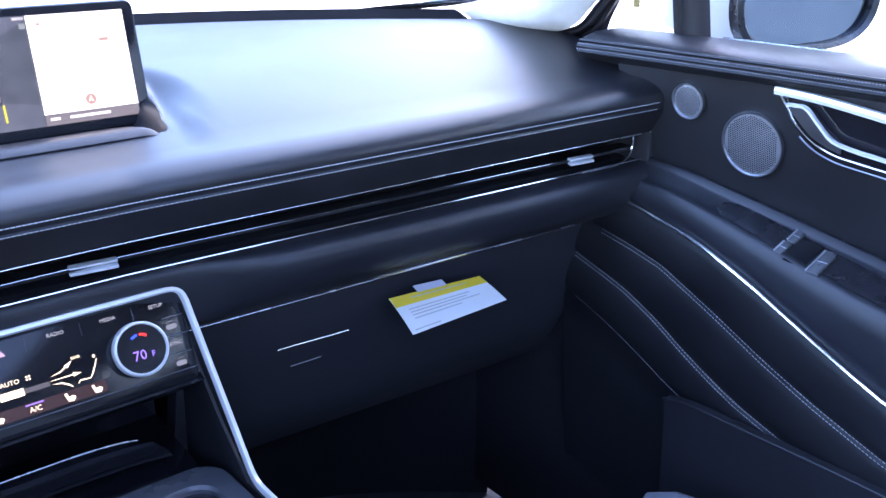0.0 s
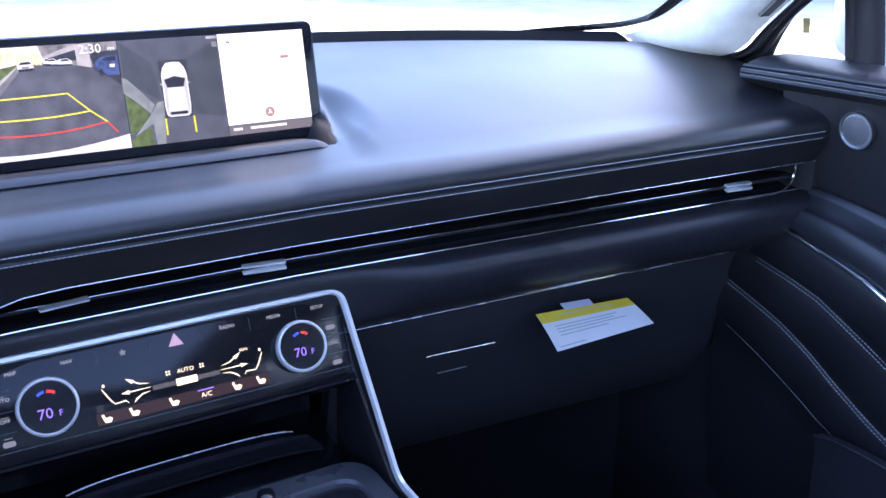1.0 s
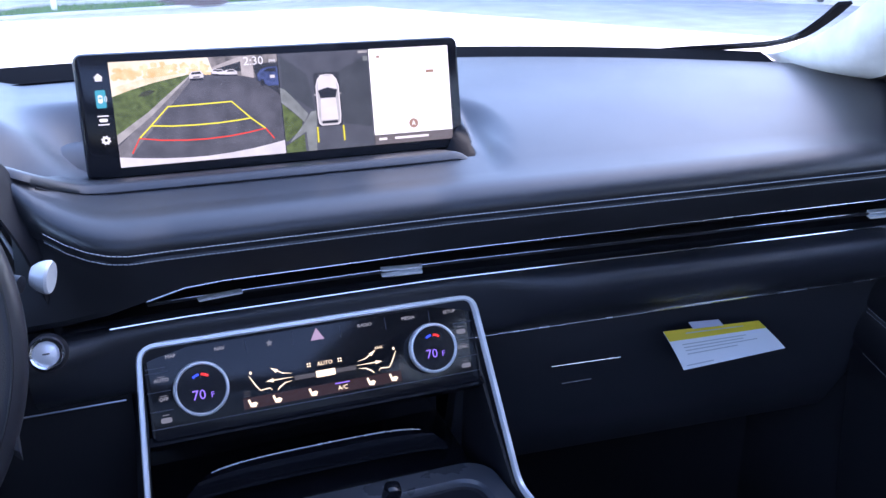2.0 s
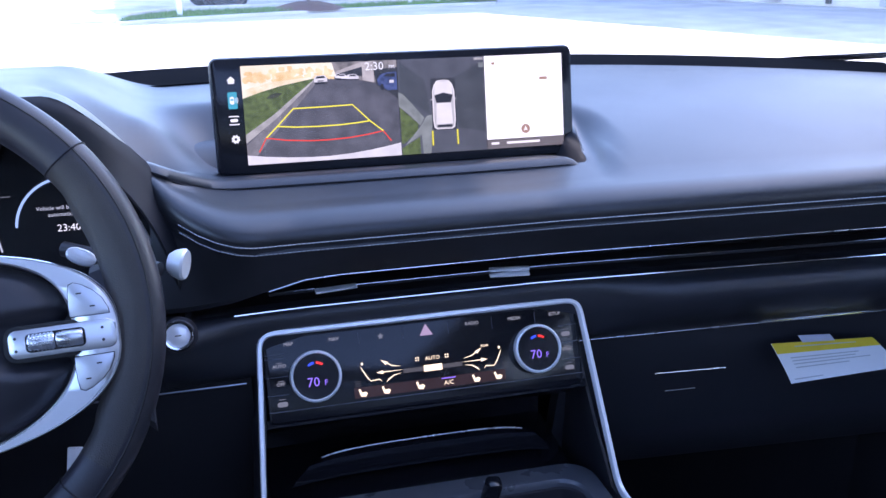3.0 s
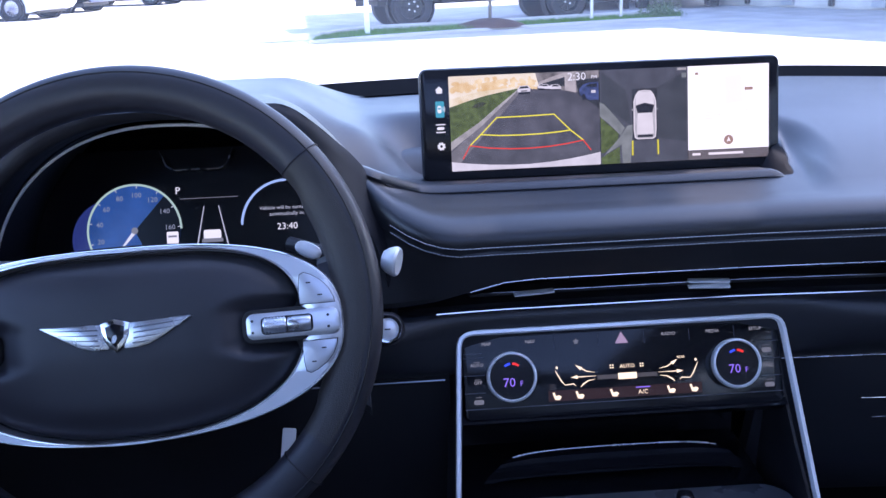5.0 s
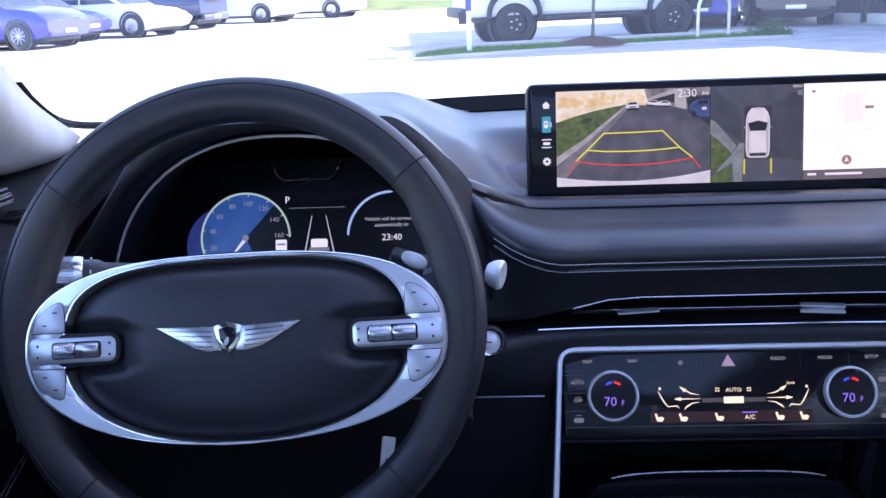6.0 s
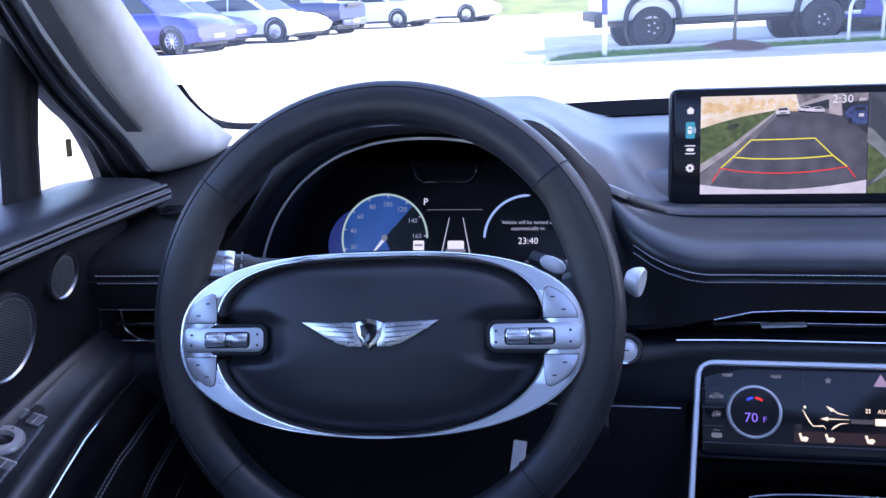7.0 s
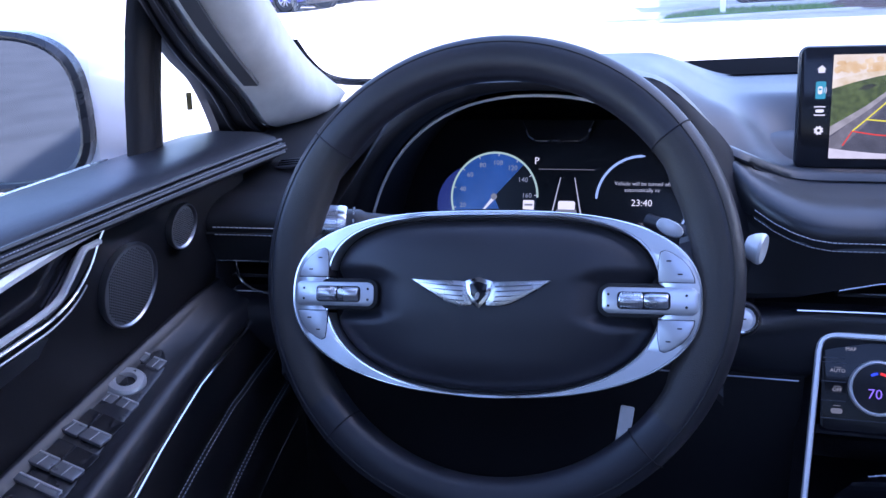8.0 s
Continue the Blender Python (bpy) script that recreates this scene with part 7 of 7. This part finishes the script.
def wheel_part(t, m, r, w, rim_material=None, spokes=10):
    """Tyre, rim and spokes; m puts the axle along z."""
    k = part("wheel", lathe([(r * 0.62, -w / 2), (r * 0.95, -w / 2), (r, -w * 0.36), (r, w * 0.36), (r * 0.95, w / 2), (r * 0.62, w / 2), (r * 0.62, -w / 2)], m, 36), TYRE, t, "black tyre")
    part("rim", lathe([(r * 0.66, w * 0.46), (r * 0.62, w * 0.5), (r * 0.585, w * 0.40), (r * 0.575, w * 0.30)], m, 36), rim_material or ALLOY, k, "alloy rim")
    # the dish is black in place of the shade behind the spokes
    part("dark_dish", lathe([(r * 0.575, w * 0.30), (r * 0.55, w * 0.1), (0, w * 0.05)], m, 24), TRIM_BLACK, k, "dark dish standing in for shade behind the spokes")
    sp = [rbox(r * 0.52, r * 0.07, 0.03, m @ pose(0, 0, w * 0.38, 0, 0, 360 * i / spokes) @ pose(r * 0.31, 0, 0), 0.008, 1) for i in range(spokes)]
    part("spokes", merge(*sp, lathe([(0, w * 0.46), (r * 0.12, w * 0.44), (r * 0.13, w * 0.3)], m, 16)), rim_material or ALLOY, k, "alloy spokes")


def car(name, label, m, L, W, H, paint, kind="sedan", r=0.34, wb=0.6, group="parked cars", spokes=10):
    """A parked car with its nose along +x of m, standing on z = 0."""
    t = thing(name, m.translation, label, "car", group)
    if kind == "sedan":
        prof = [(-0.5, 0.55, 0.95), (-0.47, 0.30, 1.02), (-0.36, 0.22, 1.04), (-0.28, 0.20, 1.0), (0.18, 0.20, 0.96), (0.40, 0.22, 0.82), (0.47, 0.30, 0.70), (0.5, 0.42, 0.60)]
        cab = [(-0.37, 1.0), (-0.24, H - 0.03), (-0.05, H), (0.08, H - 0.04), (0.24, 0.95)]
    elif kind == "suv":
        prof = [(-0.5, 0.50, 1.05), (-0.48, 0.32, 1.12), (-0.36, 0.26, 1.12), (-0.2, 0.24, 1.1), (0.18, 0.24, 1.08), (0.40, 0.26, 0.98), (0.47, 0.34, 0.85), (0.5, 0.45, 0.70)]
        cab = [(-0.49, 1.1), (-0.43, H - 0.05), (-0.1, H), (0.05, H - 0.04), (0.22, 1.07)]
    else:
        prof = [(-0.5, 0.55, 1.12), (-0.49, 0.5, 1.15), (-0.3, 0.5, 1.15), (-0.1, 0.48, 1.15), (0.2, 0.48, 1.15), (0.42, 0.5, 1.12), (0.47, 0.52, 1.10), (0.48, 0.55, 1.05)]
        cab = [(-0.49, 1.14), (-0.48, H - 0.03), (-0.1, H), (0.10, H - 0.03), (0.17, 1.14)]
    rows = []
    for u, z0, z1 in prof:
        x, taper = u * L, 1 - 0.9 * max(0, abs(u) - 0.36) ** 1.3
        w = W / 2 * taper
        rows.append([(x, -w * 0.96, z0), (x, -w, lerp(z0, z1, 0.45)), (x, -w * 0.985, lerp(z0, z1, 0.8)), (x, -w * 0.90, z1), (x, 0, z1 + 0.02), (x, w * 0.90, z1), (x, w * 0.985, lerp(z0, z1, 0.8)), (x, w, lerp(z0, z1, 0.45)), (x, w * 0.96, z0)])
    bm = loft(rows)
    bm.transform(m)
    part("body", bm, paint, t, "painted body", smooth=40)
    w = W / 2
    rows = [[(u * L, -w * (0.88 - 0.18 * (z - 0.95)), z - 0.02), (u * L, -w * (0.84 - 0.2 * (z - 0.95)), z), (u * L, w * (0.84 - 0.2 * (z - 0.95)), z), (u * L, w * (0.88 - 0.18 * (z - 0.95)), z - 0.02)] for u, z in cab]
    base = [[(u * L, -w * 0.88, 0.94), (u * L, w * 0.88, 0.94)] for u, z in cab]
    rows = [[b[0], *r_, b[1]] for r_, b in zip(rows, base)]
    bm = loft(rows)
    bm.transform(m)
    part("roof", bm, paint, t, "roof and pillars", smooth=30)
    for sd in (-1, 1):
        def roof_z(u):
            for (ua, za), (ub, zb_) in zip(cab, cab[1:]):
                if ua <= u <= ub:
                    return lerp(za, zb_, (u - ua) / (ub - ua))
            return cab[0][1]
        zlow = cab[0][1] + 0.03
        ua, ub = lerp(cab[0][0], cab[1][0], 0.45), lerp(cab[3][0], cab[4][0], 0.72)
        for u0, u1 in ((ua, -0.075), (-0.060, ub)):
            us = frange(u0, u1, 9)
            pts = [(u0 * L, zlow), (u1 * L, zlow)] + [(u * L, max(zlow + 0.01, roof_z(u) - 0.085)) for u in us[::-1]]
            bm = bmesh.new()
            bm.faces.new([bm.verts.new((px, sd * (w * (0.885 - 0.18 * (pz - 0.95)) + 0.006), pz)) for px, pz in pts])
            got = bmesh.ops.extrude_face_region(bm, geom=bm.faces[:])
            bmesh.ops.translate(bm, verts=[v for v in got["geom"] if isinstance(v, bmesh.types.BMVert)], vec=(0, -sd * 0.03, 0))
            bm.transform(m)
            part("side_pane", bm, CAR_GLASS, t, "dark side pane", smooth=0)
        for u in (-wb / 2 - 0.005, wb / 2 + 0.005):
            mm = m @ pose(u * L, sd * (w - 0.10), r, -90 * sd, 0, 0)
            part("wheel_arch", lathe([(r * 1.20, 0.085), (r * 1.22, 0.108), (r * 1.04, 0.104), (r * 1.0, -0.12), (r * 1.2, -0.12)], mm, 36), TRIM_BLACK, t, "black wheel arch")
            wheel_part(t, mm, r, 0.22, None, spokes)
        part("head_lamp", rbox(0.22, 0.10, 0.12, m @ pose(0.455 * L, sd * w * 0.80, prof[-2][2] - 0.06, 0, 12, -sd * 25), 0.04, 3), LAMP_CLEAR, t, "clear head lamp")
        part("sill", rbox(L * 0.62, 0.08, 0.10, m @ pose(0, sd * (w - 0.06), 0.24), 0.02), TRIM_BLACK, t, "black sill")
        part("door_handle", rbox(0.20, 0.03, 0.03, m @ pose(-0.02 * L, sd * (w + 0.005), 0.84), 0.01), paint, t)
    for k0, k1 in ((3, 4), (1, 0)):
        (ua, za), (ub, zb_) = cab[k0], cab[k1]
        rows = [[(lerp(ua, ub, q) * L, sg * w * (0.80 - 0.2 * (lerp(za, zb_, q) - 0.95)), lerp(za, zb_, q) + 0.012) for sg in (-1, 0, 1)] for q in (0.1, 0.5, 0.93)]
        bm = slab(rows, (0, 0, -0.02))
        bm.transform(m)
        part("screen_pane", bm, CAR_GLASS, t, "dark windscreen")
    part("number_bar", rbox(0.02, 0.45, 0.10, m @ pose(0.5 * L + 0.02, 0, 0.45), 0.01), LAMP_CLEAR, t, "pale plate")
    part("grille", rbox(0.04, W * 0.5, 0.16, m @ pose(0.494 * L, 0, prof[-1][2] - 0.02), 0.02), TRIM_BLACK, t, "dark grille")
    part("bumper", rbox(0.10, W * 0.82, 0.20, m @ pose(0.488 * L, 0, 0.42), 0.04, 3), paint, t, "front bumper")
    part("under_body", rbox(L * 0.88, W * 0.8, 0.16, m @ pose(0, 0, 0.27), 0.03), TRIM_BLACK, t, "dark underbody")
    return t


def off_roader():
    """The tall white off-road car beyond the strip."""
    m = pose(1.95, 19.3, 0, 0, 0, 13)
    t = thing("off_road_truck", m.translation, "white off-road truck with black flared arches and big tyres", "truck", "parked cars")

    def put(name, bm, material, label="", parent=t, smooth=35):
        return part(name, bm, material, parent, label, smooth)
    W2 = 0.83
    put("body", rbox(4.25, 1.62, 0.74, m @ pose(-0.55, 0, 0.95), 0.06, 3), PAINT_WHITE, "white body")
    put("hood", rbox(1.25, 1.45, 0.46, m @ pose(1.85, 0, 1.08), 0.07, 3), PAINT_WHITE, "white bonnet")
    put("roof", rbox(2.35, 1.42, 0.10, m @ pose(-0.1, 0, 1.88), 0.04, 2), PAINT_WHITE, "white roof")
    put("cab_glass", rbox(2.25, 1.38, 0.52, m @ pose(-0.1, 0, 1.58), 0.04, 2), CAR_GLASS, "dark glass")
    for sd in (-1, 1):
        for x in (-1.18, -0.13, 0.87):
            put("pillar", rbox(0.09, 0.05, 0.56, m @ pose(x, sd * 0.70, 1.58), 0.015), PAINT_WHITE, "white pillar")
        for x0, x1 in ((-1.10, -0.12), (-0.07, 1.00)):
            put("door", rbox(x1 - x0, 0.04, 0.66, m @ pose((x0 + x1) / 2, sd * (W2 - 0.005), 0.97), 0.02, 2), PAINT_WHITE, "white door")
            put("door_handle", rbox(0.16, 0.03, 0.04, m @ pose(x0 + 0.14, sd * (W2 + 0.03), 1.12), 0.01), TRIM_BLACK, "black door handle")
        put("rock_rail", rbox(2.15, 0.12, 0.09, m @ pose(0.0, sd * (W2 - 0.02), 0.53), 0.03, 2), TRIM_BLACK, "black side step")
        put("mirror", rbox(0.10, 0.22, 0.18, m @ pose(1.0, sd * 0.95, 1.42), 0.04), TRIM_BLACK, "black mirror")
        for x in (-1.72, 1.72):
            mm = m @ pose(x, sd * (W2 - 0.06), 0.42, -90 * sd, 0, 0)
            rows = []
            for o, rr in ((-0.12, 0.50), (0.10, 0.50), (0.13, 0.53), (0.12, 0.57), (-0.12, 0.58)):
                rows.append([m @ Vector((x + rr * math.copysign(abs(math.cos(a)) ** 0.75, math.cos(a)), sd * (W2 + o), 0.50 + rr * abs(math.sin(a)) ** 0.75)) for a in frange(0.05, math.pi - 0.05, 15)])
            put("fender_flare", slab(rows, (0, 0, 0.02)), TRIM_BLACK, "black fender flare")
            put("arch_dark", lathe([(0.0, -0.25), (0.50, -0.25), (0.50, 0.02)], mm, 28), TRIM_BLACK)
            wheel_part(t, mm, 0.42, 0.26, TRIM_BLACK, 8)
            nuts = [lathe([(0, 0.0), (0.02, 0.0), (0.02, 0.02), (0, 0.02)], mm @ pose(0.10 * math.cos(q), 0.10 * math.sin(q), 0.13), 8) for q in frange(0, 6.283, 6)[:-1]]
            put("wheel_nuts", merge(*nuts), ALLOY, "bright wheel nuts")
    put("rear_bumper", rbox(0.18, 1.6, 0.20, m @ pose(-2.72, 0, 0.66), 0.03, 2), TRIM_BLACK, "black rear bumper")
    put("front_bumper", rbox(0.22, 1.6, 0.20, m @ pose(2.52, 0, 0.66), 0.03, 2), TRIM_BLACK, "black front bumper")
    put("under_body", rbox(4.6, 1.3, 0.16, m @ pose(-0.1, 0, 0.52), 0.03), TRIM_BLACK, "dark underbody")


off_roader()
car("parked_suv", "blue parked SUV beside other cars", pose(-13.3, 23.8, 0, 0, 0, -14), 4.6, 1.86, 1.68, PAINT_BLUE, "suv", 0.36)
car("parked_saloon", "blue parked saloon between other cars", pose(-13.7, 26.3, 0, 0, 0, -14), 4.6, 1.84, 1.46, PAINT_BLUE, "sedan", 0.34)
car("parked_saloon", "white parked saloon with bright alloy wheels", pose(-12.1, 28.3, 0, 0, 0, -14), 5.0, 1.9, 1.50, PAINT_WHITE, "sedan", 0.36, spokes=16)
car("parked_van", "tall navy parked van behind white cars", pose(-12.0, 32.2, 0, 0, 0, -14), 5.2, 2.0, 2.1, PAINT_NAVY, "van", 0.37)
car("parked_saloon", "white parked saloon further back in the row", pose(-9.9, 36.2, 0, 0, 0, -14), 4.7, 1.84, 1.45, PAINT_WHITE, "sedan", 0.34)
car("parked_saloon", "white parked saloon at the end of the row", pose(-7.6, 39.0, 0, 0, 0, -14), 4.7, 1.84, 1.45, PAINT_WHITE, "sedan", 0.34)
car("parked_suv", "dark blue SUV parked behind the bike rack", pose(5.2, 23.5, 0, 0, 0, -98), 4.7, 1.9, 1.7, PAINT_BLUE, "suv", 0.37)
car("parked_suv", "black SUV parked near the glass building", pose(7.3, 23.1, 0, 0, 0, -98), 4.8, 1.9, 1.72, PAINT_BLACK, "suv", 0.38)


def showroom():
    """A glazed building front beyond the cars."""
    t = thing("glass_building", (11.4, 15.1, 0), "glass-fronted building with grey columns", "building")
    wall = mat("grey_cladding", (0.28, 0.30, 0.33), 0.5, vary=0.06, vscale=1)
    m = pose(9.66, 18.77, 0, 0, 0, -63)
    # the front's near half is an unseen extension that dims the dashboard's sheen
    part("plinth", rbox(15.2, 0.5, 0.25, m @ pose(4.0, 0.2, 0.12), 0.03), CONCRETE, t, "concrete plinth")
    part("parapet", rbox(15.4, 0.8, 0.5, m @ pose(4.0, 0.2, 4.58), 0.05), wall, t, "grey parapet")
    # unseen block, placed so that its shadow covers truck and planted strip
    part("shade_block", rbox(9.0, 9.4, 4.0, pose(13.0, 22.6, 7.0, 0, 0, 5), 0.05), wall, t, "unseen grey block added to shade the ground by the truck")
    part("back_wall", rbox(15.2, 0.3, 4.4, m @ pose(4.0, 5.0, 2.2), 0.02), wall, t, "grey inner wall")
    part("roof", rbox(15.4, 5.0, 0.3, m @ pose(4.0, 3.15, 4.6), 0.02), wall, t, "flat roof")
    for k in range(14):
        x = -3.45 + k * 1.15
        part("column", rbox(0.32 if k % 2 == 0 else 0.10, 0.30, 4.3, m @ pose(x, 0, 2.2), 0.02), wall if k % 2 == 0 else TRIM_BLACK, t, "grey column")
        if k < 13:
            part("pane", rbox(1.05, 0.03, 4.0, m @ pose(x + 0.575, 0.1, 2.2), 0), CAR_GLASS, t, "dark window pane")
    # unseen wall and overhang, added to keep direct sun out of the cabin
    render_coat = mat("pale_render", (0.72, 0.71, 0.69), 0.8, bump=0.3, scale=60, vary=0.06, vscale=1.5)
    solo("wall_shade", merge(rbox(0.4, 16.0, 7.6, pose(5.9, -7.6, 3.8), 0.05), rbox(0.396, 4.0, 4.6, pose(5.9, 2.38, 5.3), 0.05)), render_coat, "unseen plain wall added beside the car to shade it", "wall", "structure")


showroom()


def bank():
    """A grassy bank beyond the car park."""
    rows = []
    for x in frange(-11.5, 14, 34):
        rows.append([(x, 46 + 1.5 * math.sin(x * 0.3), 0.0), (x, 48 + 1.5 * math.sin(x * 0.3), 0.35), (x, 53, 1.6 + 0.3 * math.sin(x * 0.5)), (x, 60, 3.0 + 0.5 * math.sin(x * 0.21)), (x, 75, 3.4)])
    solo("grass_bank", slab(rows, (0, 0, -0.5)), mat("bank_grass", (0.070, 0.095, 0.014), 0.9, bump=0.6, scale=30, vary=0.45, vscale=0.9), "green grassy bank in the sun", "bank", "structure", smooth=60)


bank()
for _k, (_x, _y, _z) in enumerate(((-6.6, 52.5, 1.30), (-4.9, 55.0, 1.85), (-3.4, 51.5, 1.0), (-1.0, 54.0, 1.55))):
    young_tree(_x, _y, _z, 20 + _k, 2.0, "grey-trunked tree on the grassy bank")
